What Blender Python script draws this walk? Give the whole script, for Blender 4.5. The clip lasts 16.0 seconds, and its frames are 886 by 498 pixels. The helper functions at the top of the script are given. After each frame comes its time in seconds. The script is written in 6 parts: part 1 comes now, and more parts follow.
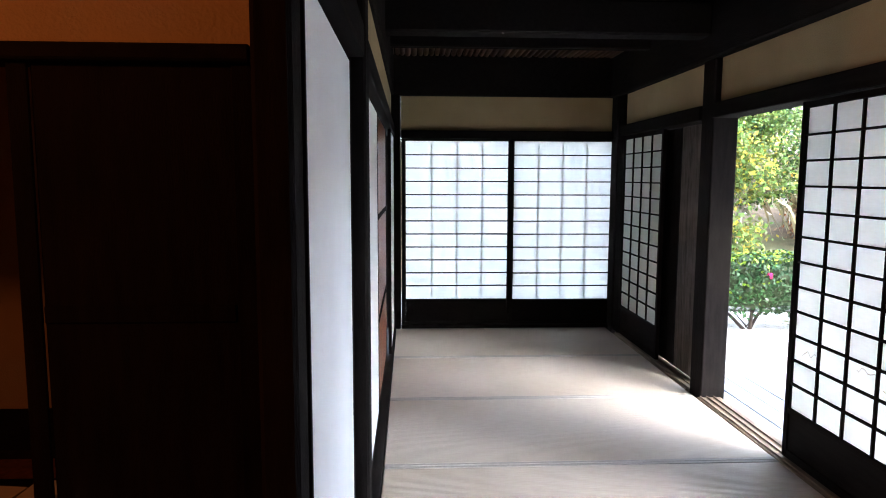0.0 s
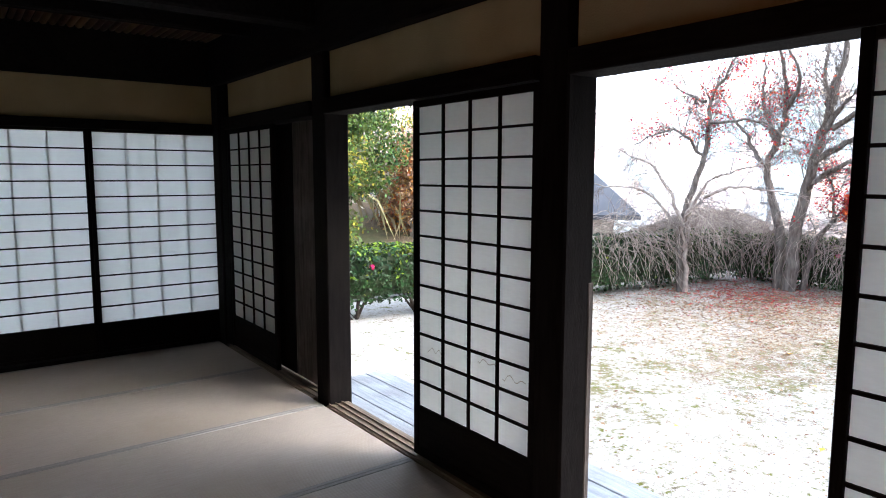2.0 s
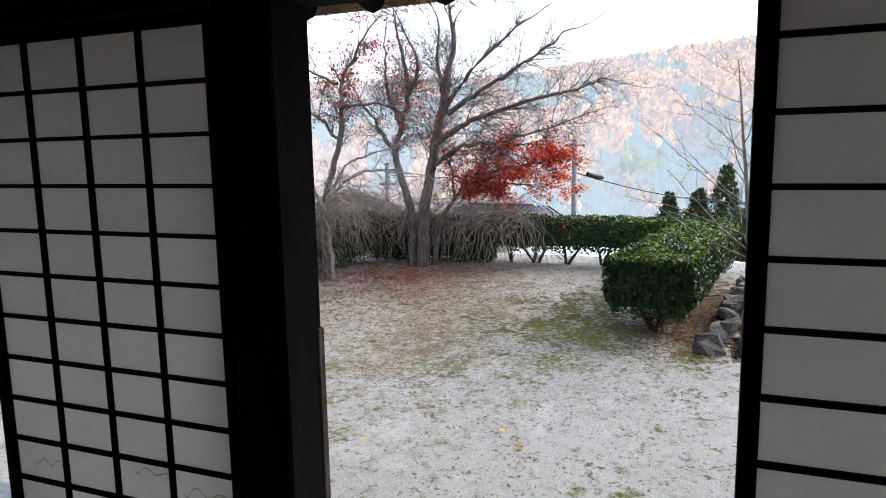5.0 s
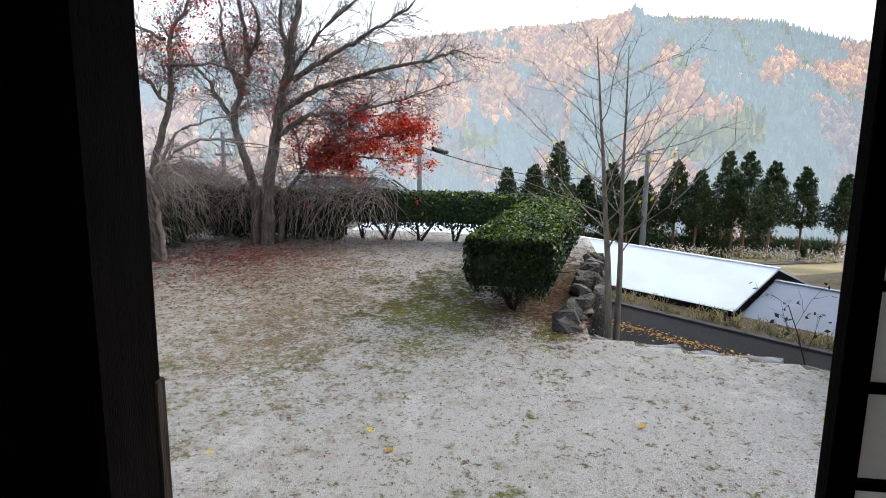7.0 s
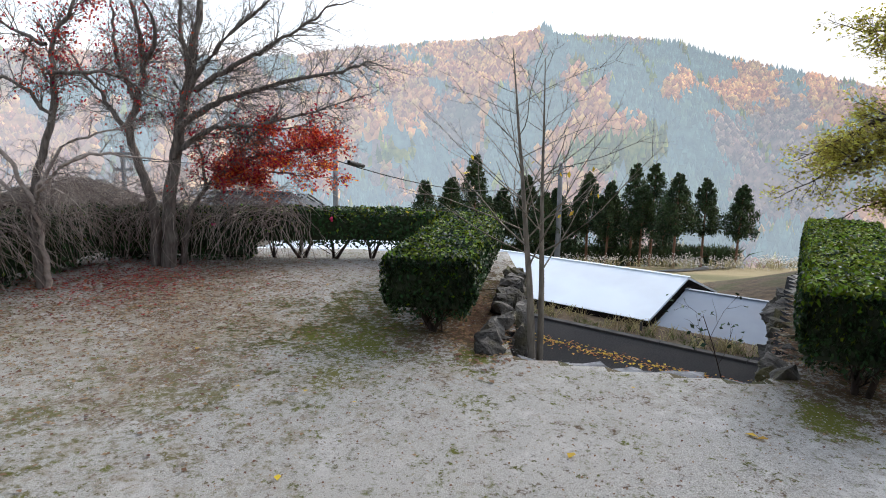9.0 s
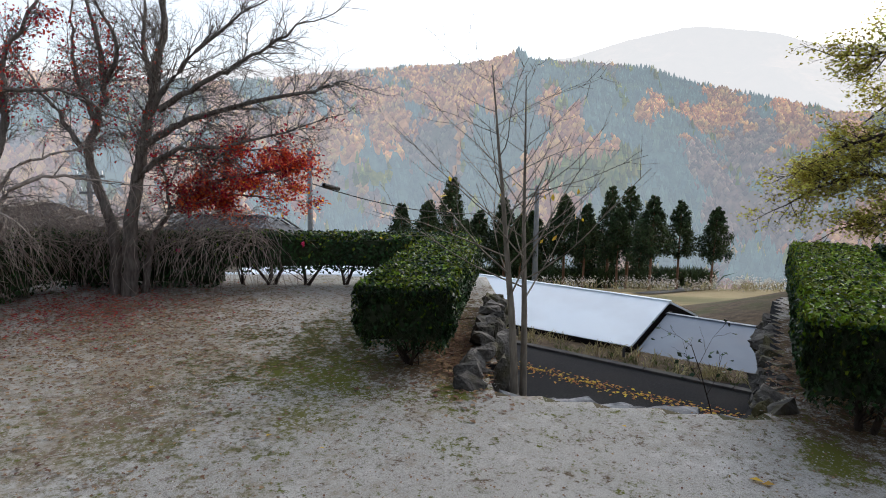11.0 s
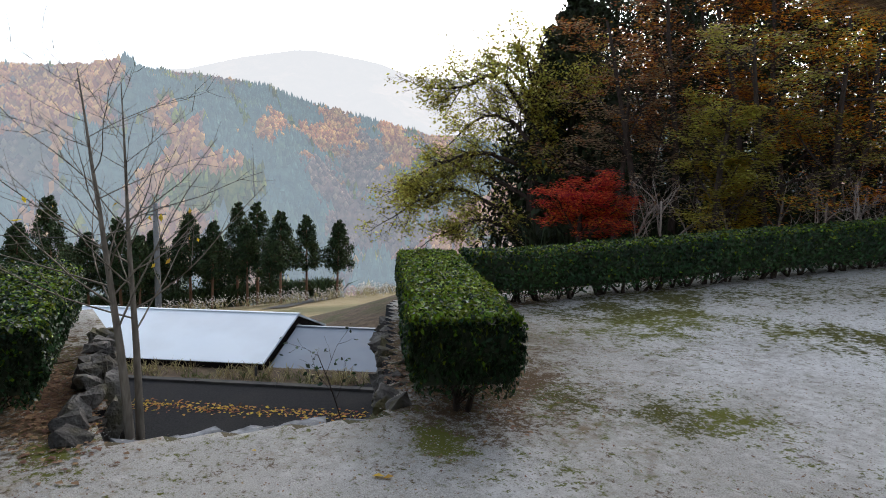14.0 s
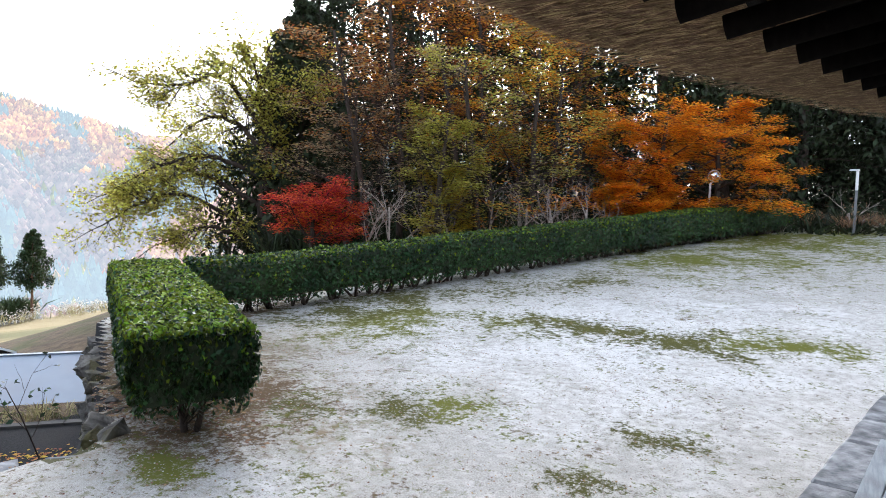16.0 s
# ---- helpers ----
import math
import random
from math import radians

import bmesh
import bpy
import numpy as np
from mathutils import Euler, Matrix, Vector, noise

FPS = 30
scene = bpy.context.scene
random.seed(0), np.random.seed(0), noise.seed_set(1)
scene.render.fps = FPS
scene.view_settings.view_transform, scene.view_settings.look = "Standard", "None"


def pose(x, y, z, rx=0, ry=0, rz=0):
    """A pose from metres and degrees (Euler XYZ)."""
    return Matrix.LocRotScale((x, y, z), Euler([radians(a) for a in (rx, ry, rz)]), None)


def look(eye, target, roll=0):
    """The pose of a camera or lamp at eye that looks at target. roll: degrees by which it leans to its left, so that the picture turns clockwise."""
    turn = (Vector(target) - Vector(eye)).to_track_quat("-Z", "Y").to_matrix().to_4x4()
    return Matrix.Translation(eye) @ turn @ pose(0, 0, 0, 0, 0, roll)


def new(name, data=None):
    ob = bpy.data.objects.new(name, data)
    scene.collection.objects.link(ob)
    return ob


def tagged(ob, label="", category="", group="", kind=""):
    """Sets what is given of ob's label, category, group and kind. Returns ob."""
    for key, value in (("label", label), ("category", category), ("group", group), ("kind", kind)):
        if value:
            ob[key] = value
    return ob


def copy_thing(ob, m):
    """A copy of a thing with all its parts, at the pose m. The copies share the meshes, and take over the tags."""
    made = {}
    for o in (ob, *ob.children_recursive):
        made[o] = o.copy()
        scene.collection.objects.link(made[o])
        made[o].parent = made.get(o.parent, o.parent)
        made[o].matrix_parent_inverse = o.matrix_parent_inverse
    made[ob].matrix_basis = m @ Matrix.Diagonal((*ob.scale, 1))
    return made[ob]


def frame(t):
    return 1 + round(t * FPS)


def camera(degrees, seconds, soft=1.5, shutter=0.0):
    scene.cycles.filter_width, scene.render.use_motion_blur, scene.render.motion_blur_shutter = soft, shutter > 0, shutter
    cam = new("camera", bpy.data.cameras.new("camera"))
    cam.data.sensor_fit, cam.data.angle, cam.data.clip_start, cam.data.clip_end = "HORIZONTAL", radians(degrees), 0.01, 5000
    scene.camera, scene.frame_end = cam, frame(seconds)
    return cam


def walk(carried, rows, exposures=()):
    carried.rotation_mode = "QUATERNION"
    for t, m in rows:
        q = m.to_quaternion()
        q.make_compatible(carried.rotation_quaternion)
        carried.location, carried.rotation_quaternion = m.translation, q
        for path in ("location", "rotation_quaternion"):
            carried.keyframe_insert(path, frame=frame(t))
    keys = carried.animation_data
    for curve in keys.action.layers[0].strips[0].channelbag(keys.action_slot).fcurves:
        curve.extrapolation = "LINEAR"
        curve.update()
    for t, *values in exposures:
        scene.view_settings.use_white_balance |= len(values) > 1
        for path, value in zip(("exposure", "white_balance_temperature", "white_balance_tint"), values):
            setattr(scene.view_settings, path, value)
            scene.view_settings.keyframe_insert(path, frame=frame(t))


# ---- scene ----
cam = camera(68.2, 16.0, 1.0)
PATH = [
    (0, (0.121, 1.001, 1.393), (0.22, 2.986, 1.176), 0.2),
    (0.5, (0.144, 1.071, 1.403), (0.591, 3.008, 1.18), 0.2),
    (1, (0.184, 1.213, 1.402), (0.913, 3.061, 1.18), 0.1),
    (1.5, (0.208, 1.312, 1.398), (1.181, 3.045, 1.175), 0.0),
    (2, (0.19, 1.452, 1.407), (1.385, 3.04, 1.182), 0.1),
    (2.5, (0.211, 1.594, 1.399), (1.638, 2.977, 1.173), 0.0),
    (3, (0.278, 1.762, 1.404), (1.849, 2.976, 1.169), -0.0),
    (3.5, (0.38, 1.92, 1.422), (2.09, 2.929, 1.183), -0.1),
    (4, (0.471, 2.043, 1.415), (2.25, 2.926, 1.177), -0.3),
    (4.2, (0.536, 2.099, 1.416), (2.331, 2.947, 1.176), -0.2),
    (6.3, (1.056, 2.429, 1.403), (2.975, 2.863, 1.044), -0.2),
    (6.5, (1.116, 2.484, 1.388), (3.046, 2.867, 1.027), 0.7),
    (7, (1.179, 2.502, 1.404), (3.131, 2.744, 1.044), 0.7),
    (7.5, (1.275, 2.500, 1.409), (3.240, 2.614, 1.052), 0.8),
    (8, (1.366, 2.513, 1.431), (3.333, 2.568, 1.074), 1.0),
    (8.5, (1.44, 2.510, 1.422), (3.412, 2.526, 1.087), 0.8),
    (11, (1.947, 2.5, 1.394), (3.93, 2.427, 1.145), 0.7),
    (11.5, (2.0, 2.475, 1.396), (3.975, 2.261, 1.171), 0.7),
    (12, (2.045, 2.442, 1.396), (3.991, 2.027, 1.194), 0.7),
    (12.5, (2.07, 2.406, 1.394), (3.974, 1.827, 1.197), 0.6),
    (13, (2.068, 2.381, 1.395), (3.908, 1.622, 1.2), 0.5),
    (13.5, (2.062, 2.364, 1.398), (3.8, 1.395, 1.206), 0.5),
    (14, (2.021, 2.375, 1.408), (3.675, 1.266, 1.218), 0.5),
    (14.5, (2.02, 2.39, 1.398), (3.51, 1.068, 1.22), 1.3),
    (15, (2.03, 2.376, 1.39), (3.374, 0.905, 1.217), 1.3),
    (15.5, (2.033, 2.363, 1.387), (3.219, 0.76, 1.225), 1.2),
    (16, (2.032, 2.355, 1.383), (3.12, 0.683, 1.224), 1.0),
]
EXPO = [(0, 4.65, 5900, 10), (1.5, 3.7, 5980, 10), (3.5, 2.5, 6100, 10), (7, 1.7, 6350, 10), (11, 1.05, 6400, 10), (12.5, 0.65, 6350, 10), (13.5, 0.85, 6350, 10), (14.5, 1.38, 6300, 10), (16, 2.25, 6200, 10)]
walk(cam, [(t, look(e, g, r)) for t, e, g, r in PATH], EXPO)

# ---- light ----
world = bpy.data.worlds.new("sky")
scene.world = world
world.use_nodes = True
wn, wl = world.node_tree.nodes, world.node_tree.links
sky = wn.new("ShaderNodeTexSky")
sky.sky_type, sky.sun_disc = "NISHITA", False
sky.sun_elevation, sky.sun_rotation = radians(32), radians(140)
sky.air_density, sky.dust_density, sky.ozone_density = 1.0, 2.0, 1.5
soft_sky = wn.new("ShaderNodeHueSaturation")
soft_sky.inputs["Saturation"].default_value = 0.45
wl.new(sky.outputs[0], soft_sky.inputs["Color"])
wl.new(soft_sky.outputs[0], wn["Background"].inputs[0])
wn["Background"].inputs[1].default_value = 0.13
sun_data = bpy.data.lights.new("sun", "SUN")
sun_data.energy, sun_data.angle, sun_data.color = 0.27, radians(40), (1.0, 0.97, 0.93)
sun = new("sun", sun_data)
sun.matrix_world = look((0, 0, 30), (0 - 16.4, 0 + 19.5, 30 - 16))
bulb_data = bpy.data.lights.new("room_bulb", "POINT")
bulb_data.energy, bulb_data.color, bulb_data.shadow_soft_size = 1.6, (1.0, 0.25, 0.055), 0.06
bulb = new("room_bulb", bulb_data)
bulb.location = (-1.5, 0.9, 1.95)

# ---- materials ----
def mk(name, c1, c2, scale=8.0, rough=0.8, bump=0.2, fine=90.0, stretch=(1, 1, 1), c3=None, scale3=1.2, amount3=0.5,
       metal=0.0, random_amount=0.0, island=False, translucent=0.0, dist=0.01, spec=0.2):
    """Two colours mixed by grain, a third in larger stains, fine relief."""
    m = bpy.data.materials.new(name)
    m.use_nodes = True
    nt = m.node_tree
    n, l = nt.nodes, nt.links
    bs = n["Principled BSDF"]
    tc = n.new("ShaderNodeTexCoord")
    mp = n.new("ShaderNodeMapping")
    mp.inputs["Scale"].default_value = stretch
    l.new(tc.outputs["Object"], mp.inputs[0])
    n1 = n.new("ShaderNodeTexNoise")
    n1.inputs["Scale"].default_value, n1.inputs["Detail"].default_value = scale, 6
    l.new(mp.outputs[0], n1.inputs["Vector"])
    ramp = n.new("ShaderNodeMapRange")
    ramp.inputs["From Min"].default_value, ramp.inputs["From Max"].default_value = 0.3, 0.7
    l.new(n1.outputs["Fac"], ramp.inputs[0])
    mix = n.new("ShaderNodeMix")
    mix.data_type = "RGBA"
    mix.inputs[6].default_value, mix.inputs[7].default_value = (*c1, 1), (*c2, 1)
    l.new(ramp.outputs[0], mix.inputs[0])
    col = mix.outputs[2]
    if c3:
        n3 = n.new("ShaderNodeTexNoise")
        n3.inputs["Scale"].default_value, n3.inputs["Detail"].default_value = scale3, 4
        l.new(tc.outputs["Object"], n3.inputs["Vector"])
        r3 = n.new("ShaderNodeMapRange")
        r3.inputs["From Min"].default_value, r3.inputs["From Max"].default_value = 0.48, 0.66
        r3.inputs["To Max"].default_value = amount3
        l.new(n3.outputs["Fac"], r3.inputs[0])
        mx = n.new("ShaderNodeMix")
        mx.data_type = "RGBA"
        l.new(r3.outputs[0], mx.inputs[0])
        l.new(col, mx.inputs[6])
        mx.inputs[7].default_value = (*c3, 1)
        col = mx.outputs[2]
    if random_amount:
        src = n.new("ShaderNodeNewGeometry").outputs["Random Per Island"] if island else n.new("ShaderNodeObjectInfo").outputs["Random"]
        rr = n.new("ShaderNodeMapRange")
        rr.inputs["To Min"].default_value, rr.inputs["To Max"].default_value = 1 - random_amount, 1 + random_amount
        l.new(src, rr.inputs[0])
        hs = n.new("ShaderNodeHueSaturation")
        l.new(rr.outputs[0], hs.inputs["Value"])
        l.new(col, hs.inputs["Color"])
        if island:
            hr = n.new("ShaderNodeMapRange")
            hr.inputs["To Min"].default_value, hr.inputs["To Max"].default_value = 0.5 - random_amount * 0.06, 0.5 + random_amount * 0.06
            l.new(src, hr.inputs[0])
            l.new(hr.outputs[0], hs.inputs["Hue"])
        col = hs.outputs[0]
    l.new(col, bs.inputs["Base Color"])
    bs.inputs["Roughness"].default_value, bs.inputs["Metallic"].default_value = rough, metal
    bs.inputs["Specular IOR Level"].default_value = spec
    if bump:
        nf = n.new("ShaderNodeTexNoise")
        nf.inputs["Scale"].default_value, nf.inputs["Detail"].default_value = fine, 4
        l.new(mp.outputs[0], nf.inputs["Vector"])
        bp = n.new("ShaderNodeBump")
        bp.inputs["Strength"].default_value, bp.inputs["Distance"].default_value = bump, dist
        l.new(nf.outputs["Fac"], bp.inputs["Height"])
        l.new(bp.outputs[0], bs.inputs["Normal"])
    if translucent:
        tr = n.new("ShaderNodeBsdfTranslucent")
        l.new(col, tr.inputs["Color"])
        sh = n.new("ShaderNodeMixShader")
        sh.inputs[0].default_value = translucent
        l.new(bs.outputs[0], sh.inputs[1])
        l.new(tr.outputs[0], sh.inputs[2])
        l.new(sh.outputs[0], n["Material Output"].inputs[0])
    return m


DARK = mk("sooted_wood", (0.006, 0.005, 0.005), (0.012, 0.010, 0.0095), 6, 0.85, 0.3, 60, (8, 8, 1.0), (0.017, 0.014, 0.0115), 1.5, 0.5, random_amount=0.25, spec=0.03)
DARKH = mk("sooted_wood_flat", (0.006, 0.005, 0.005), (0.012, 0.010, 0.0095), 6, 0.75, 0.3, 60, (6, 1, 8), (0.017, 0.014, 0.0115), 1.5, 0.5, random_amount=0.25, spec=0.03)
WORN = mk("worn_wood", (0.03, 0.022, 0.017), (0.10, 0.08, 0.07), 5, 0.75, 0.5, 40, (9, 9, 0.8), (0.17, 0.14, 0.12), 3.0, 0.6)
SILL = mk("grooved_sill_wood", (0.10, 0.075, 0.05), (0.26, 0.20, 0.14), 6, 0.6, 0.3, 60, (9, 0.8, 9))
BROWN = mk("red_brown_door_wood", (0.10, 0.03, 0.012), (0.22, 0.07, 0.03), 5, 0.4, 0.15, 60, (8, 8, 0.7))
PLASTER = mk("ochre_plaster", (0.37, 0.285, 0.15), (0.44, 0.345, 0.19), 3, 0.95, 0.35, 140, c3=(0.33, 0.25, 0.13), scale3=0.9, amount3=0.6)
WHITE = mk("white_paper_panel", (0.80, 0.80, 0.80), (0.74, 0.74, 0.74), 2.5, 0.85, 0.12, 120, c3=(0.68, 0.67, 0.66), scale3=1.6, amount3=0.5)
PAPER = mk("shoji_paper", (0.86, 0.86, 0.84), (0.83, 0.83, 0.81), 25, 0.9, 0.05, 150, (1, 1, 4), (0.76, 0.75, 0.71), 1.4, 0.3, translucent=0.48)
# the east screens' dimmer light is put into a greyer, less translucent paper
PAPERD = mk("dimmed_shoji_paper", (0.82, 0.82, 0.80), (0.78, 0.78, 0.76), 25, 0.9, 0.05, 150, (1, 1, 4), (0.70, 0.69, 0.65), 1.4, 0.3, translucent=0.36)
STAIN = mk("water_stain", (0.42, 0.38, 0.32), (0.5, 0.46, 0.4), 20, 0.9, 0.05, 150, translucent=0.5)
# weathered grey boards, with the reflected sky's blue put into the colour
DECK = mk("weathered_deck_wood", (0.24, 0.275, 0.31), (0.40, 0.445, 0.49), 6, 0.42, 0.5, 50, (9, 0.7, 9), (0.13, 0.13, 0.13), 1.8, 0.5, random_amount=0.12)
BAMBOO = mk("smoked_bamboo", (0.05, 0.024, 0.012), (0.13, 0.065, 0.034), 4, 0.5, 0.2, 40, (3, 1, 3), random_amount=0.4, island=True)
THATCH = mk("reed_thatch", (0.07, 0.04, 0.022), (0.36, 0.22, 0.12), 30, 0.95, 1.0, 70, (1, 5, 1), (0.12, 0.08, 0.05), 1.6, 0.6, dist=0.03)
REED = mk("cut_reed_ends", (0.14, 0.08, 0.042), (0.58, 0.39, 0.22), 20, 0.95, 0, random_amount=0.6, island=True)
BARK = mk("grey_bark", (0.11, 0.09, 0.075), (0.27, 0.235, 0.20), 9, 0.9, 0.7, 30, (3, 3, 0.7), (0.25, 0.25, 0.22), 3, 0.4, dist=0.02)
BARKD = mk("dark_bark", (0.03, 0.022, 0.018), (0.075, 0.055, 0.045), 9, 0.9, 0.7, 30, (3, 3, 0.7), dist=0.02)
BARKM = mk("maple_bark", (0.085, 0.068, 0.058), (0.22, 0.188, 0.165), 9, 0.9, 0.7, 30, (3, 3, 0.7), (0.20, 0.19, 0.165), 4, 0.4, dist=0.02)
VINE = mk("bare_vine", (0.22, 0.17, 0.145), (0.41, 0.345, 0.30), 12, 0.9, 0.3, 40, random_amount=0.35, island=True)
BARKP = mk("pale_bark", (0.13, 0.11, 0.085), (0.27, 0.235, 0.19), 9, 0.9, 0.4, 40, (3, 3, 0.7), (0.16, 0.14, 0.11), 3, 0.5)
BARKC = mk("cedar_bark", (0.13, 0.07, 0.045), (0.24, 0.14, 0.09), 4, 0.9, 0.4, 20, (3, 3, 0.4))
STONE = mk("mossy_rubble_stone", (0.035, 0.032, 0.029), (0.20, 0.185, 0.165), 6, 0.95, 1.0, 26, c3=(0.085, 0.075, 0.03), scale3=2.6, amount3=0.9, random_amount=0.45, dist=0.04)
SLAB = mk("slab_stone", (0.10, 0.105, 0.115), (0.40, 0.41, 0.42), 6, 0.8, 0.9, 26, (1, 1, 1), (0.07, 0.07, 0.075), 4.0, 0.8, random_amount=0.12, dist=0.02)
ASPHALT = mk("asphalt", (0.018, 0.018, 0.020), (0.034, 0.034, 0.036), 30, 0.85, 0.5, 160, c3=(0.04, 0.038, 0.036), scale3=0.8, amount3=0.5, spec=0.05)
ROOFW = mk("white_sheet_roof", (0.80, 0.88, 0.94), (0.84, 0.91, 0.96), 0.6, 0.35, 0.03, 6, c3=(0.64, 0.67, 0.70), scale3=0.5, amount3=0.4)
ROOFG = mk("grey_sheet_roof", (0.21, 0.245, 0.295), (0.27, 0.315, 0.37), 1.2, 0.45, 0.05, 8, c3=(0.24, 0.25, 0.27), scale3=0.9, amount3=0.5)
BROOF = mk("brown_grey_tile", (0.16, 0.13, 0.11), (0.26, 0.22, 0.19), 3, 0.7, 0.2, 30)
ROOFD = mk("dark_sheet_roof", (0.06, 0.065, 0.075), (0.095, 0.10, 0.115), 1.2, 0.6, 0.05, 8)
TILE = mk("grey_roof_tile", (0.045, 0.05, 0.058), (0.09, 0.095, 0.11), 3, 0.5, 0.2, 30, random_amount=0.2)
HWALL = mk("house_wall", (0.42, 0.38, 0.33), (0.5, 0.46, 0.4), 1.5, 0.9, 0.1, 30)
CONC = mk("concrete", (0.05, 0.048, 0.045), (0.11, 0.105, 0.10), 2, 0.9, 0.3, 60, c3=(0.10, 0.10, 0.07), scale3=1.0, amount3=0.6)
POLE = mk("concrete_pole", (0.16, 0.165, 0.17), (0.22, 0.225, 0.23), 3, 0.8, 0.1, 60)
WIREM = mk("black_cable", (0.015, 0.015, 0.016), (0.025, 0.025, 0.025), 5, 0.6, 0)
MIRROR = mk("mirror_glass", (0.7, 0.75, 0.8), (0.75, 0.8, 0.85), 2, 0.06, 0, metal=1.0)
WHITEP = mk("white_painted_metal", (0.7, 0.7, 0.7), (0.78, 0.78, 0.78), 3, 0.5, 0.03)


def leaf_mat(name, c1, c2, vary=0.35, rough=0.5, trans=0.3, scale=1.5):
    return mk(name, c1, c2, scale, rough, 0, random_amount=vary, island=True, translucent=trans, spec=0.25)


L_CAM = leaf_mat("camellia_leaf", (0.011, 0.031, 0.012), (0.041, 0.078, 0.021), 0.6, 0.42, 0.12)
L_CAMY = leaf_mat("young_camellia_leaf", (0.11, 0.18, 0.012), (0.23, 0.28, 0.02), 0.5, 0.55, 0.25)
L_RED = leaf_mat("red_maple_leaf", (0.56, 0.040, 0.034), (0.74, 0.12, 0.055), 0.45, 0.6, 0.5)
L_CRIM = leaf_mat("crimson_maple_leaf", (0.3, 0.015, 0.025), (0.52, 0.04, 0.04), 0.45, 0.6, 0.4)
L_ORANGE = leaf_mat("orange_maple_leaf", (0.8, 0.26, 0.015), (0.88, 0.40, 0.035), 0.4, 0.6, 0.5)
L_RUST = leaf_mat("rusty_leaf", (0.34, 0.12, 0.03), (0.5, 0.2, 0.05), 0.5, 0.6, 0.35)
L_YELLOW = leaf_mat("olive_yellow_leaf", (0.26, 0.23, 0.035), (0.46, 0.38, 0.06), 0.4, 0.6, 0.4)
L_OLIVE = leaf_mat("yellow_green_leaf", (0.36, 0.34, 0.06), (0.60, 0.54, 0.12), 0.4, 0.6, 0.45)
L_GOLD = leaf_mat("golden_leaf", (0.55, 0.33, 0.02), (0.65, 0.45, 0.05), 0.3, 0.6, 0.35)
L_GREEN = leaf_mat("bright_green_leaf", (0.05, 0.10, 0.022), (0.14, 0.175, 0.04), 0.5, 0.5, 0.35)
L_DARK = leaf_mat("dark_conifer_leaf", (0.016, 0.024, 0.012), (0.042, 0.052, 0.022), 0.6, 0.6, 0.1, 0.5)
L_CEDAR = leaf_mat("cedar_needles", (0.018, 0.040, 0.019), (0.070, 0.092, 0.030), 0.5, 0.6, 0.15, 0.4)
L_DRY = leaf_mat("dry_brown_leaf", (0.17, 0.09, 0.05), (0.28, 0.17, 0.10), 0.4, 0.8, 0.2)
L_TAN = leaf_mat("pale_tan_leaf", (0.30, 0.21, 0.12), (0.50, 0.38, 0.24), 0.4, 0.8, 0.35)
L_STRAW = leaf_mat("straw_grass", (0.30, 0.25, 0.12), (0.42, 0.36, 0.2), 0.4, 0.8, 0.2)
L_GRASS = leaf_mat("weed_grass", (0.06, 0.09, 0.02), (0.14, 0.16, 0.05), 0.4, 0.7, 0.2)
L_PLUME = leaf_mat("pampas_plume", (0.62, 0.58, 0.52), (0.72, 0.68, 0.62), 0.2, 0.9, 0.4)
L_PINK = leaf_mat("pink_petal", (0.62, 0.02, 0.12), (0.7, 0.06, 0.2), 0.2, 0.6, 0.2)


def tatami_material():
    m = mk("woven_rush", (0.41, 0.352, 0.292), (0.48, 0.417, 0.352), 14, 0.62, 0, 60, (1, 12, 1), (0.34, 0.27, 0.19), 0.9, 0.5, random_amount=0.07)
    n, l = m.node_tree.nodes, m.node_tree.links
    tc = n.new("ShaderNodeTexCoord")
    wv = n.new("ShaderNodeTexWave")
    wv.bands_direction = "Y"
    wv.inputs["Scale"].default_value, wv.inputs["Distortion"].default_value = 28.0, 0.4
    l.new(tc.outputs["Object"], wv.inputs["Vector"])
    b = n.new("ShaderNodeBump")
    b.inputs["Strength"].default_value, b.inputs["Distance"].default_value = 0.35, 0.004
    l.new(wv.outputs["Fac"], b.inputs["Height"])
    l.new(b.outputs[0], n["Principled BSDF"].inputs["Normal"])
    return m


TATAMI = tatami_material()
CLOTH = mk("mat_edge_cloth", (0.28, 0.265, 0.24), (0.34, 0.32, 0.29), 60, 0.8, 0.2, 200)


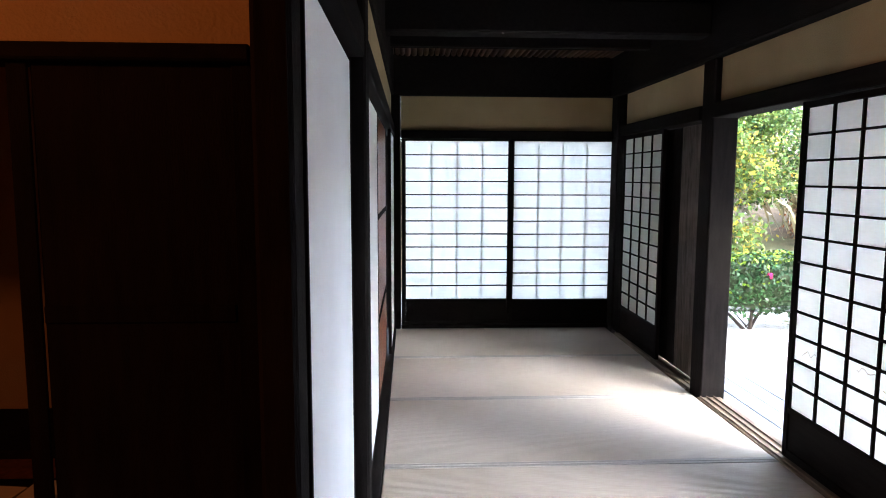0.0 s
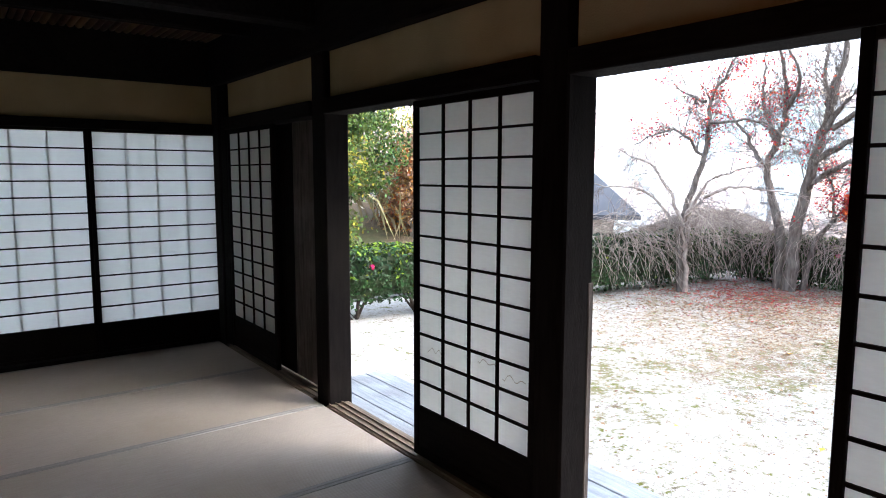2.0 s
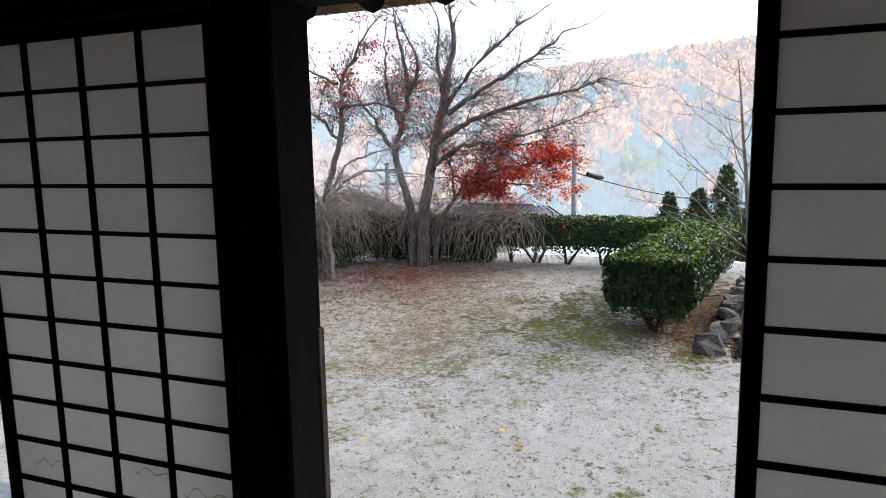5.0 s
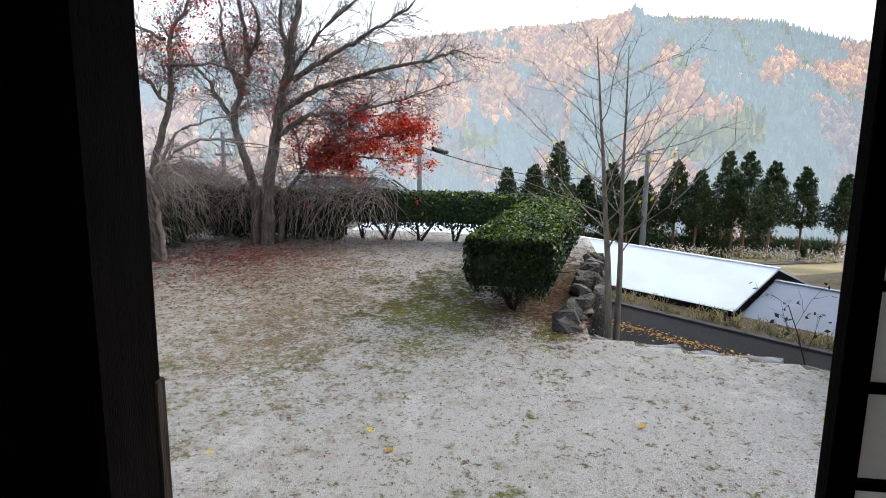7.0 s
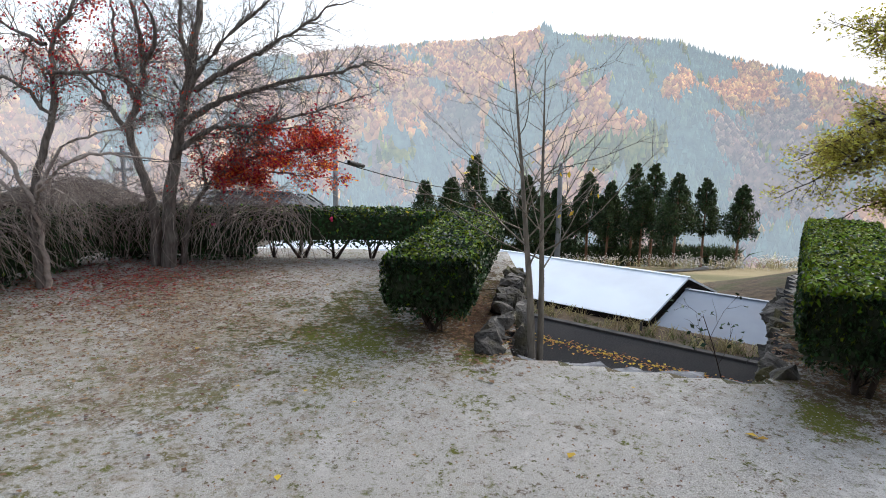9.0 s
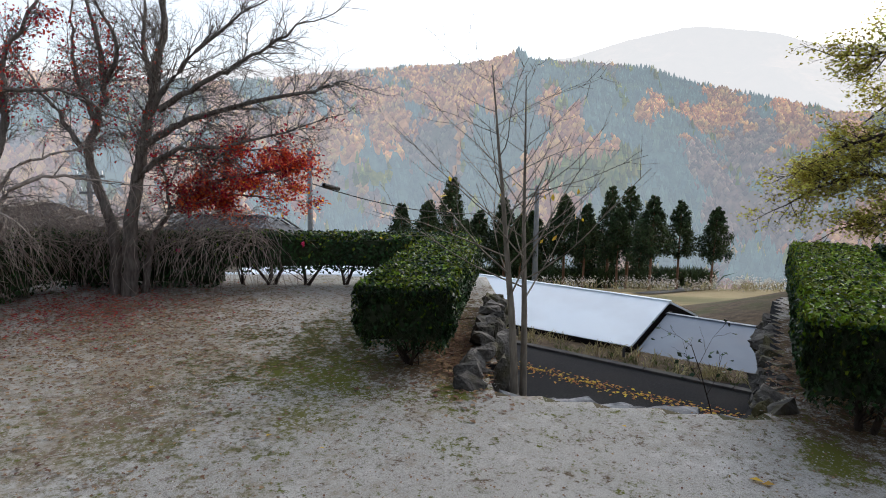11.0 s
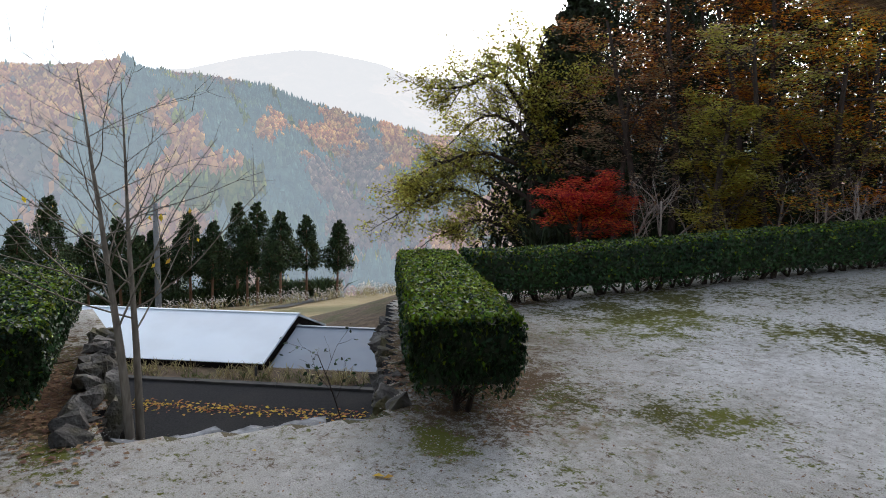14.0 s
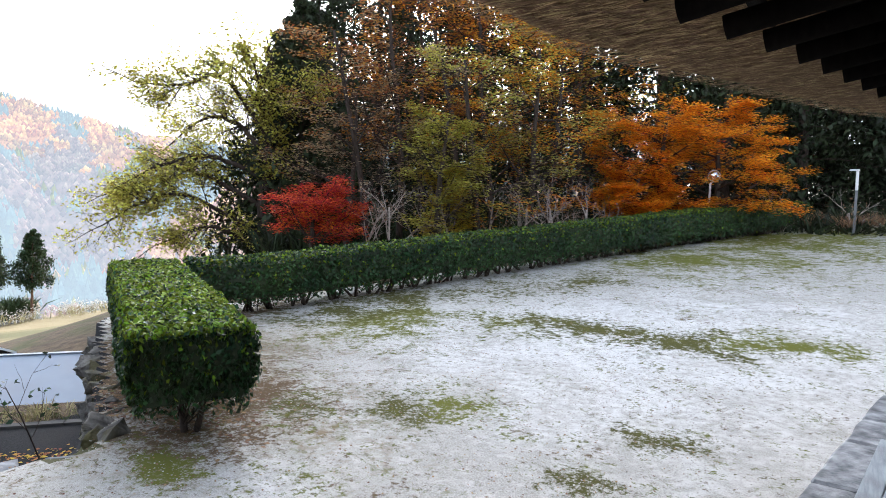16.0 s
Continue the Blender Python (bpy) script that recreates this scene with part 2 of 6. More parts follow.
def blend_stack(m, layers):
    """Adds further surface layers over a material: colour, noise scale, threshold, and an optional round region (x, y, rx, ry)."""
    n, l = m.node_tree.nodes, m.node_tree.links
    bs = n["Principled BSDF"]
    pos = n.new("ShaderNodeNewGeometry").outputs["Position"]
    col = bs.inputs["Base Color"].links[0].from_socket
    for c, sc, lo, hi, region in layers:
        t = n.new("ShaderNodeTexNoise")
        t.inputs["Scale"].default_value, t.inputs["Detail"].default_value, t.inputs["Roughness"].default_value = sc, 10, 0.74
        l.new(pos, t.inputs["Vector"])
        am = n.new("ShaderNodeMath")
        am.operation = "MULTIPLY_ADD"
        am.inputs[1].default_value, am.inputs[2].default_value = (2.3, -0.93) if region else (1.0, 0.0)
        l.new(t.outputs["Fac"], am.inputs[0])
        fac = am.outputs[0]
        if region:
            tf = n.new("ShaderNodeTexNoise")
            tf.inputs["Scale"].default_value, tf.inputs["Detail"].default_value, tf.inputs["Roughness"].default_value = sc * 8, 6, 0.7
            l.new(pos, tf.inputs["Vector"])
            af = n.new("ShaderNodeMath")
            af.operation = "MULTIPLY_ADD"
            af.inputs[1].default_value = 1.7
            l.new(tf.outputs["Fac"], af.inputs[0])
            l.new(fac, af.inputs[2])
            sb = n.new("ShaderNodeMath")
            sb.operation = "SUBTRACT"
            sb.inputs[1].default_value = 0.57
            l.new(af.outputs[0], sb.inputs[0])
            fac = sb.outputs[0]
        if region:
            x, y, rx, ry, turn = region
            mp = n.new("ShaderNodeMapping")
            mp.vector_type = "TEXTURE"
            mp.inputs["Location"].default_value, mp.inputs["Scale"].default_value = (x, y, 0), (rx, ry, 1000)
            mp.inputs["Rotation"].default_value = (0, 0, radians(turn))
            l.new(pos, mp.inputs[0])
            ln = n.new("ShaderNodeVectorMath")
            ln.operation = "LENGTH"
            l.new(mp.outputs[0], ln.inputs[0])
            fall = n.new("ShaderNodeMapRange")
            fall.inputs["From Min"].default_value, fall.inputs["From Max"].default_value = 1.35, 0.1
            fall.inputs["To Min"].default_value, fall.inputs["To Max"].default_value = -0.62, 0.14
            l.new(ln.outputs["Value"], fall.inputs[0])
            ad = n.new("ShaderNodeMath")
            l.new(fac, ad.inputs[0])
            l.new(fall.outputs[0], ad.inputs[1])
            fac = ad.outputs[0]
        r = n.new("ShaderNodeMapRange")
        r.inputs["From Min"].default_value, r.inputs["From Max"].default_value = lo, hi
        l.new(fac, r.inputs[0])
        mx = n.new("ShaderNodeMix")
        mx.data_type = "RGBA"
        l.new(r.outputs[0], mx.inputs[0])
        l.new(col, mx.inputs[6])
        mx.inputs[7].default_value = (*c, 1)
        col = mx.outputs[2]
    l.new(col, bs.inputs["Base Color"])
    return m


MOSS, MOSS2, SOIL, GREY = (0.085, 0.083, 0.027), (0.13, 0.135, 0.03), (0.13, 0.09, 0.055), (0.13, 0.12, 0.105)
LEAFY = (0.20, 0.15, 0.11)
GRAVEL = blend_stack(
    mk("yard_gravel", (0.26, 0.248, 0.225), (0.60, 0.578, 0.535), 105, 0.95, 0.8, 150, c3=(0.45, 0.43, 0.39), scale3=0.45, amount3=0.6, dist=0.012, spec=0.05),
    [((0.40, 0.38, 0.34), 0.8, 0.52, 0.80, None), ((0.60, 0.585, 0.555), 1.7, 0.54, 0.76, None), ((0.30, 0.285, 0.255), 16.0, 0.56, 0.72, None), ((0.12, 0.112, 0.10), 48.0, 0.60, 0.66, None),
     ((0.66, 0.652, 0.632), 1.2, 0.12, 0.70, (4.8, -6.6, 5.6, 6.2, 0)),
     # the brown patch at (8.6, -3.6) mostly paints shade beside the hedge
     (LEAFY, 2.6, 0.30, 0.80, (10.8, 6.4, 3.6, 2.6, 0)), ((0.33, 0.285, 0.22), 1.1, 0.25, 0.85, (8.8, 5.4, 5.2, 4.0, 0)), ((0.27, 0.215, 0.15), 0.8, 0.20, 0.80, (8.4, -2.8, 3.0, 1.8, -30)), ((0.26, 0.235, 0.19), 1.2, 0.34, 0.80, (8.6, -3.6, 2.6, 1.8, -30)), (LEAFY, 3.2, 0.46, 0.80, (7.4, 4.9, 2.64, 1.68, 0)),
     (SOIL, 2.00, 0.20, 0.55, (10.2, 1.95, 3.00, 0.70, -8)), (SOIL, 2.00, 0.20, 0.55, (9.4, -1.95, 3.20, 0.90, -29)),
     (MOSS, 1.80, 0.28, 0.68, (9, 3.6, 3.12, 1.68, -10)), (MOSS2, 2.10, 0.38, 0.64, (8.1, 3.35, 1.20, 0.84, 20)),
     (SOIL, 3.00, 0.30, 0.60, (8.5, 2.35, 1.50, 0.90, 0)), (SOIL, 3.00, 0.34, 0.62, (8.1, -1.9, 2.60, 1.15, -30)), (MOSS2, 2.40, 0.30, 0.58, (7.6, 2.15, 0.60, 0.36, 0)),
     ((0.17, 0.155, 0.075), 2.2, 0.44, 0.84, (6.6, 4.5, 1.9, 0.9, 15)), ((0.17, 0.155, 0.075), 2.0, 0.46, 0.86, (5.6, 5.6, 2.6, 1.5, 10)), ((0.16, 0.15, 0.05), 3.0, 0.34, 0.62, (7.1, 3.5, 0.6, 0.4, 15)), (SOIL, 2.6, 0.26, 0.60, (6.75, -0.95, 0.9, 0.55, -30)), (SOIL, 2.6, 0.24, 0.60, (7.4, -2.2, 2.0, 0.9, -30)),
     (MOSS2, 1.44, 0.26, 0.64, (8.5, -6, 1.92, 2.40, 0)), (MOSS, 1.44, 0.32, 0.64, (9.4, -7, 1.56, 5.52, -20)), (MOSS2, 1.44, 0.30, 0.60, (6.6, -6.7, 1.68, 0.96, 8)), (MOSS, 1.44, 0.26, 0.58, (5.4, -7, 2.40, 0.90, 8)), (MOSS, 1.44, 0.24, 0.60, (4.1, -6.9, 1.20, 0.96, 0)), (MOSS2, 1.56, 0.18, 0.52, (2.95, -7.4, 1.08, 0.84, 0)),
     (MOSS, 1.20, 0.38, 0.74, (7, -10.2, 1.92, 4.32, -22)), (MOSS2, 0.96, 0.26, 0.66, (5.6, -14.2, 3.12, 3.12, -20)),
     (MOSS, 2.40, 0.24, 0.58, (5.7, -2.6, 0.96, 0.62, -30)), (MOSS2, 2.40, 0.36, 0.64, (5.2, -2.95, 0.84, 0.60, -30)), (MOSS, 2.40, 0.34, 0.64, (6.5, -2.1, 0.72, 0.48, -30)), (MOSS, 3.00, 0.34, 0.62, (3.45, -3.2, 0.66, 0.48, 0)), (MOSS, 3.00, 0.34, 0.62, (3.7, -2, 0.42, 0.36, 0)),
     (MOSS2, 2.40, 0.12, 0.42, (6.27, -0.47, 0.42, 0.25, -20)),
     (MOSS2, 0.72, 0.22, 0.60, (4.5, -19.5, 6.60, 7.20, 0)), (SOIL, 3.00, 0.40, 0.66, (10.9, -5.6, 0.70, 3.40, 20))])
PEBBLE = mk("loose_pebble", (0.20, 0.19, 0.175), (0.50, 0.485, 0.45), 30, 0.9, 0, random_amount=0.3, island=True, spec=0.1)
FIELD = mk("dry_field", (0.26, 0.20, 0.10), (0.36, 0.29, 0.16), 0.8, 0.95, 0.4, 6, c3=(0.12, 0.12, 0.05), scale3=0.12, amount3=0.8, dist=0.2)
EARTH = mk("leafy_earth", (0.07, 0.05, 0.035), (0.16, 0.115, 0.07), 5, 0.95, 0.6, 30, c3=(0.07, 0.08, 0.03), scale3=0.8, amount3=0.7, dist=0.03)

# ---- mesh helpers ----
ROOT = {}


def thing(name, at=(0, 0, 0), label="", category="", group="", kind=""):
    ob = new(name)
    ob.empty_display_size = 0.1
    ob.location = at
    ROOT[ob] = Vector(at)
    return tagged(ob, label, category, group, kind)


def part(name, bm, material, parent, label=""):
    """Links a bmesh or mesh, built in world metres, as one mesh object under a thing or a part."""
    if isinstance(bm, bmesh.types.BMesh):
        me = bpy.data.meshes.new(name)
        bm.to_mesh(me)
        bm.free()
    else:
        me = bm
    me.transform(Matrix.Translation(-ROOT[parent]))
    me.materials.clear()
    me.materials.append(material)
    ob = new(name, me)
    ob.parent = parent
    ROOT[ob] = ROOT[parent]
    return tagged(ob, label)


def solo(name, bm, material, at, label, category, group="", kind=""):
    """A thing of one mesh, with its origin at its base."""
    if isinstance(bm, bmesh.types.BMesh):
        me = bpy.data.meshes.new(name)
        bm.to_mesh(me)
        bm.free()
    else:
        me = bm
    me.transform(Matrix.Translation(-Vector(at)))
    me.materials.clear()
    me.materials.append(material)
    ob = new(name, me)
    ob.location = at
    ROOT[ob] = Vector(at)
    return tagged(ob, label, category, group, kind)


def box(x0, x1, y0, y1, z0, z1, bevel=0.004, bm=None):
    b = bm or bmesh.new()
    r = bmesh.ops.create_cube(b, size=1.0, matrix=Matrix.Translation(((x0 + x1) / 2, (y0 + y1) / 2, (z0 + z1) / 2)) @ Matrix.Diagonal((abs(x1 - x0), abs(y1 - y0), abs(z1 - z0), 1)))
    if bevel:
        es = list({e for v in r["verts"] for e in v.link_edges})
        bmesh.ops.bevel(b, geom=es, offset=bevel, segments=1, affect="EDGES")
    return b


def obox(cx, cy, z0, z1, lx, ly, turn, bevel=0.01, bm=None):
    """A box turned about its upright axis."""
    b = bm or bmesh.new()
    m = Matrix.Translation((cx, cy, (z0 + z1) / 2)) @ Matrix.Rotation(radians(turn), 4, "Z") @ Matrix.Diagonal((lx, ly, z1 - z0, 1))
    r = bmesh.ops.create_cube(b, size=1.0, matrix=m)
    if bevel:
        es = list({e for v in r["verts"] for e in v.link_edges})
        bmesh.ops.bevel(b, geom=es, offset=bevel, segments=1, affect="EDGES")
    return b


def mesh_from(name, verts, faces, smooth=False):
    me = bpy.data.meshes.new(name)
    me.from_pydata([tuple(v) for v in verts], [], faces)
    if smooth:
        me.polygons.foreach_set("use_smooth", [True] * len(me.polygons))
    me.update()
    return me


def quads(name, V):
    """A mesh of loose four-sided leaves from an array of shape (n, 4, 3)."""
    n = len(V)
    me = bpy.data.meshes.new(name)
    me.vertices.add(4 * n)
    me.vertices.foreach_set("co", np.asarray(V, dtype=np.float32).ravel())
    me.loops.add(4 * n)
    me.loops.foreach_set("vertex_index", np.arange(4 * n, dtype=np.int32))
    me.polygons.add(n)
    me.polygons.foreach_set("loop_start", np.arange(0, 4 * n, 4, dtype=np.int32))
    me.update(calc_edges=True)
    return me


def unit(a):
    return a / np.maximum(np.linalg.norm(a, axis=-1, keepdims=True), 1e-9)


def leaves(P, size, rng, aspect=0.5, flat=0.0, vary=0.4, normal=None, hang=0.0):
    """Leaf quads round the points P. flat: how level they lie; normal: a facing to lean to; hang: how much their tips droop."""
    n = len(P)
    nr = rng.normal(size=(n, 3))
    nr = unit(nr)
    if normal is not None:
        nr = unit(nr * 0.75 + normal)
    nr = unit(nr * (1 - flat) + np.array([0, 0, 1.0]) * flat * 1.5)
    d = rng.normal(size=(n, 3))
    d[:, 2] -= hang * 2
    d = unit(d - nr * np.sum(d * nr, axis=1, keepdims=True))
    e = np.cross(nr, d)
    s = size * (1 + vary * rng.uniform(-1, 1, size=(n, 1)))
    a, b = d * s * 0.5, e * s * 0.5 * aspect
    lift = nr * s * 0.12
    return np.stack([P - a, P + b * 1.0 + lift, P + a, P - b + lift], axis=1)


def tubes(lines, sides=5):
    """One mesh of tapered limbs. lines: (points, radii)."""
    V, F = [], []
    for pts, rad, *_ in lines:
        k = 3 if max(rad) < 0.012 else sides
        base = len(V)
        m = len(pts)
        for i in range(m):
            p = Vector(pts[i])
            t = (Vector(pts[min(i + 1, m - 1)]) - Vector(pts[max(i - 1, 0)])).normalized()
            u = t.orthogonal().normalized()
            w = t.cross(u)
            for j in range(k):
                a = 2 * math.pi * j / k
                V.append(p + (u * math.cos(a) + w * math.sin(a)) * rad[i])
        for i in range(m - 1):
            for j in range(k):
                F.append((base + i * k + j, base + i * k + (j + 1) % k, base + (i + 1) * k + (j + 1) % k, base + (i + 1) * k + j))
        F.append(tuple(base + (m - 1) * k + j for j in range(k)))
    return mesh_from("limbs", V, F, True)


def grow(rng, p, d, length, radius, level, spec, out, tips):
    """A limb and its side limbs. spec: one dict of settings a level."""
    s = spec[level]
    n = s.get("steps", 6)
    pts, rad = [Vector(p)], [radius]
    d = Vector(d).normalized()
    for i in range(n):
        wob = Vector(rng.normal(size=3)) * s.get("wobble", 0.12)
        d = (d + wob + Vector((0, 0, s.get("lift", 0.0)))).normalized()
        pts.append(pts[-1] + d * length / n)
        rad.append(radius * (1 - (1 - s.get("taper", 0.35)) * (i + 1) / n))
    out.append((pts, rad, level))
    if level + 1 >= len(spec):
        tips.extend((pts[i], d) for i in range(1, n + 1))
        return
    if level + 2 >= len(spec):
        tips.append((pts[-1], d))
    c = spec[level + 1]
    k = c["count"]
    spin = rng.uniform(0, 6.28)
    for j in range(k):
        f = c.get("from", 0.3) + (c.get("to", 1.0) - c.get("from", 0.3)) * (j + rng.uniform(0, 0.8)) / k
        x = min(f, 0.999) * n
        i = int(x)
        q = pts[i].lerp(pts[i + 1], x - i)
        t = (pts[i + 1] - pts[i]).normalized()
        u = t.orthogonal().normalized()
        spin += 2.4
        side = Matrix.Rotation(spin, 3, t) @ u
        ang = radians(c.get("angle", 45) + rng.normal() * 8)
        dd = t * math.cos(ang) + side * math.sin(ang)
        if "level_out" in c:
            dd.z *= 1 - c["level_out"]
        rr = rad[i] * c.get("ratio", 0.55)
        ll = length * c.get("length", 0.6) * (1 - c.get("shorten", 0.4) * f) * rng.uniform(0.75, 1.2)
        grow(rng, q, dd, ll, max(rr, 0.003), level + 1, spec, out, tips)


def inside(x, y, poly):
    """Which of the places lie in the polygon (arrays)."""
    r = np.zeros(np.shape(x), bool)
    n = len(poly)
    for i in range(n):
        (x0, y0), (x1, y1) = poly[i], poly[(i + 1) % n]
        with np.errstate(divide="ignore", invalid="ignore"):
            c = ((y0 > y) != (y1 > y)) & (x < (x1 - x0) * (y - y0) / (y1 - y0 + 1e-12) + x0)
        r ^= c
    return r


# ---- ground ----
Z0 = -0.65
YARD = [(-25, -40), (-2, -40), (4.4, -24.5), (12.0, -5.2), (12.3, -3.3), (7.1, -0.35), (7.72, 1.75), (12.6, 1.15), (14.1, 1.1), (14.3, 8.2), (16.0, 30), (-25, 30)]


def ground_z(x, y):
    """The ground's height, for arrays."""
    x, y = np.asarray(x, float), np.asarray(y, float)
    yard = Z0 + 0.068 * np.clip(-5.5 - y, 0, 22) + 0.22 * np.clip(y - 13, 0, 40) + 0.004 * np.sin(x * 3.1 + y * 1.7)
    out = x - 14.0
    low = -2.38 - 0.165 * np.clip(out - 3.0, 0, 60) - 0.30 * np.clip(out - 60, 0, 400)
    south = np.clip((-4.0 - y) / 6.0, 0, 1) * np.clip((26 - x) / 10, 0, 1)
    low = low * (1 - south) + (-0.9 + 0.05 * np.clip(-8 - y, 0, 30)) * south
    far_north = np.clip((y - 10) / 12.0, 0, 1) * np.clip((22 - x) / 10, 0, 1)
    low = low * (1 - far_north) + (-1.2) * far_north
    mouth = (x > 7.0) & (x < 11.5) & (y > -3.2) & (y < 2.0)
    ramp = -0.80 - 1.55 * np.clip((x - 7.5) / 2.6, 0, 1)
    low = np.where(mouth, np.maximum(low, ramp), low)
    return np.where(inside(x, y, YARD), yard, low)


def make_ground():
    def axis(lo, hi, step, far_lo, far_hi):
        a = list(np.arange(lo, hi, step))
        d = step
        while a[-1] < far_hi:
            d = min(d * 1.25, 40)
            a.append(a[-1] + d)
        d = step
        while a[0] > far_lo:
            d = min(d * 1.25, 40)
            a.insert(0, a[0] - d)
        return np.array(a)
    xs, ys = axis(2.0, 16.0, 0.14, -300, 460), axis(-8, 10, 0.14, -420, 420)
    X, Y = np.meshgrid(xs, ys)
    Z = ground_z(X, Y)
    V = np.stack([X, Y, Z], -1).reshape(-1, 3)
    nx, ny = len(xs), len(ys)
    i = np.arange(ny - 1)[:, None] * nx + np.arange(nx - 1)[None, :]
    F = np.stack([i, i + 1, i + nx + 1, i + nx], -1).reshape(-1, 4)
    me = bpy.data.meshes.new("ground")
    me.vertices.add(len(V))
    me.vertices.foreach_set("co", V.astype(np.float32).ravel())
    me.loops.add(F.size)
    me.loops.foreach_set("vertex_index", F.astype(np.int32).ravel())
    me.polygons.add(len(F))
    me.polygons.foreach_set("loop_start", np.arange(0, F.size, 4, dtype=np.int32))
    c = V[F].mean(axis=1)
    spread = V[F][:, :, 2].max(1) - V[F][:, :, 2].min(1)
    side_ = V[F][:, :, :2].max(1) - V[F][:, :, :2].min(1)
    steep = spread / side_.max(1)
    idx = np.where(inside(c[:, 0], c[:, 1], YARD) & (c[:, 1] < 12.5) & (steep < 0.6), 0, np.where(c[:, 0] > 24, 2, 1))
    idx = np.where((c[:, 0] > 7.4) & (c[:, 0] < 13) & (c[:, 1] > -3.4) & (c[:, 1] < 1.9) & (c[:, 2] < -0.75), 3, idx)
    me.update(calc_edges=True)
    for m in (GRAVEL, EARTH, FIELD, ASPHALT):
        me.materials.append(m)
    me.polygons.foreach_set("material_index", idx.astype(np.int32))
    me.polygons.foreach_set("use_smooth", [True] * len(F))
    ob = new("ground", me)
    return tagged(ob, "pale gravel yard with moss patches above a dry valley slope", "ground", kind="structure")


make_ground()


# ---- house: walls, posts, beams ----
def post(parent, x0, x1, y0, y1, z0, z1, m=None, label=""):
    return part("post", box(x0, x1, y0, y1, z0, z1, 0.008), m or DARK, parent, label)


CEIL = 2.485
KAMOI, TOPK, BAND = 1.76, 1.85, 2.12
we = thing("wall_east", (2.04, 3, 0), "post and lintel wall of black wood with ochre plaster", "wall", kind="structure")
for y0, y1, label in ((4.975, 5.14, "black post"), (3.08, 3.23, "black post with a worn orange-brown edge"), (6.86, 7.07, ""), (1.15, 1.29, "")):
    post(we, 1.765 if y1 < 2 else 1.97, 1.90 if y1 < 2 else 2.13, y0, y1, -0.35, BAND, label=label)
part("worn_edge", box(2.105, 2.1335, 3.0765, 3.10, -0.05, 1.0, 0.003), WORN, we, "bare orange-brown worn wood")
post(we, 1.985, 2.06, 6.72, 6.859, 0.0, BAND)
for y0, y1 in ((5.145, 6.715), (3.235, 4.97), (1.14, 3.075)):
    part("lintel", box(1.955, 2.11, y0, y1, KAMOI, TOPK, 0.005), DARKH, we)
    part("plaster_panel", box(2.01, 2.05, y0, y1, TOPK, BAND, 0), PLASTER, we, "ochre plaster")
    part("threshold", box(1.945, 2.10, y0, y1, -0.06, 0.004, 0.004), SILL, we, "worn sill with sliding grooves")
    for gx in (1.967, 2.010, 2.053):
        part("groove_rib", box(gx - 0.004, gx + 0.004, y0, y1, 0.005, 0.012, 0.001), SILL, we)
part("tie_beam", box(1.95, 2.13, 1.3, 7.1, BAND + 0.002, 2.56, 0.01), DARKH, we)
part("wall_panel", box(1.70, 1.76, -3.0, 1.149, -0.1, 2.47, 0), DARK, we)
part("foundation_board", box(1.99, 2.03, 1.3, 7.0, -0.66, -0.065, 0), DARKH, we)

wn_ = thing("wall_north", (1.0, 7.05, 0), "black wooden end wall with a plaster band", "wall", kind="structure")
post(wn_, -0.10, 0.035, 6.94, 7.08, 0.0, BAND)
part("lintel", box(0.036, 1.969, 6.95, 7.06, 1.745, 1.815, 0.005), DARKH, wn_)
part("plaster_panel", box(0.036, 1.969, 7.01, 7.05, 1.815, BAND, 0), PLASTER, wn_, "ochre plaster")
part("tie_beam", box(-0.1, 1.949, 6.96, 7.12, BAND + 0.002, 2.56, 0.01), DARKH, wn_)
part("sill", box(0.036, 1.969, 6.955, 7.07, -0.06, 0.03, 0.004), DARKH, wn_)

ww = thing("wall_west", (-0.1, 4.6, 0), "inner wall of white sliding panels between black posts", "wall", kind="structure")
post(ww, -0.17, -0.016, 3.08, 3.23, 0.0, BAND)
post(ww, -0.132, -0.066, 2.07, 2.17, 0.0, 2.47, label="reddish black corner post")
for y0, y1 in ((2.171, 3.079), (3.231, 6.939)):
    part("lintel", box(-0.13, -0.02, y0, y1, KAMOI, TOPK + 0.01, 0.005), DARKH, ww)
    part("plaster_panel", box(-0.10, -0.05, y0, y1, TOPK + 0.01, BAND, 0), PLASTER, ww, "ochre plaster")
    part("threshold", box(-0.17, -0.012, y0, y1, -0.06, 0.02, 0.004), DARKH, ww)
part("tie_beam", box(-0.18, -0.025, 2.171, 6.955, BAND + 0.002, 2.56, 0.01), DARKH, ww)


def fusuma(name, x, y0, y1, m, label):
    f = thing(name, (x, (y0 + y1) / 2, 0.021), label, "sliding panel", "inner sliding panels")
    part("panel", box(x - 0.012, x + 0.004, y0 + 0.012, y1 - 0.012, 0.04, KAMOI - 0.012, 0.001), m, f)
    for a, b in ((y0, y0 + 0.014), (y1 - 0.014, y1)):
        part("stile", box(x - 0.016, x + 0.008, a, b, 0.022, KAMOI - 0.002, 0.002), DARK, f)
    part("bottom_rail", box(x - 0.016, x + 0.008, y0 + 0.0145, y1 - 0.0145, 0.022, 0.04, 0.002), DARK, f)
    return f


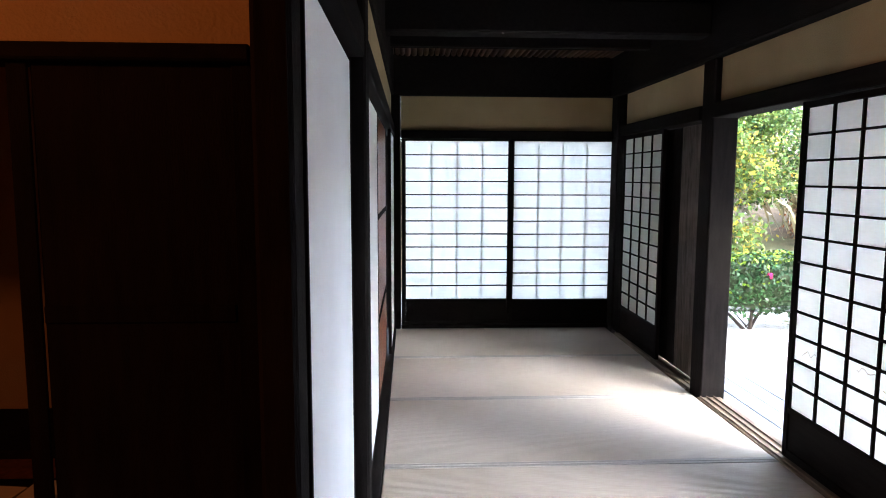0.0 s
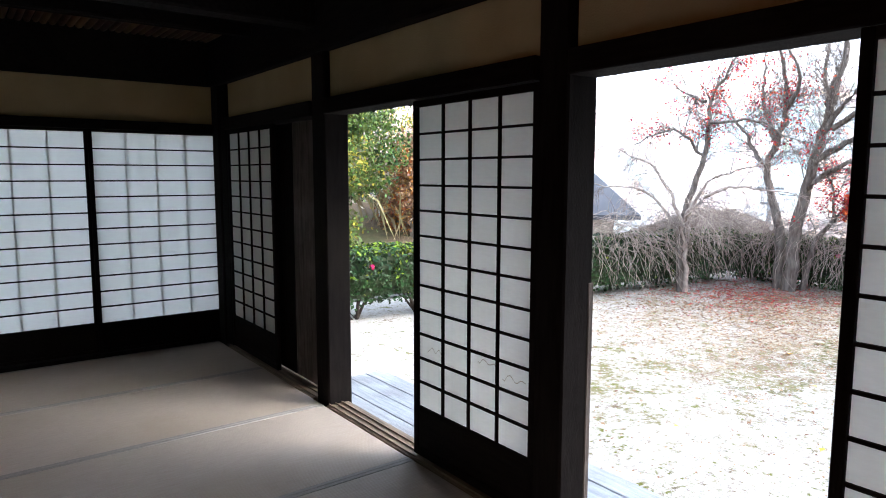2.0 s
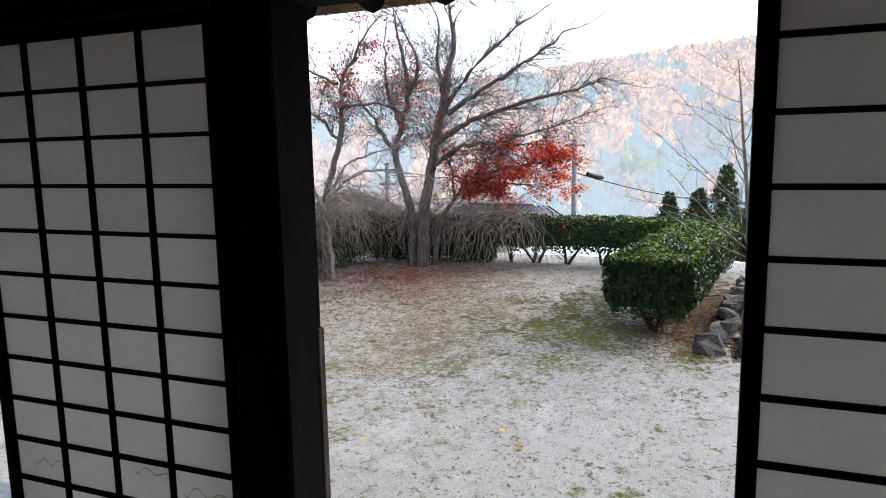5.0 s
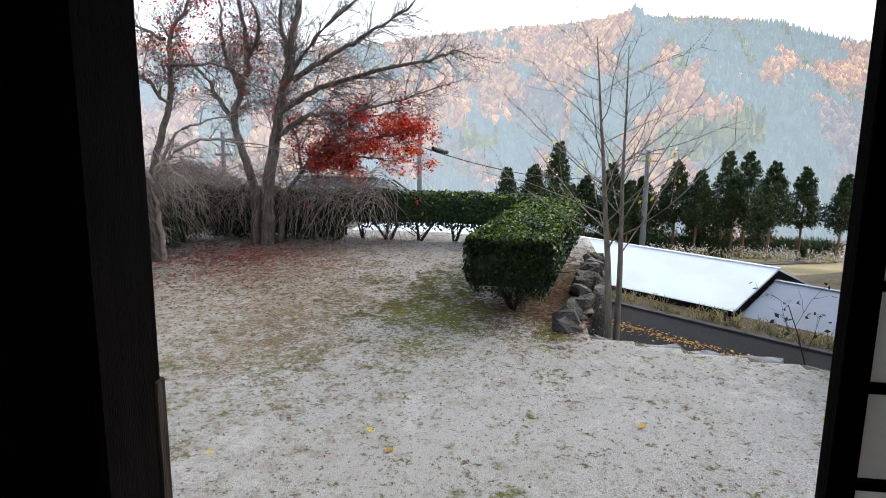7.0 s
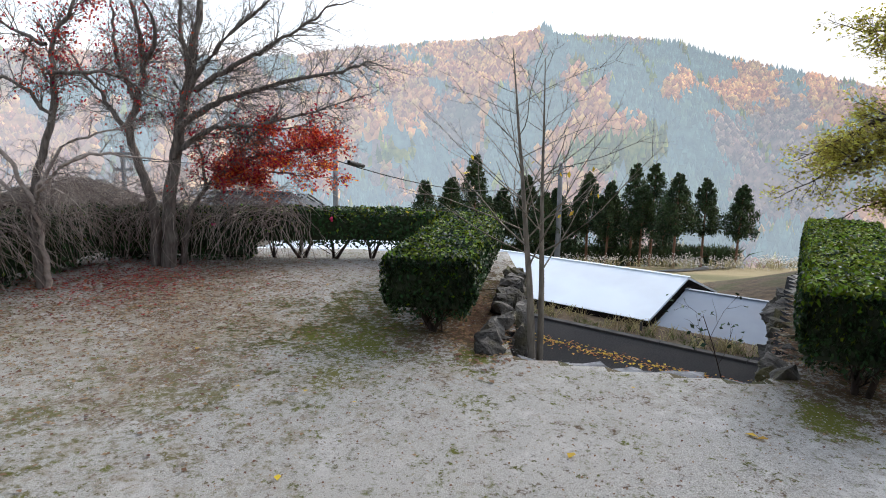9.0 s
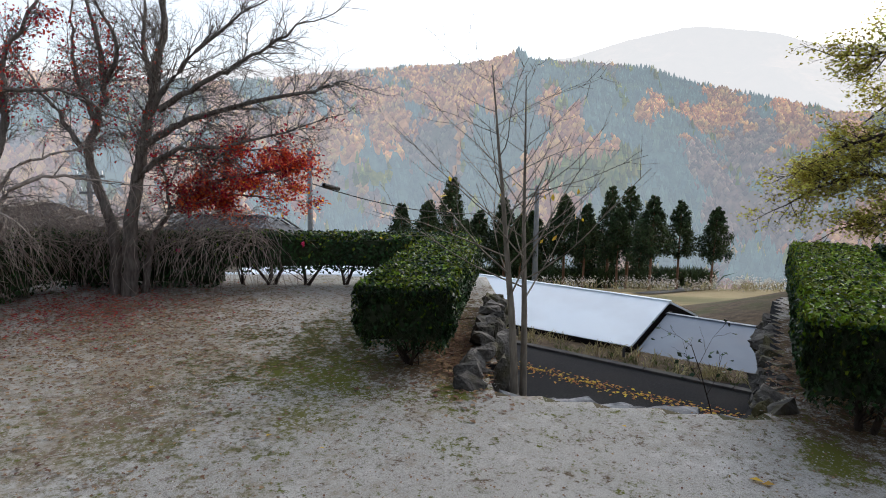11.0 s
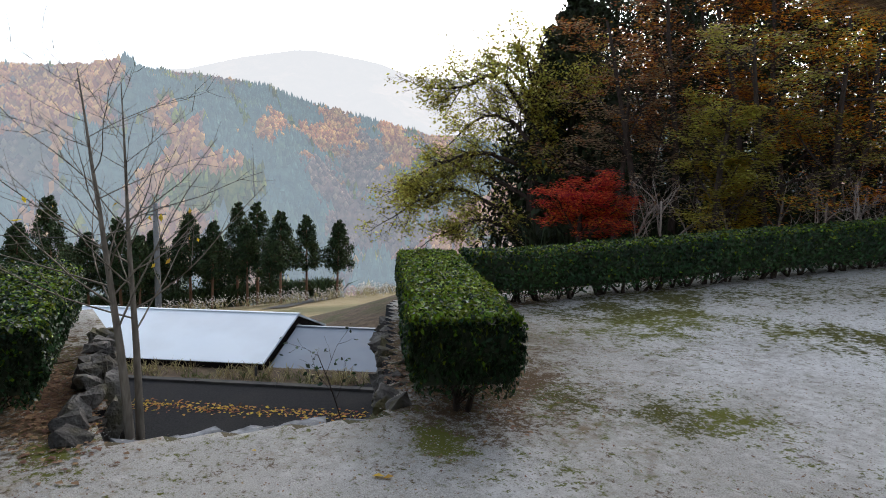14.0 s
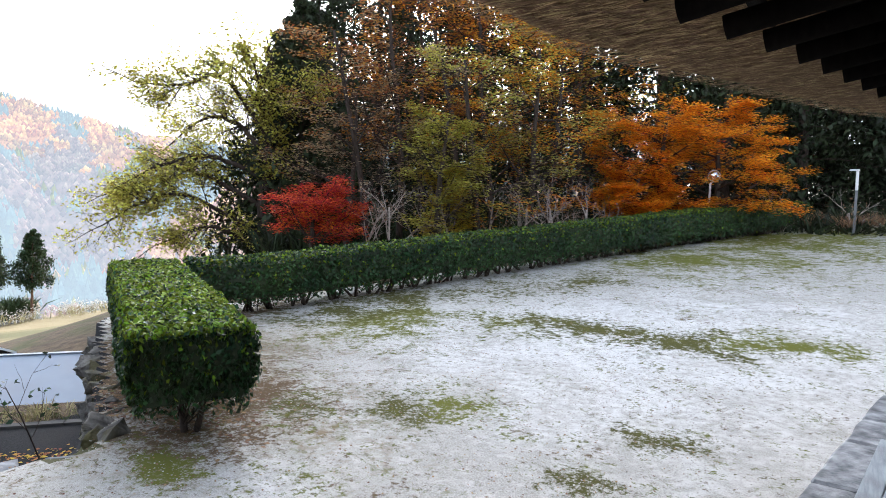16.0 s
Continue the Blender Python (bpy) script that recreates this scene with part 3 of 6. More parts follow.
fusuma("fusuma_panel", -0.069, 2.171, 3.078, WHITE, "plain white paper sliding panel by the corner post")
fusuma("fusuma_panel", -0.069, 3.232, 4.72, WHITE, "plain white paper sliding panel between black posts")
bd = fusuma("wooden_door", -0.072, 4.722, 6.02, BROWN, "polished red-brown wooden sliding door, closed")
for z in (0.55, 1.15):
    part("cross_batten", box(-0.0675, -0.06, 4.74, 6.0, z, z + 0.03, 0.002), DARK, bd)
fusuma("fusuma_panel", -0.034, 6.0, 6.938, WHITE, "plain white paper sliding panel by the far corner")

# partition by the starting place, with the lamplit room behind it
wp = thing("wall_partition", (-1.2, 2.33, 0), "dark partition with red-lit plaster above the lintel", "wall", kind="structure")
part("lintel", box(-2.6, -0.133, 2.075, 2.165, 1.575, 1.602, 0.004), DARKH, wp)
part("plaster_panel", box(-2.6, -0.133, 2.10, 2.14, 1.602, 2.47, 0), PLASTER, wp)
ds = thing("dark_board_door", (-0.31, 2.12, 0), "black board sliding door standing half open", "sliding door")
part("panel", box(-0.485, -0.134, 2.10, 2.125, 0.012, 1.574, 0.002), DARK, ds)
for x0 in (-0.52, -0.168):
    part("stile", box(x0, x0 + 0.034, 2.094, 2.0995, 0.012, 1.574, 0.002), DARK, ds)
for z in (0.25, 0.7, 1.15):
    part("batten", box(-0.484, -0.17, 2.095, 2.0995, z, z + 0.03, 0.002), DARK, ds)
wb = thing("wall_south", (0, -3.05, 0), "plain plaster wall behind the start", "wall", kind="structure")
part("plaster_panel", box(-4.0, 1.76, -3.1, -3.001, -0.06, 2.6, 0), PLASTER, wb)
wl_ = thing("wall_far_west", (-4.05, 2, 0), "plain plaster wall of the back room", "wall", kind="structure")
part("plaster_panel", box(-4.1, -4.0, -3.1, 7.2, -0.06, 2.6, 0), PLASTER, wl_)
part("plaster_panel", box(-3.999, -0.19, 4.6, 4.7, -0.06, 2.6, 0), PLASTER, wl_)
fl = thing("floor", (-2, 1, -0.08), "polished orange-brown board floor of the back room", "floor", kind="structure")
for i in range(13):
    part("plank", box(-4.0 + i * 0.3, -3.702 + i * 0.3 - (0.08 if i == 12 else 0), -3.0, 4.599, -0.06, 0.0, 0.003), BROWN, fl)
low = thing("low_shelf", (-1.05, 3.3, 0), "low dark shelf with papers in the lamplit back room", "shelf")
for z in (0.20, 0.48):
    part("board", box(-1.5, -0.7, 3.1, 3.5, z, z + 0.03), DARKH, low)
for x in (-1.5, -0.73):
    part("side", box(x, x + 0.03, 3.1, 3.5, 0.001, 0.199), DARKH, low)
    part("side", box(x, x + 0.03, 3.1, 3.5, 0.231, 0.479), DARKH, low)
for i in range(4):
    solo("paper_stack", obox(-1.36 + i * 0.17, 3.28, 0.231, 0.26 + 0.02 * (i % 2), 0.13, 0.19, 6 * i - 8, 0.002), WHITE, (-1.36 + i * 0.17, 3.28, 0.231), "small stack of pale papers on the low shelf", "papers", "papers on the shelf")

# mats
sub = thing("floor_base", (1, 2, -0.1), "board floor under the straw mats", "floor", kind="structure")
part("board", box(-0.012, 1.944, 1.15, 6.954, -0.10, -0.061, 0), DARKH, sub)
part("board", box(-0.012, 1.699, -3.0, 1.149, -0.10, -0.061, 0), DARKH, sub)
part("board", box(-0.1, -0.013, -3.0, 2.06, -0.12, -0.064, 0), DARKH, sub)
first = thing("tatami_mat", (0.96, 6.47, -0.06), "woven rush mat with narrow dark cloth edges, worn pale", "tatami mat", "mats of the room")
part("rush_top", box(-0.010, 1.943, 6.012, 6.928, -0.058, 0.0, 0.003), TATAMI, first)
for y0, y1 in ((5.987, 6.0115), (6.9285, 6.953)):
    part("edge_cloth", box(-0.010, 1.943, y0, y1, -0.058, 0.0015, 0.002), CLOTH, first)
for k in range(1, 10):
    copy_thing(first, pose(0.96 if k < 6 else 0.715, 6.47 - 0.969 * k, -0.06))


# ceiling of smoked bamboo on beams
def bamboo_ceiling():
    rng = np.random.default_rng(4)
    V, F = [], []
    x = -0.3
    while x < 2.1:
        r = 0.022 + rng.uniform(-0.005, 0.005)
        y = -3.0
        while y < 7.0:
            ln = rng.uniform(0.9, 2.2)
            b = len(V)
            y1 = min(y + ln, 7.05)
            for yy in (y, y1 - 0.004):
                for j in range(8):
                    a = math.pi * 2 * j / 8
                    V.append((x + r * math.cos(a), yy, CEIL + r * math.sin(a)))
            F += [(b + j, b + (j + 1) % 8, b + 8 + (j + 1) % 8, b + 8 + j) for j in range(8)]
            y = y1
        x += 2 * r + 0.004
    return mesh_from("ceiling", V, F, True)


solo("ceiling", bamboo_ceiling(), BAMBOO, (0, 0, CEIL), "smoke-darkened bamboo pole ceiling", "ceiling", kind="structure")
solo("ceiling_boards", box(-4.1, 2.1, -3.1, 7.1, CEIL + 0.04, CEIL + 0.09, 0), DARKH, (0, 0, CEIL + 0.04), "dark boards above the bamboo", "ceiling", kind="structure")
for y in (1.15, 3.08, 5.0, 6.0):
    deep = 0.09 if y == 6.0 else 0.2
    solo("ceiling_beam", box(-0.17, 1.949, y, y + (0.10 if y == 6.0 else 0.15), 2.455 - deep, 2.457, 0.012), DARKH, (1, y, 2.47 - deep), "squared black ceiling beam across the room", "beam", "ceiling beams", "structure")


# ---- shoji ----
def shoji(name, at, label, along="y", grid=(0.037, 0.802), width=0.84, behind=False, top=1.755, bottom=0.013):
    """A paper screen whose inner side faces -x (along y) or -y (along x); at: the lower start corner of its paper plane."""
    s = thing(name, at, label, "sliding screen", "paper screens")
    ax, ay, az = at

    def bx(u0, u1, d0, d1, z0, z1, bevel=0.002):
        if along == "y":
            return box(ax + d0, ax + d1, ay + u0, ay + u1, z0, z1, bevel)
        return box(ax + u0, ax + u1, ay + d0, ay + d1, z0, z1, bevel)
    z0, z1 = 0.27, 1.72
    g0, g1 = grid
    part("paper", bx(g0 - 0.004, g1 + 0.004, 0.0002, 0.0012, z0 - 0.004, z1 + 0.004, 0), PAPERD if along == "y" else PAPER, s, "backlit white paper")
    part("stile", bx(0, g0 - 0.005, -0.016, 0.014, bottom, top), DARK, s)
    part("stile", bx(g1 + 0.005, width, -0.016, 0.014, bottom, top), DARK, s)
    part("top_rail", bx(g0 - 0.0045, g1 + 0.0045, -0.015, 0.013, z1 + 0.0045, top), DARKH, s)
    part("bottom_rail", bx(g0 - 0.0045, g1 + 0.0045, -0.015, 0.013, bottom, 0.055), DARKH, s)
    part("mid_rail", bx(g0 - 0.0045, g1 + 0.0045, -0.015, 0.013, z0 - 0.03, z0 - 0.0045), DARKH, s)
    part("lower_board", bx(g0 - 0.0045, g1 + 0.0045, -0.006, 0.004, 0.0555, z0 - 0.0305, 0), DARKH, s, "black lower board")
    n = 4
    for k in range(1, n):
        u = g0 + (g1 - g0) * k / n
        d = (0.0013, 0.010) if behind else (-0.012, 0.0)
        part("upright_bar", bx(u - (0.004 if behind else 0.006), u + (0.004 if behind else 0.006), d[0], d[1], z0 - 0.004, z1 + 0.004, 0), DARK, s)
    for k in range(1, 12):
        z = z0 + (z1 - z0) * k / 12
        part("cross_bar", bx(g0 - 0.004, g1 + 0.004, -0.0125, -0.0002, z - 0.0052, z + 0.0052, 0), DARKH, s)
    return s


s1 = shoji("shoji_screen", (2.0, 3.238, 0.013), "black-framed paper screen with faint water stains")
def stain_line(pts, w):
    bm = bmesh.new()
    for (y, z), (y2, z2) in zip(pts, pts[1:]):
        bm.faces.new([bm.verts.new(p) for p in ((2.0005 - 0.001, y, z - w), (1.9995, y2, z2 - w), (1.9995, y2, z2 + w * 0.4), (1.9995, y, z + w * 0.4))])
    return bm
rng = np.random.default_rng(9)
for y0, y1, z in ((3.30, 3.44, 0.565), (3.48, 3.60, 0.60), (3.87, 3.98, 0.565)):
    pts = [(y0 + (y1 - y0) * i / 9, z + 0.012 * math.sin(i * 1.3) + rng.uniform(-0.006, 0.006)) for i in range(10)]
    part("stain", stain_line(pts, 0.003), STAIN, s1, "grey water stain")
shoji("shoji_screen", (1.957, 1.14, 0.013), "black-framed white paper screen beside the open doorway", grid=(0.038, 0.958), width=0.995)
s0 = shoji("shoji_screen", (2.0, 5.80, 0.013), "black-framed paper screen in the corner bay", grid=(0.037, 0.872), width=0.915)
shoji("shoji_screen", (1.04, 7.0, 0.032), "bright backlit paper screen of the end wall", "x", (0.034, 0.925), 0.93, True, 1.744, 0.032)
shoji("shoji_screen", (0.037, 7.034, 0.032), "bright backlit paper screen of the end wall", "x", (0.045, 0.978), 1.03, True, 1.744, 0.032)

def plank_door(y0, n, label, m, step=0.14):
    d = thing("board_door", (2.075, y0 + n * step / 2, 0.013), label, "shutter door", "plank shutters")
    for i in range(n):
        part("plank", box(2.066, 2.088, y0 + i * step, y0 + step - 0.002 + i * step, 0.013, 1.755, 0.002), m, d)
    for z in (0.2, 0.9, 1.55):
        part("batten", box(2.0885, 2.099, y0 + 0.01, y0 + n * step - 0.01, z, z + 0.05, 0.002), m, d)
    return d


plank_door(5.27, 3, "weathered grey-brown plank shutter, pushed half open", WORN, 0.125)
plank_door(5.655, 7, "black plank shutter standing behind the corner screen", DARK, 0.148)

# veranda deck
dk = thing("veranda_deck", (2.4, 3.4, Z0), "grey weathered plank deck along the wall, tinted blue for the reflected sky", "deck", kind="structure")
for i in range(4):
    part("plank", box(2.108 + i * 0.145, 2.250 + i * 0.145, 1.3, 5.52, -0.075, -0.04 + 0.002 * (i % 2), 0.004), DECK, dk)
for y in (1.45, 2.8, 4.1, 5.4):
    part("joist", box(2.11, 2.66, y, y + 0.07, -0.15, -0.076, 0.003), DARKH, dk)
    part("leg", box(2.56, 2.64, y, y + 0.07, -0.66, -0.151, 0.004), DARK, dk)
d2 = thing("side_deck", (1.75, -2.3, Z0), "dark grey plank step beside the wall", "deck", kind="structure")
for i in range(6):
    part("plank", obox(1.93 - 0.023 * i * 0 - 0.125 * i + 0.0, -2.2 + 0.018 * i, -0.33, -0.29, 0.12, 2.0, -6.5, 0.004), DECK, d2)
part("support", obox(1.6, -2.2, -0.66, -0.331, 0.5, 1.9, -6.5, 0.004), DARKH, d2)

kb = thing("stone_edging", (2.2, -3, Z0), "row of cracked grey stone slabs under the eaves", "stone edging", kind="structure")
rng = np.random.default_rng(3)
y = -1.0
while y > -14:
    ln = rng.uniform(0.7, 1.5)
    yc = y - ln / 2
    x = 2.28 - 0.165 * (-1.9 - yc) if yc < -1.9 else 2.28
    bm = obox(x, yc, Z0 - 0.1, Z0 + 0.045 + rng.uniform(-0.01, 0.01), 0.36 + rng.uniform(-0.03, 0.03), ln - 0.015, -9.4, 0.02)
    bmesh.ops.subdivide_edges(bm, edges=bm.edges[:], cuts=2, use_grid_fill=True)
    for v in bm.verts:
        v.co += noise.noise_vector(v.co * 3.5) * 0.022
    part("slab", bm, SLAB, kb)
    y -= ln


# thatched eaves
def eave_line():
    """The eave's outer edge in plan, from north to south, bending in at the corner."""
    pts = [Vector((3.30, 7.75, 1.995)), Vector((3.25, 3.6, 1.995)), Vector((3.17, 1.4, 1.995)), Vector((3.12, 0.1, 1.995)), Vector((2.84, -1.0, 1.995)), Vector((2.46, -2.2, 2.01)), Vector((2.10, -3.3, 2.03)), Vector((1.2, -5.2, 2.1)), Vector((-0.5, -6.4, 2.2)), Vector((-3, -6.9, 2.2))]
    out = []
    for a, b in zip(pts, pts[1:]):
        out += [a.lerp(b, i / 6) for i in range(6)]
    return out + [pts[-1]]


def thatch_eave():
    line = eave_line()
    V, F = [], []
    prof = [(-0.52, 0.03), (-0.30, 0.01), (-0.08, 0.0), (0.02, 0.03), (0.08, 0.14), (-0.25, 0.55), (-2.5, 2.2), (-5.0, 3.6)]
    under = [(-0.85, 0.10)]
    prof = under + prof
    m = len(prof)
    rng = np.random.default_rng(12)
    for i, p in enumerate(line):
        t = (line[min(i + 1, len(line) - 1)] - line[max(i - 1, 0)]).normalized()
        o = Vector((-t.y, t.x, 0)).normalized()
        for a, h in prof:
            V.append(p + o * (a + rng.uniform(-0.008, 0.008)) + Vector((0, 0, h + rng.uniform(-0.008, 0.008))))
    for i in range(len(line) - 1):
        for j in range(m - 1):
            F.append((i * m + j, i * m + j + 1, (i + 1) * m + j + 1, (i + 1) * m + j))
    return mesh_from("thatch", V, F, True)


rf = thing("thatched_roof", (3.0, 2.0, 2.0), "thick brown reed thatch eaves over dark rafters", "roof", kind="structure")
part("thatch", thatch_eave(), THATCH, rf, "thick brown reed thatch edge")
line = eave_line()
rng = np.random.default_rng(5)
E_ = []
for i in range(22000):
    k = rng.integers(0, len(line) - 1)
    p = line[k].lerp(line[k + 1], rng.uniform())
    t = (line[k + 1] - line[k]).normalized()
    o = Vector((-t.y, t.x, 0))
    f = rng.uniform()
    c = p + o * (0.03 - 0.80 * f) + Vector((0, 0, 0.10 * max(0, f - 0.65) - 0.004 - rng.uniform(0, 0.006)))
    d = (o + t * rng.normal() * 0.22 + Vector((0, 0, rng.normal() * 0.06))).normalized() * rng.uniform(0.03, 0.07)
    w = t * rng.uniform(0.0015, 0.004)
    E_.append((c - d, c + w, c + d, c - w))
part("reed_ends", quads("reeds", np.array([[list(v) for v in q] for q in E_])), REED, rf, "pale cut reed ends")
yr = 7.6
while yr > -3.6:
    ex = np.interp(-yr, [-9, -3.6, -1.4, -0.6, 0.1, 1.0, 2.2, 3.3], [2.66, 2.60, 2.55, 2.50, 2.28, 2.06, 1.80, 1.55])
    wx = 2.135 if yr > 1.2 else 1.765
    if ex < wx + 0.1:
        break
    lo, hi = Vector((ex, yr, 1.880)), Vector((wx, yr, 1.880 + (ex - wx) * 0.20))
    part("rafter", tubes([([lo, hi], [0.036, 0.036])], 8), DARK, rf)
    yr -= 0.235
for xx in (2.16, 2.34):
    part("batten", box(xx, xx + 0.05, -0.2, 7.6, 1.935 + (2.6 - xx) * 0.20, 1.96 + (2.6 - xx) * 0.20, 0.004), DARK, rf)
sof = mesh_from("soffit", [(2.14, 7.7, 2.13), (2.52, 7.7, 2.06), (2.46, 1.2, 2.06), (2.14, 1.2, 2.13), (1.775, 1.2, 2.20), (2.36, 0.2, 2.06), (1.775, -2.0, 2.08), (1.45, -3.2, 2.07), (0.3, -5.2, 2.16), (-4.2, -6.3, 2.3), (-4.2, -3.2, 2.5)], [(0, 1, 2, 3), (4, 2, 5, 6), (7, 8, 9, 10)])
part("soffit", sof, DARK, rf)


# ---- hedges ----
def hedge(name, path, width, z0, z1, label, density, size, trunks, seed, young=0.35, slope=False):
    """A clipped hedge along a line in plan: trunks with twigs, a dark filler body inside and many leaves on its faces.
    """
    rng = np.random.default_rng(seed)
    a = np.array([[p[0], p[1]] for p in path], float)
    seg = np.linalg.norm(np.diff(a, axis=0), axis=1)
    total = seg.sum()
    cum = np.concatenate([[0], np.cumsum(seg)])

    def at(s):
        k = np.clip(np.searchsorted(cum, s, side="right") - 1, 0, len(seg) - 1)
        f = (s - cum[k]) / seg[k]
        p = a[k] + (a[k + 1] - a[k]) * f[..., None]
        d = (a[k + 1] - a[k]) / seg[k][..., None]
        return p, np.stack([-d[..., 1], d[..., 0]], -1)

    def rise(p):
        return (0.068 * np.clip(-5.5 - p[:, 1], 0, 22)) if slope else np.zeros(len(p))
    base = (a[0][0], a[0][1], float(ground_z(a[0][0], a[0][1])))
    h = thing(name, base, label, "hedge")
    hh, w = z1 - z0, width
    # leaves on top, two sides and both ends; the edges are rounded and the faces uneven
    peri = 2 * hh + w
    n = int(total * peri * density)
    s = rng.uniform(0, total, n)
    u = rng.uniform(0, peri, n)
    side = np.where(u < hh, -w / 2, np.where(u > hh + w, w / 2, u - hh - w / 2))
    z = np.where(u < hh, z0 + u, np.where(u > hh + w, z0 + (peri - u), z1))
    ne = int(w * hh * density * 2)
    s = np.concatenate([s, rng.choice([0.0, total], ne)])
    side = np.concatenate([side, rng.uniform(-w / 2, w / 2, ne)])
    z = np.concatenate([z, rng.uniform(z0, z1, ne)])
    is_top = z >= z1 - 1e-6
    p, nv = at(np.clip(s, 0, total - 1e-6))
    tz = np.clip((z - (z1 - 0.12)) / 0.12, 0, 1)
    side = side * (1 - 0.10 * tz ** 2)
    tb = np.clip(((z0 + 0.2) - z) / 0.2, 0, 1)
    side = side * (1 - 0.25 * tb ** 1.5)
    bump = np.array([noise.noise(Vector((x * 2.2, y * 2.2, zz * 2.2))) for x, y, zz in zip(p[:, 0], p[:, 1], z + side)])
    inset = np.abs(rng.normal(size=len(s))) * 0.035
    along = np.where(s <= 0, inset, np.where(s >= total, -inset, 0))
    d = np.stack([nv[:, 1], -nv[:, 0]], -1)
    sg = np.sign(side)
    on_side = (~is_top) & (s > 0) & (s < total)
    side = side - np.where(on_side, sg * (inset - bump * 0.05), 0)
    z = z - np.where(is_top, inset - bump * 0.05, 0) - np.where(z < z0 + 0.08, 0.10 * rng.uniform(size=len(s)) ** 2, 0) + rng.normal(size=len(s)) * 0.012
    xy = p + nv * side[:, None] + d * along[:, None]
    P = np.column_stack([xy, z + rise(xy)])
    nrm = np.where(is_top[:, None], np.array([0, 0, 1.0]), np.column_stack([nv * sg[:, None], np.full(len(s), 0.05)]))
    pick = rng.uniform(size=len(s)) < np.where(z > z1 - 0.05, young, young * np.clip(0.12 + 0.5 * (z - z0 - 0.5 * hh) / hh, 0.04, 0.4))
    for m, k, nm in ((L_CAM, ~pick, "foliage"), (L_CAMY, pick, "young_foliage")):
        part(nm, quads("leaves", leaves(P[k], size, rng, 0.55, 0, 0.4, normal=nrm[k] * 0.9)), m, h, "glossy dark green leaves" if m is L_CAM else "fresh yellow-green leaves")
    # an uneven dark filler body, added inside to block the view to the far side
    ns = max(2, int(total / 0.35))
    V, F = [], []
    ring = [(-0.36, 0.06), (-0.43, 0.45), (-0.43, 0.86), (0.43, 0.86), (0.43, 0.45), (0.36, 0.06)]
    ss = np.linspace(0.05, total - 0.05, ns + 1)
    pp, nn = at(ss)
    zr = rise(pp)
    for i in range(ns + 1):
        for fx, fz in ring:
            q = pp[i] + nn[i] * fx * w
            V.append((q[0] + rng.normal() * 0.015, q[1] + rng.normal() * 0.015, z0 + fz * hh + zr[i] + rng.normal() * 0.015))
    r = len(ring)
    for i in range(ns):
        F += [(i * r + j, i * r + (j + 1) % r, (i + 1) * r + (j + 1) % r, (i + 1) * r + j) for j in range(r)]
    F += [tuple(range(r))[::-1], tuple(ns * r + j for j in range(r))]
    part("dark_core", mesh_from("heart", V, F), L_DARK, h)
    # trunks
    for k in range(trunks):
        sk = np.array([total * (k + 0.5) / trunks + rng.uniform(-0.1, 0.1)]) if trunks > 1 else np.array([min(0.55, total / 2)])
        q, nq = at(sk)
        q = q[0]
        zg = float(ground_z(q[0], q[1])) - 0.05
        lines = []
        for b in range(rng.integers(2, 5)):
            g = Vector((q[0] + rng.normal() * 0.03, q[1] + rng.normal() * 0.03, zg))
            zt = z0 + 0.25 * hh + (rise(q[None])[0])
            tip = Vector((q[0] + rng.normal() * 0.2, q[1] + rng.normal() * 0.2, zt))
            mid = g.lerp(tip, 0.5) + Vector(rng.normal(size=3)) * 0.03
            rr = rng.uniform(0.016, 0.030) * (1.35 if trunks == 1 else 1)
            lines.append(([g, mid, tip], [rr * 1.3, rr, rr * 0.8]))
        for b in range(14 if width > 0.95 else 4):
            g = Vector((q[0] + rng.normal() * 0.04, q[1] + rng.normal() * 0.04, zg + rng.uniform(0.05, 0.2)))
            tip = Vector((q[0] + rng.normal() * 0.27, q[1] + rng.normal() * 0.27, z0 + rise(q[None])[0] + rng.uniform(-0.05, 0.12)))
            lines.append(([g, g.lerp(tip, 0.5) + Vector((0, 0, 0.04)), tip], [0.009, 0.007, 0.004]))
        part("trunk", tubes(lines, 6), BARKD, h)
    return h


hedge("clipped_hedge", [(8.15, 2.66), (12.6, 1.95)], 1.0, -0.33, 0.26, "clipped camellia hedge with a squared front on one trunk", 2800, 0.052, 5, 21, 0.42)
hedge("clipped_hedge", [(13.1, 1.6), (13.15, 5.0), (13.13, 5.9)], 0.8, -0.32, 0.24, "long clipped camellia hedge on bare stems at the yard edge", 1250, 0.068, 7, 22, 0.2)
hedge("clipped_hedge", [(13.13, 5.9), (13.05, 8.3)], 0.8, -0.60, 0.24, "dark camellia hedge leafy to the ground behind the maples", 1100, 0.068, 3, 27, 0.12)
hedge("clipped_hedge", [(2.6, 9.85), (4.9, 9.55), (7.9, 9.17)], 0.85, -0.33, 0.36, "clipped camellia hedge on branching stems along the yard", 1300, 0.066, 6, 23)
hedge("clipped_hedge", [(7.9, 9.17), (12.6, 8.5)], 0.85, -0.52, 0.34, "dark camellia hedge leafy to the ground under bare vines", 1100, 0.068, 4, 26, 0.12)
hedge("clipped_hedge", [(6.35, -0.78), (11.45, -3.6)], 1.02, -0.29, 0.33, "clipped camellia hedge with bright young top leaves", 2800, 0.052, 5, 24, 0.7)
hedge("clipped_hedge", [(11.3, -4.3), (9.25, -9.7), (6.5, -17.0), (4.1, -22.4)], 0.9, -0.43, 0.30, "very long clipped hedge climbing with the yard", 1250, 0.066, 60, 25, 0.32, True)

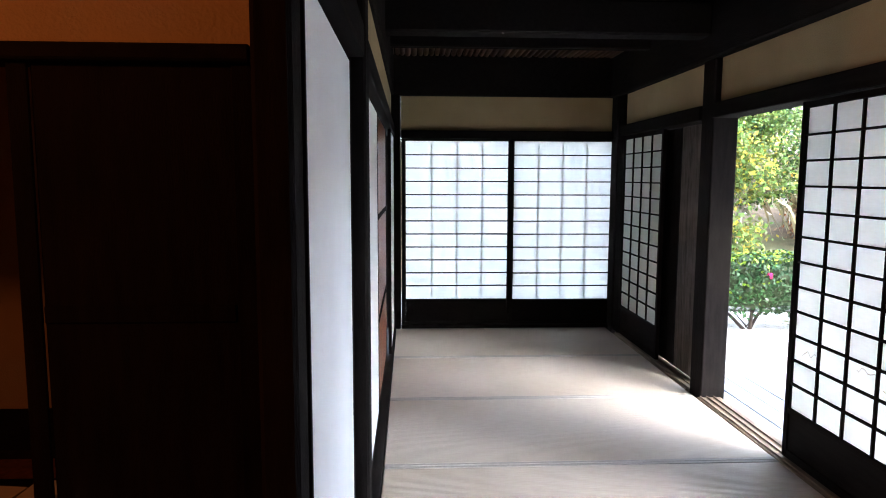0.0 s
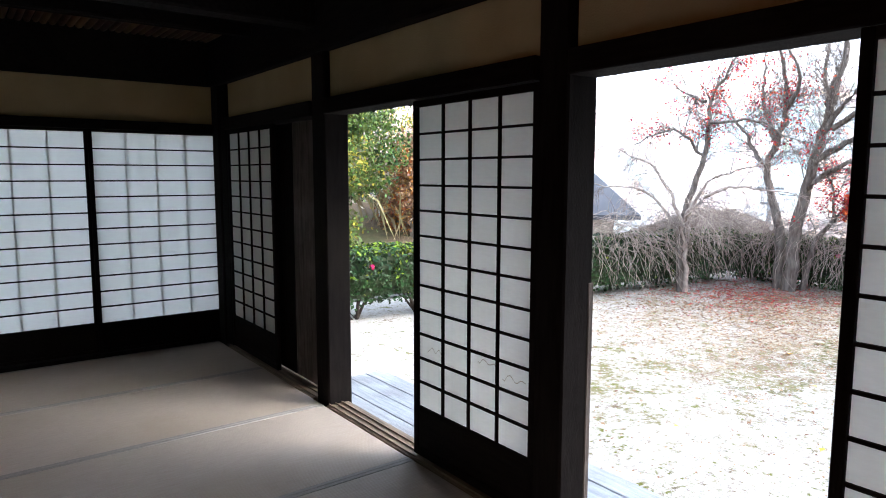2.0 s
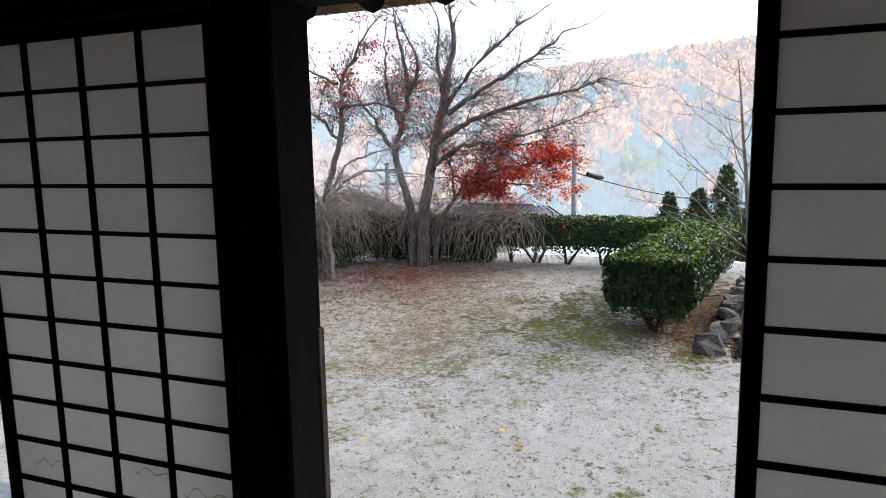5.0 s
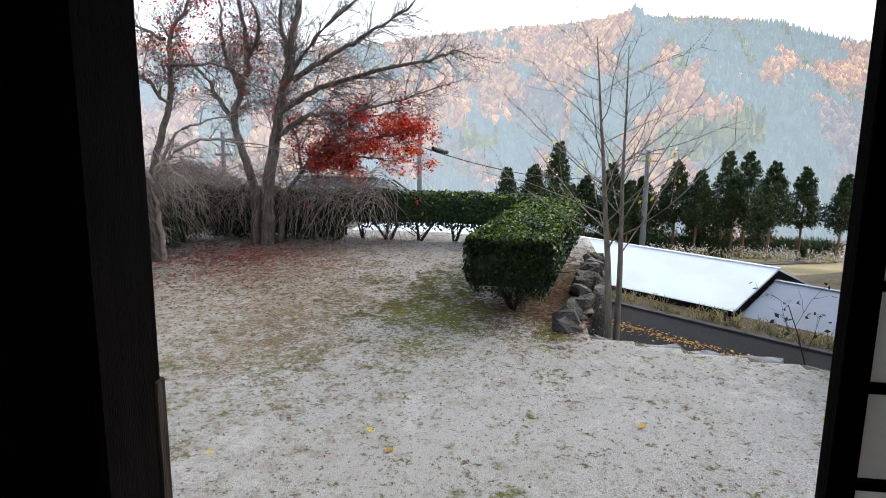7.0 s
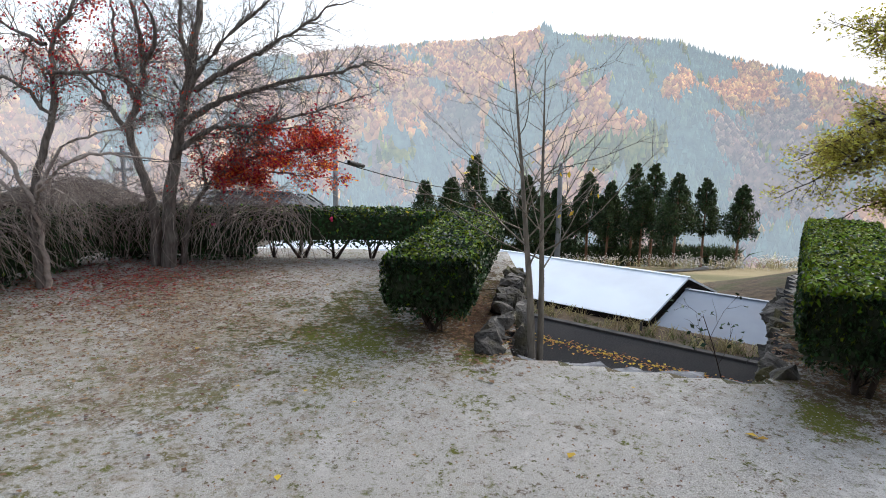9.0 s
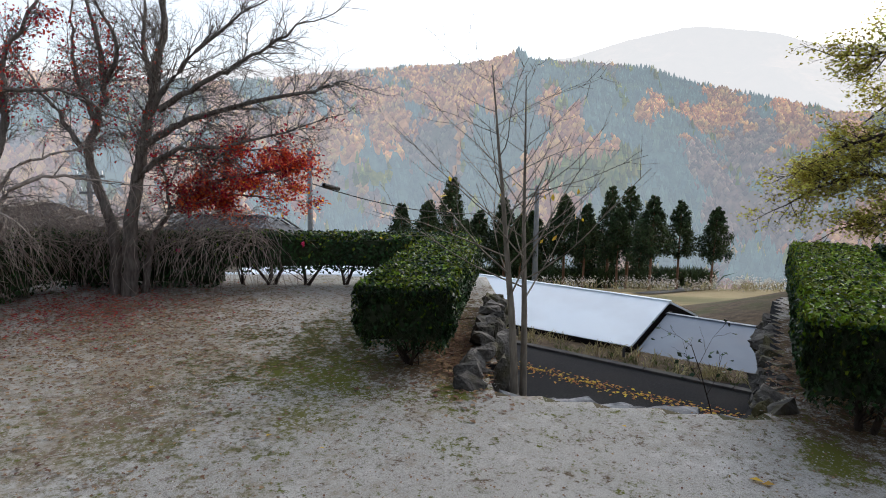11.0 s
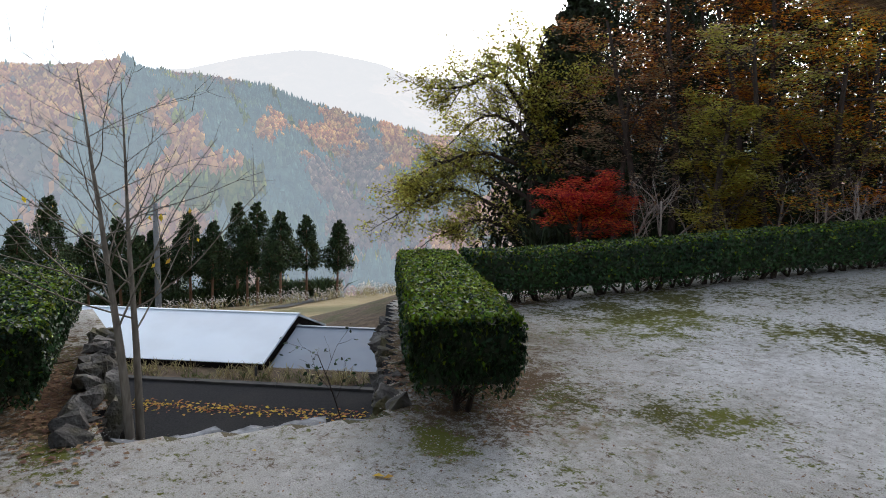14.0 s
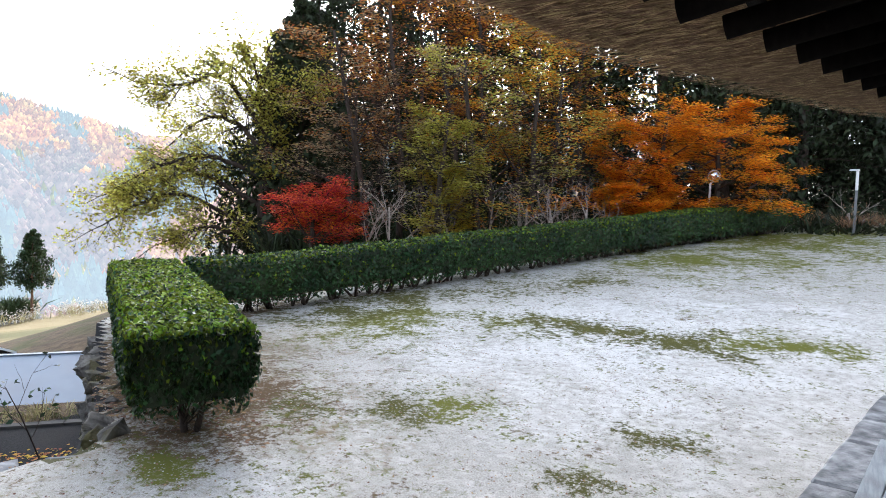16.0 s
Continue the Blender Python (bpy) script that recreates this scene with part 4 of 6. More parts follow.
rng = np.random.default_rng(31)
fl_pts = np.array([(9.05, 9.0, 0.05), (12.7, 4.4, 0.1), (12.8, 7.3, -0.1), (4.75, 9.12, 0.16), (5.9, 8.95, -0.2), (12.6, 6.4, 0.0)])
for p in fl_pts:
    q = np.repeat(p[None], 14, 0) + rng.normal(size=(14, 3)) * 0.014
    solo("camellia_flower", quads("petals", leaves(q, 0.05, rng, 0.8)), L_PINK, tuple(p), "pink camellia flower in the hedge", "flower", "camellia flowers")


# ---- stones of the gateway ----
def boulder(parent, c, s, seed, turn=0.0, tilt=0.5):
    rs = np.random.default_rng(1000 + seed)
    bm = bmesh.new()
    for q in rs.uniform(-0.5, 0.5, (26, 3)):
        k = max(abs(q)) / 0.5
        bm.verts.new(Vector(q / max(k, 0.15) * rs.uniform(0.82, 1.0)))
    r = bmesh.ops.convex_hull(bm, input=bm.verts[:])
    bmesh.ops.delete(bm, geom=[v for v in bm.verts if not v.link_faces], context="VERTS")
    bmesh.ops.subdivide_edges(bm, edges=bm.edges[:], cuts=1)
    for v in bm.verts:
        v.co *= 1 + 0.16 * noise.noise(v.co * 5.0 + Vector((seed, 0, 0)))
    m = Matrix.Translation(c) @ Matrix.Rotation(turn, 4, "Z") @ Matrix.Rotation(tilt * math.sin(seed), 4, "X") @ Matrix.Diagonal((*s, 1))
    bmesh.ops.transform(bm, matrix=m, verts=bm.verts)
    return part("stone", bm, STONE, parent)


def stone_wall(name, path, label, seed, size=1.0):
    rng = np.random.default_rng(seed)
    w = thing(name, (path[0][0], path[0][1], -2.3), label, "stone wall", kind="structure")
    k = 0
    for (x0, y0, t0, b0), (x1, y1, t1, b1) in zip(path, path[1:]):
        ln = math.hypot(x1 - x0, y1 - y0)
        n = max(1, int(ln / (0.22 * size)))
        ang = math.atan2(y1 - y0, x1 - x0)
        nx_, ny_ = -math.sin(ang), math.cos(ang)
        for i in range(n):
            f = (i + 0.5) / n
            top, bot = t0 + (t1 - t0) * f, b0 + (b1 - b0) * f
            z = top
            while z > bot:
                sz = rng.uniform(0.12, 0.30)
                sx = rng.uniform(0.20, 0.38)
                boulder(w, (x0 + (x1 - x0) * f + rng.normal() * 0.09, y0 + (y1 - y0) * f + rng.normal() * 0.04, z - sz * 0.4), (sx * size, rng.uniform(0.22, 0.36) * size, sz * size), seed + k, ang + rng.normal() * 0.3)
                k += 1
                z -= sz * size * 0.72
    return w


stone_wall("rubble_wall", [(7.85, 2.02, -0.60, -0.9), (8.3, 1.92, -0.52, -1.5), (9.2, 1.68, -0.38, -2.0), (11.4, 1.36, -0.42, -2.3)], "rough mossy rubble wall beside the entrance", 40, 1.0)
stone_wall("rubble_wall", [(7.10, -0.52, -0.62, -0.9), (7.9, -0.96, -0.66, -1.5), (9.2, -1.66, -0.70, -2.1), (11.2, -2.75, -0.70, -2.3)], "rough mossy rubble wall beside the entrance", 300, 1.05)
stone_wall("rubble_wall", [(14.1, 1.6, -0.95, -2.4), (14.4, 5.0, -0.95, -2.4), (14.5, 8.3, -0.95, -2.0)], "rough rubble wall below the yard edge", 500)
sp_ = thing("standing_stones", (8.4, 1.7, -1.6), "tall dark slabs of rock set in the bank", "rock", kind="structure")
for i, (x, y, z, a, b, c, t) in enumerate(((8.62, 1.74, -1.0, 0.45, 0.22, 1.0, -0.2), (9.05, 1.64, -1.0, 0.50, 0.24, 1.3, -0.1), (9.5, 1.54, -1.05, 0.5, 0.26, 1.4, -0.2), (7.28, -0.60, -0.84, 0.30, 0.20, 0.5, -0.6), (7.72, -0.84, -1.1, 0.46, 0.24, 0.95, -0.5), (8.3, -1.14, -1.25, 0.55, 0.26, 1.2, -0.5))):
    boulder(sp_, (x, y, z), (a, b, c), 850 + i, t)
en = thing("entrance_edging", (7.4, 0.7, -0.75), "low grey edging stones across the entrance", "stone edging", kind="structure")
rng = np.random.default_rng(47)
for i in range(8):
    c = Vector((7.68, 1.75, 0)).lerp(Vector((7.06, -0.35, 0)), (i + 0.5) / 8)
    boulder(en, (c.x + rng.uniform(-0.03, 0.06), c.y, Z0 - 0.135 + rng.uniform(-0.012, 0.012)), (rng.uniform(0.26, 0.40), rng.uniform(0.34, 0.56), 0.22), 700 + i, -0.3 + rng.normal() * 0.15, 0.05).data.materials[0] = SLAB

# ---- road, kerb and shed below the yard ----
rd_dir = Vector((0.662, 0.749, 0))
rd_n = Vector((0.749, -0.662, 0))
k0 = Vector((13.6, -1.65, 0))


def strip(a0, a1, d0, d1, z0, z1, n=1, sag=0.0):
    """A slab along the road: a from-to along it, d across it from the kerb line."""
    bm = bmesh.new()
    vs = [bm.verts.new(k0 + rd_dir * a + rd_n * d + Vector((0, 0, z))) for z in (z0, z1) for a, d in ((a0, d0), (a1, d0), (a1, d1), (a0, d1))]
    for f in ((3, 2, 1, 0), (4, 5, 6, 7), (0, 1, 5, 4), (1, 2, 6, 5), (2, 3, 7, 6), (3, 0, 4, 7)):
        bm.faces.new([vs[i] for i in f])
    bmesh.ops.recalc_face_normals(bm, faces=bm.faces)
    return bm


solo("road", strip(-14, 26, -3.6, 0, -2.55, -2.335), ASPHALT, (12, -2, -2.5), "dark asphalt lane below the yard strewn with leaves", "road", kind="structure")
kb2 = thing("kerb", (13.6, -1.6, -2.5), "low dark concrete kerb wall along the lane", "kerb", kind="structure")
for i in range(14):
    part("kerb_block", strip(-8 + i * 1.6, -8 + i * 1.6 + 1.585, 0.005, 0.17, -2.6, -2.29), CONC, kb2)
for i in range(4):
    q = k0 + rd_dir * (-2 + 2.4 * i) + rd_n * 0.09
    part("marker_post", box(q.x - 0.02, q.x + 0.02, q.y - 0.02, q.y + 0.02, -2.16, -1.98, 0.004), CONC, kb2)
rng = np.random.default_rng(51)
n = 750
aa, dd_ = rng.uniform(-2.2, 4.5, n), -1.15 - 0.16 * np.abs(rng.normal(size=n)) + rng.normal(size=n) * 0.10
lp = np.array([list(k0 + rd_dir * a + rd_n * d) for a, d in zip(aa, dd_)])
lp[:, 2] = -2.325
tagged(solo("fallen_leaves", quads("leaves", leaves(lp[::2], 0.06, rng, 0.7, 0.75)), L_GOLD, (13, -1, -2.33), "yellow and orange leaves drifted along the lane", "leaves"), kind="stuff")
tagged(solo("fallen_leaves", quads("leaves", leaves(lp[1::2], 0.06, rng, 0.7, 0.75)), L_RUST, (13, -1, -2.33), "rusty brown leaves drifted along the lane", "leaves"), kind="stuff")


def gable_roof(name, a0, a1, d_eave, d_ridge, d_back, z_eave, z_ridge, z_back, m, label, z_wall, trim):
    g = thing(name, tuple(k0 + rd_dir * (a0 + a1) / 2 + rd_n * d_ridge + Vector((0, 0, z_wall))), label, "shed")

    def slope(d0, z0, d1, z1, t=0.05):
        bm = bmesh.new()
        P = [k0 + rd_dir * a + rd_n * d + Vector((0, 0, z)) for a, d, z in ((a0, d0, z0), (a1, d0, z0), (a1, d1, z1), (a0, d1, z1))]
        top = [bm.verts.new(p) for p in P]
        bot = [bm.verts.new(p - Vector((0, 0, t))) for p in P]
        bm.faces.new(top)
        bm.faces.new(bot[::-1])
        for i in range(4):
            bm.faces.new((top[i], bot[i], bot[(i + 1) % 4], top[(i + 1) % 4]))
        bmesh.ops.recalc_face_normals(bm, faces=bm.faces)
        return bm
    part("roof_sheet", slope(d_eave, z_eave, d_ridge - 0.004, z_ridge), m, g, "pale sheet roof")
    part("roof_sheet", slope(d_back, z_back, d_ridge + 0.004, z_ridge), m, g)
    part("ridge_cap", strip(a0 - 0.02, a1 + 0.02, d_ridge - 0.06, d_ridge + 0.06, z_ridge + 0.002, z_ridge + 0.016), trim, g)
    part("wall", strip(a0 + 0.35, a1 - 0.35, d_eave + 0.45, d_back - 0.3, z_wall, z_eave - 0.02), DARK, g, "dark board wall")
    part("fascia", strip(a0, a1, d_eave - 0.03, d_eave - 0.003, z_eave - 0.13, z_eave - 0.012), DARKH, g)
    for a in (a0, a1 - 0.04):
        bm = bmesh.new()
        for (d0, z0), (d1, z1) in (((d_eave, z_eave), (d_ridge, z_ridge)), ((d_ridge, z_ridge), (d_back, z_back))):
            q = [k0 + rd_dir * a + rd_n * d + Vector((0, 0, z)) for d, z in ((d0, z0 - 0.055), (d1, z1 - 0.055), (d1, z1 - 0.22), (d0, z0 - 0.22))]
            f1_ = [bm.verts.new(v) for v in q]
            f2_ = [bm.verts.new(v + rd_dir * 0.04) for v in q]
            bm.faces.new(f1_)
            bm.faces.new(f2_[::-1])
            for i in range(4):
                bm.faces.new((f1_[i], f2_[i], f2_[(i + 1) % 4], f1_[(i + 1) % 4]))
        part("bargeboard", bm, DARKH, g)
    return g


def along(x, y):
    v = Vector((x, y, 0)) - k0
    return v.dot(rd_dir), v.dot(rd_n)


gable_roof("white_roofed_shed", 0.75, 15.0, 1.22, 3.35, 5.4, -2.25, -1.62, -2.3, ROOFW, "long low shed with a white sheet roof", -4.6, ROOFW)
gable_roof("grey_roofed_shed", -2.2, 0.70, 0.72, 3.1, 5.0, -2.60, -1.86, -2.6, ROOFG, "small shed with a grey sheet roof beside the long one", -4.6, ROOFG)

# ---- poles and wires ----
def utility_pole(x, y, z0, z1, arm, label, r=0.13):
    p = thing("utility_pole", (x, y, z0), label, "utility pole", "utility poles")
    part("shaft", tubes([([Vector((x, y, z0)), Vector((x, y, (z0 + z1) / 2)), Vector((x, y, z1))], [r * 1.2, r, r * 0.85])], 10), POLE, p)
    for i, dz in enumerate((0.35, 0.95)):
        part("crossarm", obox(x, y, z1 - dz, z1 - dz + 0.09, 0.10, arm * (1 - 0.3 * i), 12, 0.01), POLE, p)
        for k in (-0.45, 0.0, 0.45):
            part("insulator", obox(x - 0.2 * k * arm * 0.2, y + k * arm * (1 - 0.3 * i), z1 - dz + 0.091, z1 - dz + 0.26, 0.09, 0.09, 0, 0.02), WHITEP, p)
    return p


utility_pole(31.8, 7.45, -6.0, 2.15, 0.95, "slim grey utility pole beyond the hedge")
utility_pole(58.0, -7.6, -9.0, -0.1, 2.4, "grey utility pole among the cedars", 0.22)
utility_pole(26.5, 14.6, -5.0, 1.2, 1.0, "slim grey utility pole behind the bare trees", 0.10)


def wire(a, b, sag, r, name="overhead_cable"):
    a, b = Vector(a), Vector(b)
    pts = [a.lerp(b, i / 16) - Vector((0, 0, sag * 4 * (i / 16) * (1 - i / 16))) for i in range(17)]
    return solo(name, tubes([(pts, [r] * 17)], 4), WIREM, tuple(a), "thin black overhead cable between poles", "cable", "overhead cables")


wire((31.8, 7.45, 0.6), (58.0, -7.6, -1.5), 1.2, 0.030)
wire((31.8, 7.45, 0.9), (26.5, 14.6, 0.7), 0.3, 0.02)
solo("cable_sleeve", tubes([([Vector((32.6, 6.95, 0.50)), Vector((33.6, 6.37, 0.28))], [0.10, 0.10])], 6), WIREM, (32.6, 6.95, 0.28), "short black sleeve on the overhead cable", "cable sleeve")


# ---- houses beyond the hedge ----
def house(at, lx, ly, turn, z0, z_eave, z_ridge, roof_m, label, wall_m=None, rib=True, hip=0.0):
    h = thing("house", (at[0], at[1], z0), label, "house", "houses beyond the yard")
    R = Matrix.Translation((at[0], at[1], 0)) @ Matrix.Rotation(radians(turn), 4, "Z")

    def tr(bm):
        bmesh.ops.transform(bm, matrix=R, verts=bm.verts)
        return bm
    part("wall", tr(box(-lx / 2, lx / 2, -ly / 2, ly / 2, z0, z_eave, 0)), wall_m or HWALL, h)
    ov = 0.7
    for s in (-1, 1):
        bm = bmesh.new()
        q = [Vector((-lx / 2 - ov, s * (ly / 2 + ov), z_eave - 0.15)), Vector((lx / 2 + ov, s * (ly / 2 + ov), z_eave - 0.15)), Vector((lx / 2 + ov - hip, s * 0.004, z_ridge)), Vector((-lx / 2 - ov + hip, s * 0.004, z_ridge))]
        t = [bm.verts.new(v + Vector((0, 0, 0.14))) for v in q]
        b = [bm.verts.new(v) for v in q]
        bm.faces.new(t)
        bm.faces.new(b[::-1])
        for i in range(4):
            bm.faces.new((t[i], b[i], b[(i + 1) % 4], t[(i + 1) % 4]))
        bmesh.ops.recalc_face_normals(bm, faces=bm.faces)
        part("roof", tr(bm), roof_m, h)
        if rib:
            n = int((lx + 2 * ov) / 0.32)
            for i in range(n):
                x = -lx / 2 - ov + 0.16 + i * 0.32
                e0, e1 = Vector((x, s * (ly / 2 + ov), z_eave + 0.01)), Vector((x, s * 0.1, z_ridge + 0.15))
                part("roof_rib", tr(bmesh_from(tubes([([e0, e1], [0.055, 0.055])], 6))), roof_m, h)
    part("ridge", tr(box(-lx / 2 - ov + hip, lx / 2 + ov - hip, -0.13, 0.13, z_ridge + 0.12, z_ridge + 0.28, 0.05)), roof_m, h)
    for s in (-1, 1):
        bm = bmesh.new()
        if hip:
            f = [bm.verts.new(p) for p in ((s * (lx / 2 + ov), -ly / 2 - ov, z_eave - 0.01), (s * (lx / 2 + ov), ly / 2 + ov, z_eave - 0.01), (s * (lx / 2 + ov - hip), 0, z_ridge + 0.14))]
        else:
            f = [bm.verts.new((s * (lx / 2 + 0.004), y, z)) for y, z in ((-ly / 2, z_eave), (ly / 2, z_eave), (0, z_ridge))]
        bm.faces.new(f)
        part("hip_end" if hip else "gable", tr(bm), roof_m if hip else (wall_m or HWALL), h)
        w = part("window", tr(box(s * (lx / 2 + 0.006), s * (lx / 2 + 0.05), -0.7, 0.7, z_eave - 1.5, z_eave - 0.5, 0.01)), WHITEP, h)
        part("pane", tr(box(s * (lx / 2 + 0.051), s * (lx / 2 + 0.056), -0.62, 0.62, z_eave - 1.42, z_eave - 0.58, 0)), MIRROR, w)
    return h


def bmesh_from(me):
    bm = bmesh.new()
    bm.from_mesh(me)
    bpy.data.meshes.remove(me)
    return bm


house((40.0, 13.4), 5.2, 4.6, 80, -6.5, -2.55, -1.75, TILE, "low house with a grey tiled hip roof", hip=1.1)
house((15.2, 18.2), 7.5, 5.0, -50, -1.2, 0.30, 2.15, ROOFD, "house with a steep grey sheet roof", rib=False, hip=2.2)
house((20.3, 13.6), 5.0, 2.8, 16, -2.2, -0.60, -0.02, BROOF, "small house with a weathered brown tiled roof", wall_m=WORN)
house((21.5, 7.4), 6.5, 3.4, 90, -5.0, -2.75, -2.1, ROOFW, "low building with a pale roof below the yard", rib=False)

# ---- round mirror and posts at the yard's end ----
mr = thing("traffic_mirror", (6.56, -20.7, 0.3), "round convex road mirror on a slim white post", "mirror")
part("post", tubes([([Vector((6.56, -20.7, 0.2)), Vector((6.52, -20.68, 1.95)), Vector((6.40, -20.72, 2.2))], [0.035, 0.035, 0.03])], 8), WHITEP, mr)
mc = Vector((6.42, -20.73, 2.22))
fw = (Vector((2.0, 2.3, 1.4)) - mc).normalized()
RM = Matrix.Translation(mc) @ fw.to_track_quat("Z", "Y").to_matrix().to_4x4()
bm = bmesh.new()
bmesh.ops.create_cone(bm, cap_ends=True, segments=28, radius1=0.20, radius2=0.175, depth=0.06, matrix=RM @ Matrix.Translation((0, 0, -0.058)))
part("housing", bm, WHITEP, mr)
bm = bmesh.new()
bmesh.ops.create_uvsphere(bm, u_segments=24, v_segments=12, radius=0.40)
bmesh.ops.bisect_plane(bm, geom=bm.verts[:] + bm.edges[:] + bm.faces[:], plane_co=(0, 0, 0.36), plane_no=(0, 0, 1), clear_inner=True)
bmesh.ops.transform(bm, matrix=RM @ Matrix.Translation((0, 0, -0.385)), verts=bm.verts)
part("mirror_face", bm, MIRROR, mr, "convex mirror glass")
for x, y in ((2.43, -21.64), (0.75, -20.5)):
    zg = float(ground_z(x, y))
    sp = thing("marker_post", (x, y, zg), "short white and grey marker post by the path", "post", "marker posts")
    part("shaft", box(x - 0.036, x + 0.036, y - 0.036, y + 0.036, zg - 0.05, zg + 1.35, 0.008), POLE, sp)
    part("head", box(x - 0.04, x + 0.04, y - 0.04, y + 0.04, zg + 1.351, zg + 1.95, 0.01), WHITEP, sp)
    part("hood", box(x - 0.06, x + 0.22, y - 0.06, y + 0.06, zg + 1.953, zg + 2.0, 0.01), WHITEP, sp)


# ---- trees ----
def tree(name, at, lean, height, radius, spec, seed, label, bark, crowns=(), twig_sides=6, group="", z=None):
    """crowns: (material, leaves per tip, leaf size, spread, flatness, zlo, zhi, share) tuples."""
    rng = np.random.default_rng(seed)
    zg = float(ground_z(at[0], at[1])) if z is None else z
    base = (at[0], at[1], zg)
    t = thing(name, base, label, "tree", group)
    out, tips = [], []
    grow(rng, (at[0], at[1], zg - 0.1), lean, height, radius, 0, spec, out, tips)
    part("trunk", tubes(out[:1], 9), bark, t)
    limbs = [o for o in out[1:] if o[2] == 1]
    rest = [o for o in out[1:] if o[2] > 1]
    for o in limbs:
        part("limb", tubes([o], twig_sides), bark, t)
    if rest:
        tagged(part("twig_work", tubes(rest, twig_sides - 1), bark, t), kind="stuff")
    T = np.array([list(p) for p, _ in tips])
    for m, per, size, spread, flat, zlo, zhi, share in crowns:
        if not len(T):
            break
        k = T[(T[:, 2] >= zlo) & (T[:, 2] <= zhi)]
        if len(k) == 0:
            continue
        k = k[rng.uniform(size=len(k)) < share]
        if len(k) == 0:
            continue
        P = np.repeat(k, per, 0)
        P = P + rng.normal(size=P.shape) * np.array([spread, spread, spread * (0.35 if flat > 0.4 else 0.8)])
        part("crown", quads("leaves", leaves(P, size, rng, 0.6, flat, 0.4)), m, t)
    return t


MAPLE = [dict(steps=7, wobble=0.05, taper=0.5), dict(count=7, angle=42, length=0.85, ratio=0.55, steps=8, wobble=0.10, lift=0.03, **{"from": 0.30}),
         dict(count=7, angle=42, length=0.55, ratio=0.5, steps=6, wobble=0.12, lift=0.0, level_out=0.4, **{"from": 0.2}), dict(count=6, angle=42, length=0.5, ratio=0.5, steps=5, wobble=0.14, level_out=0.5, **{"from": 0.2}),
         dict(count=3, angle=38, length=0.5, ratio=0.6, steps=3, wobble=0.15, level_out=0.4, **{"from": 0.3})]
# bare and red-leaved trees at the yard's corner
def bough_tree(name, at, side, label, bark, boughs, spec, seed, per_metre, twig, crowns=(), reach=0.5, group=""):
    """A tree from its main boughs. boughs: thick and thin radius, depth at both ends, and a guide line of (sideways, height)."""
    rng = np.random.default_rng(seed)
    sd = Vector((*side, 0)).normalized()
    dp = Vector((sd.y, -sd.x, 0))
    org = Vector((*at, 0))
    t, out, tips = None, [], []
    for b, (r0, r1, d0, d1, guide) in enumerate(boughs):
        g = [org + sd * u + dp * (d0 + (d1 - d0) * i / (len(guide) - 1)) + Vector((0, 0, z)) for i, (u, z) in enumerate(guide)]
        if t is None:
            t = thing(name, tuple(g[0]), label, "tree", group)
        g = [g[0] * 2 - g[1]] + g + [g[-1] * 2 - g[-2]]
        pts = []
        for p0, p1, p2, p3 in zip(g, g[1:], g[2:], g[3:]):
            for k in range(6):
                f = k / 6
                pts.append(0.5 * (2 * p1 + (p2 - p0) * f + (2 * p0 - 5 * p1 + 4 * p2 - p3) * f * f + (3 * p1 - p0 - 3 * p2 + p3) * f ** 3) + Vector(rng.normal(size=3)) * 0.018)
        pts.append(g[-2])
        n = len(pts)
        rad = [r0 + (r1 - r0) * i / (n - 1) for i in range(n)]
        part("trunk" if b == 0 else "limb", tubes([(pts, rad)], 9 if b == 0 else 7), bark, t)
        length = sum((q - p).length for p, q in zip(pts, pts[1:]))
        for k in range(int(length * per_metre)):
            f = (0.45 if b == 0 else 0.12) + (0.55 if b == 0 else 0.88) * rng.uniform()
            i = min(int(f * (n - 1)), n - 2)
            tan = (pts[i + 1] - pts[i]).normalized()
            u = Matrix.Rotation(rng.uniform(0, 6.28), 3, tan) @ tan.orthogonal().normalized()
            a = radians(rng.uniform(28, 58))
            grow(rng, pts[i], tan * math.cos(a) + u * math.sin(a), reach * rng.uniform(0.5, 1.3) * (1.15 - 0.5 * f), min(twig, rad[i] * 0.55), 0, spec, out, tips)
        grow(rng, pts[-1], pts[-1] - pts[-2], reach, r1, 0, spec, out, tips)
    tagged(part("twig_work", tubes(out, 4), bark, t), kind="stuff")
    T = np.array([list(p) for p, _ in tips])
    for m, per, size, spread, flat, s0, s1, z0, z1, share in crowns:
        u = (T[:, 0] - org.x) * sd.x + (T[:, 1] - org.y) * sd.y
        k = T[(u > s0) & (u < s1) & (T[:, 2] > z0) & (T[:, 2] < z1)]
        clump = np.array([noise.noise(Vector(p) * 1.6 + Vector((seed, 0, 0))) for p in k]) if len(k) else np.zeros(0)
        k = k[rng.uniform(size=len(k)) < share * (1 + 1.6 * clump)]
        if len(k):
            Q = np.repeat(k, per, 0)
            Q = Q + rng.normal(size=Q.shape) * np.array([spread, spread, spread * 0.6])
            part("crown", quads("leaves", leaves(Q, size, rng, 0.6, flat, 0.4)), m, t)
    return t


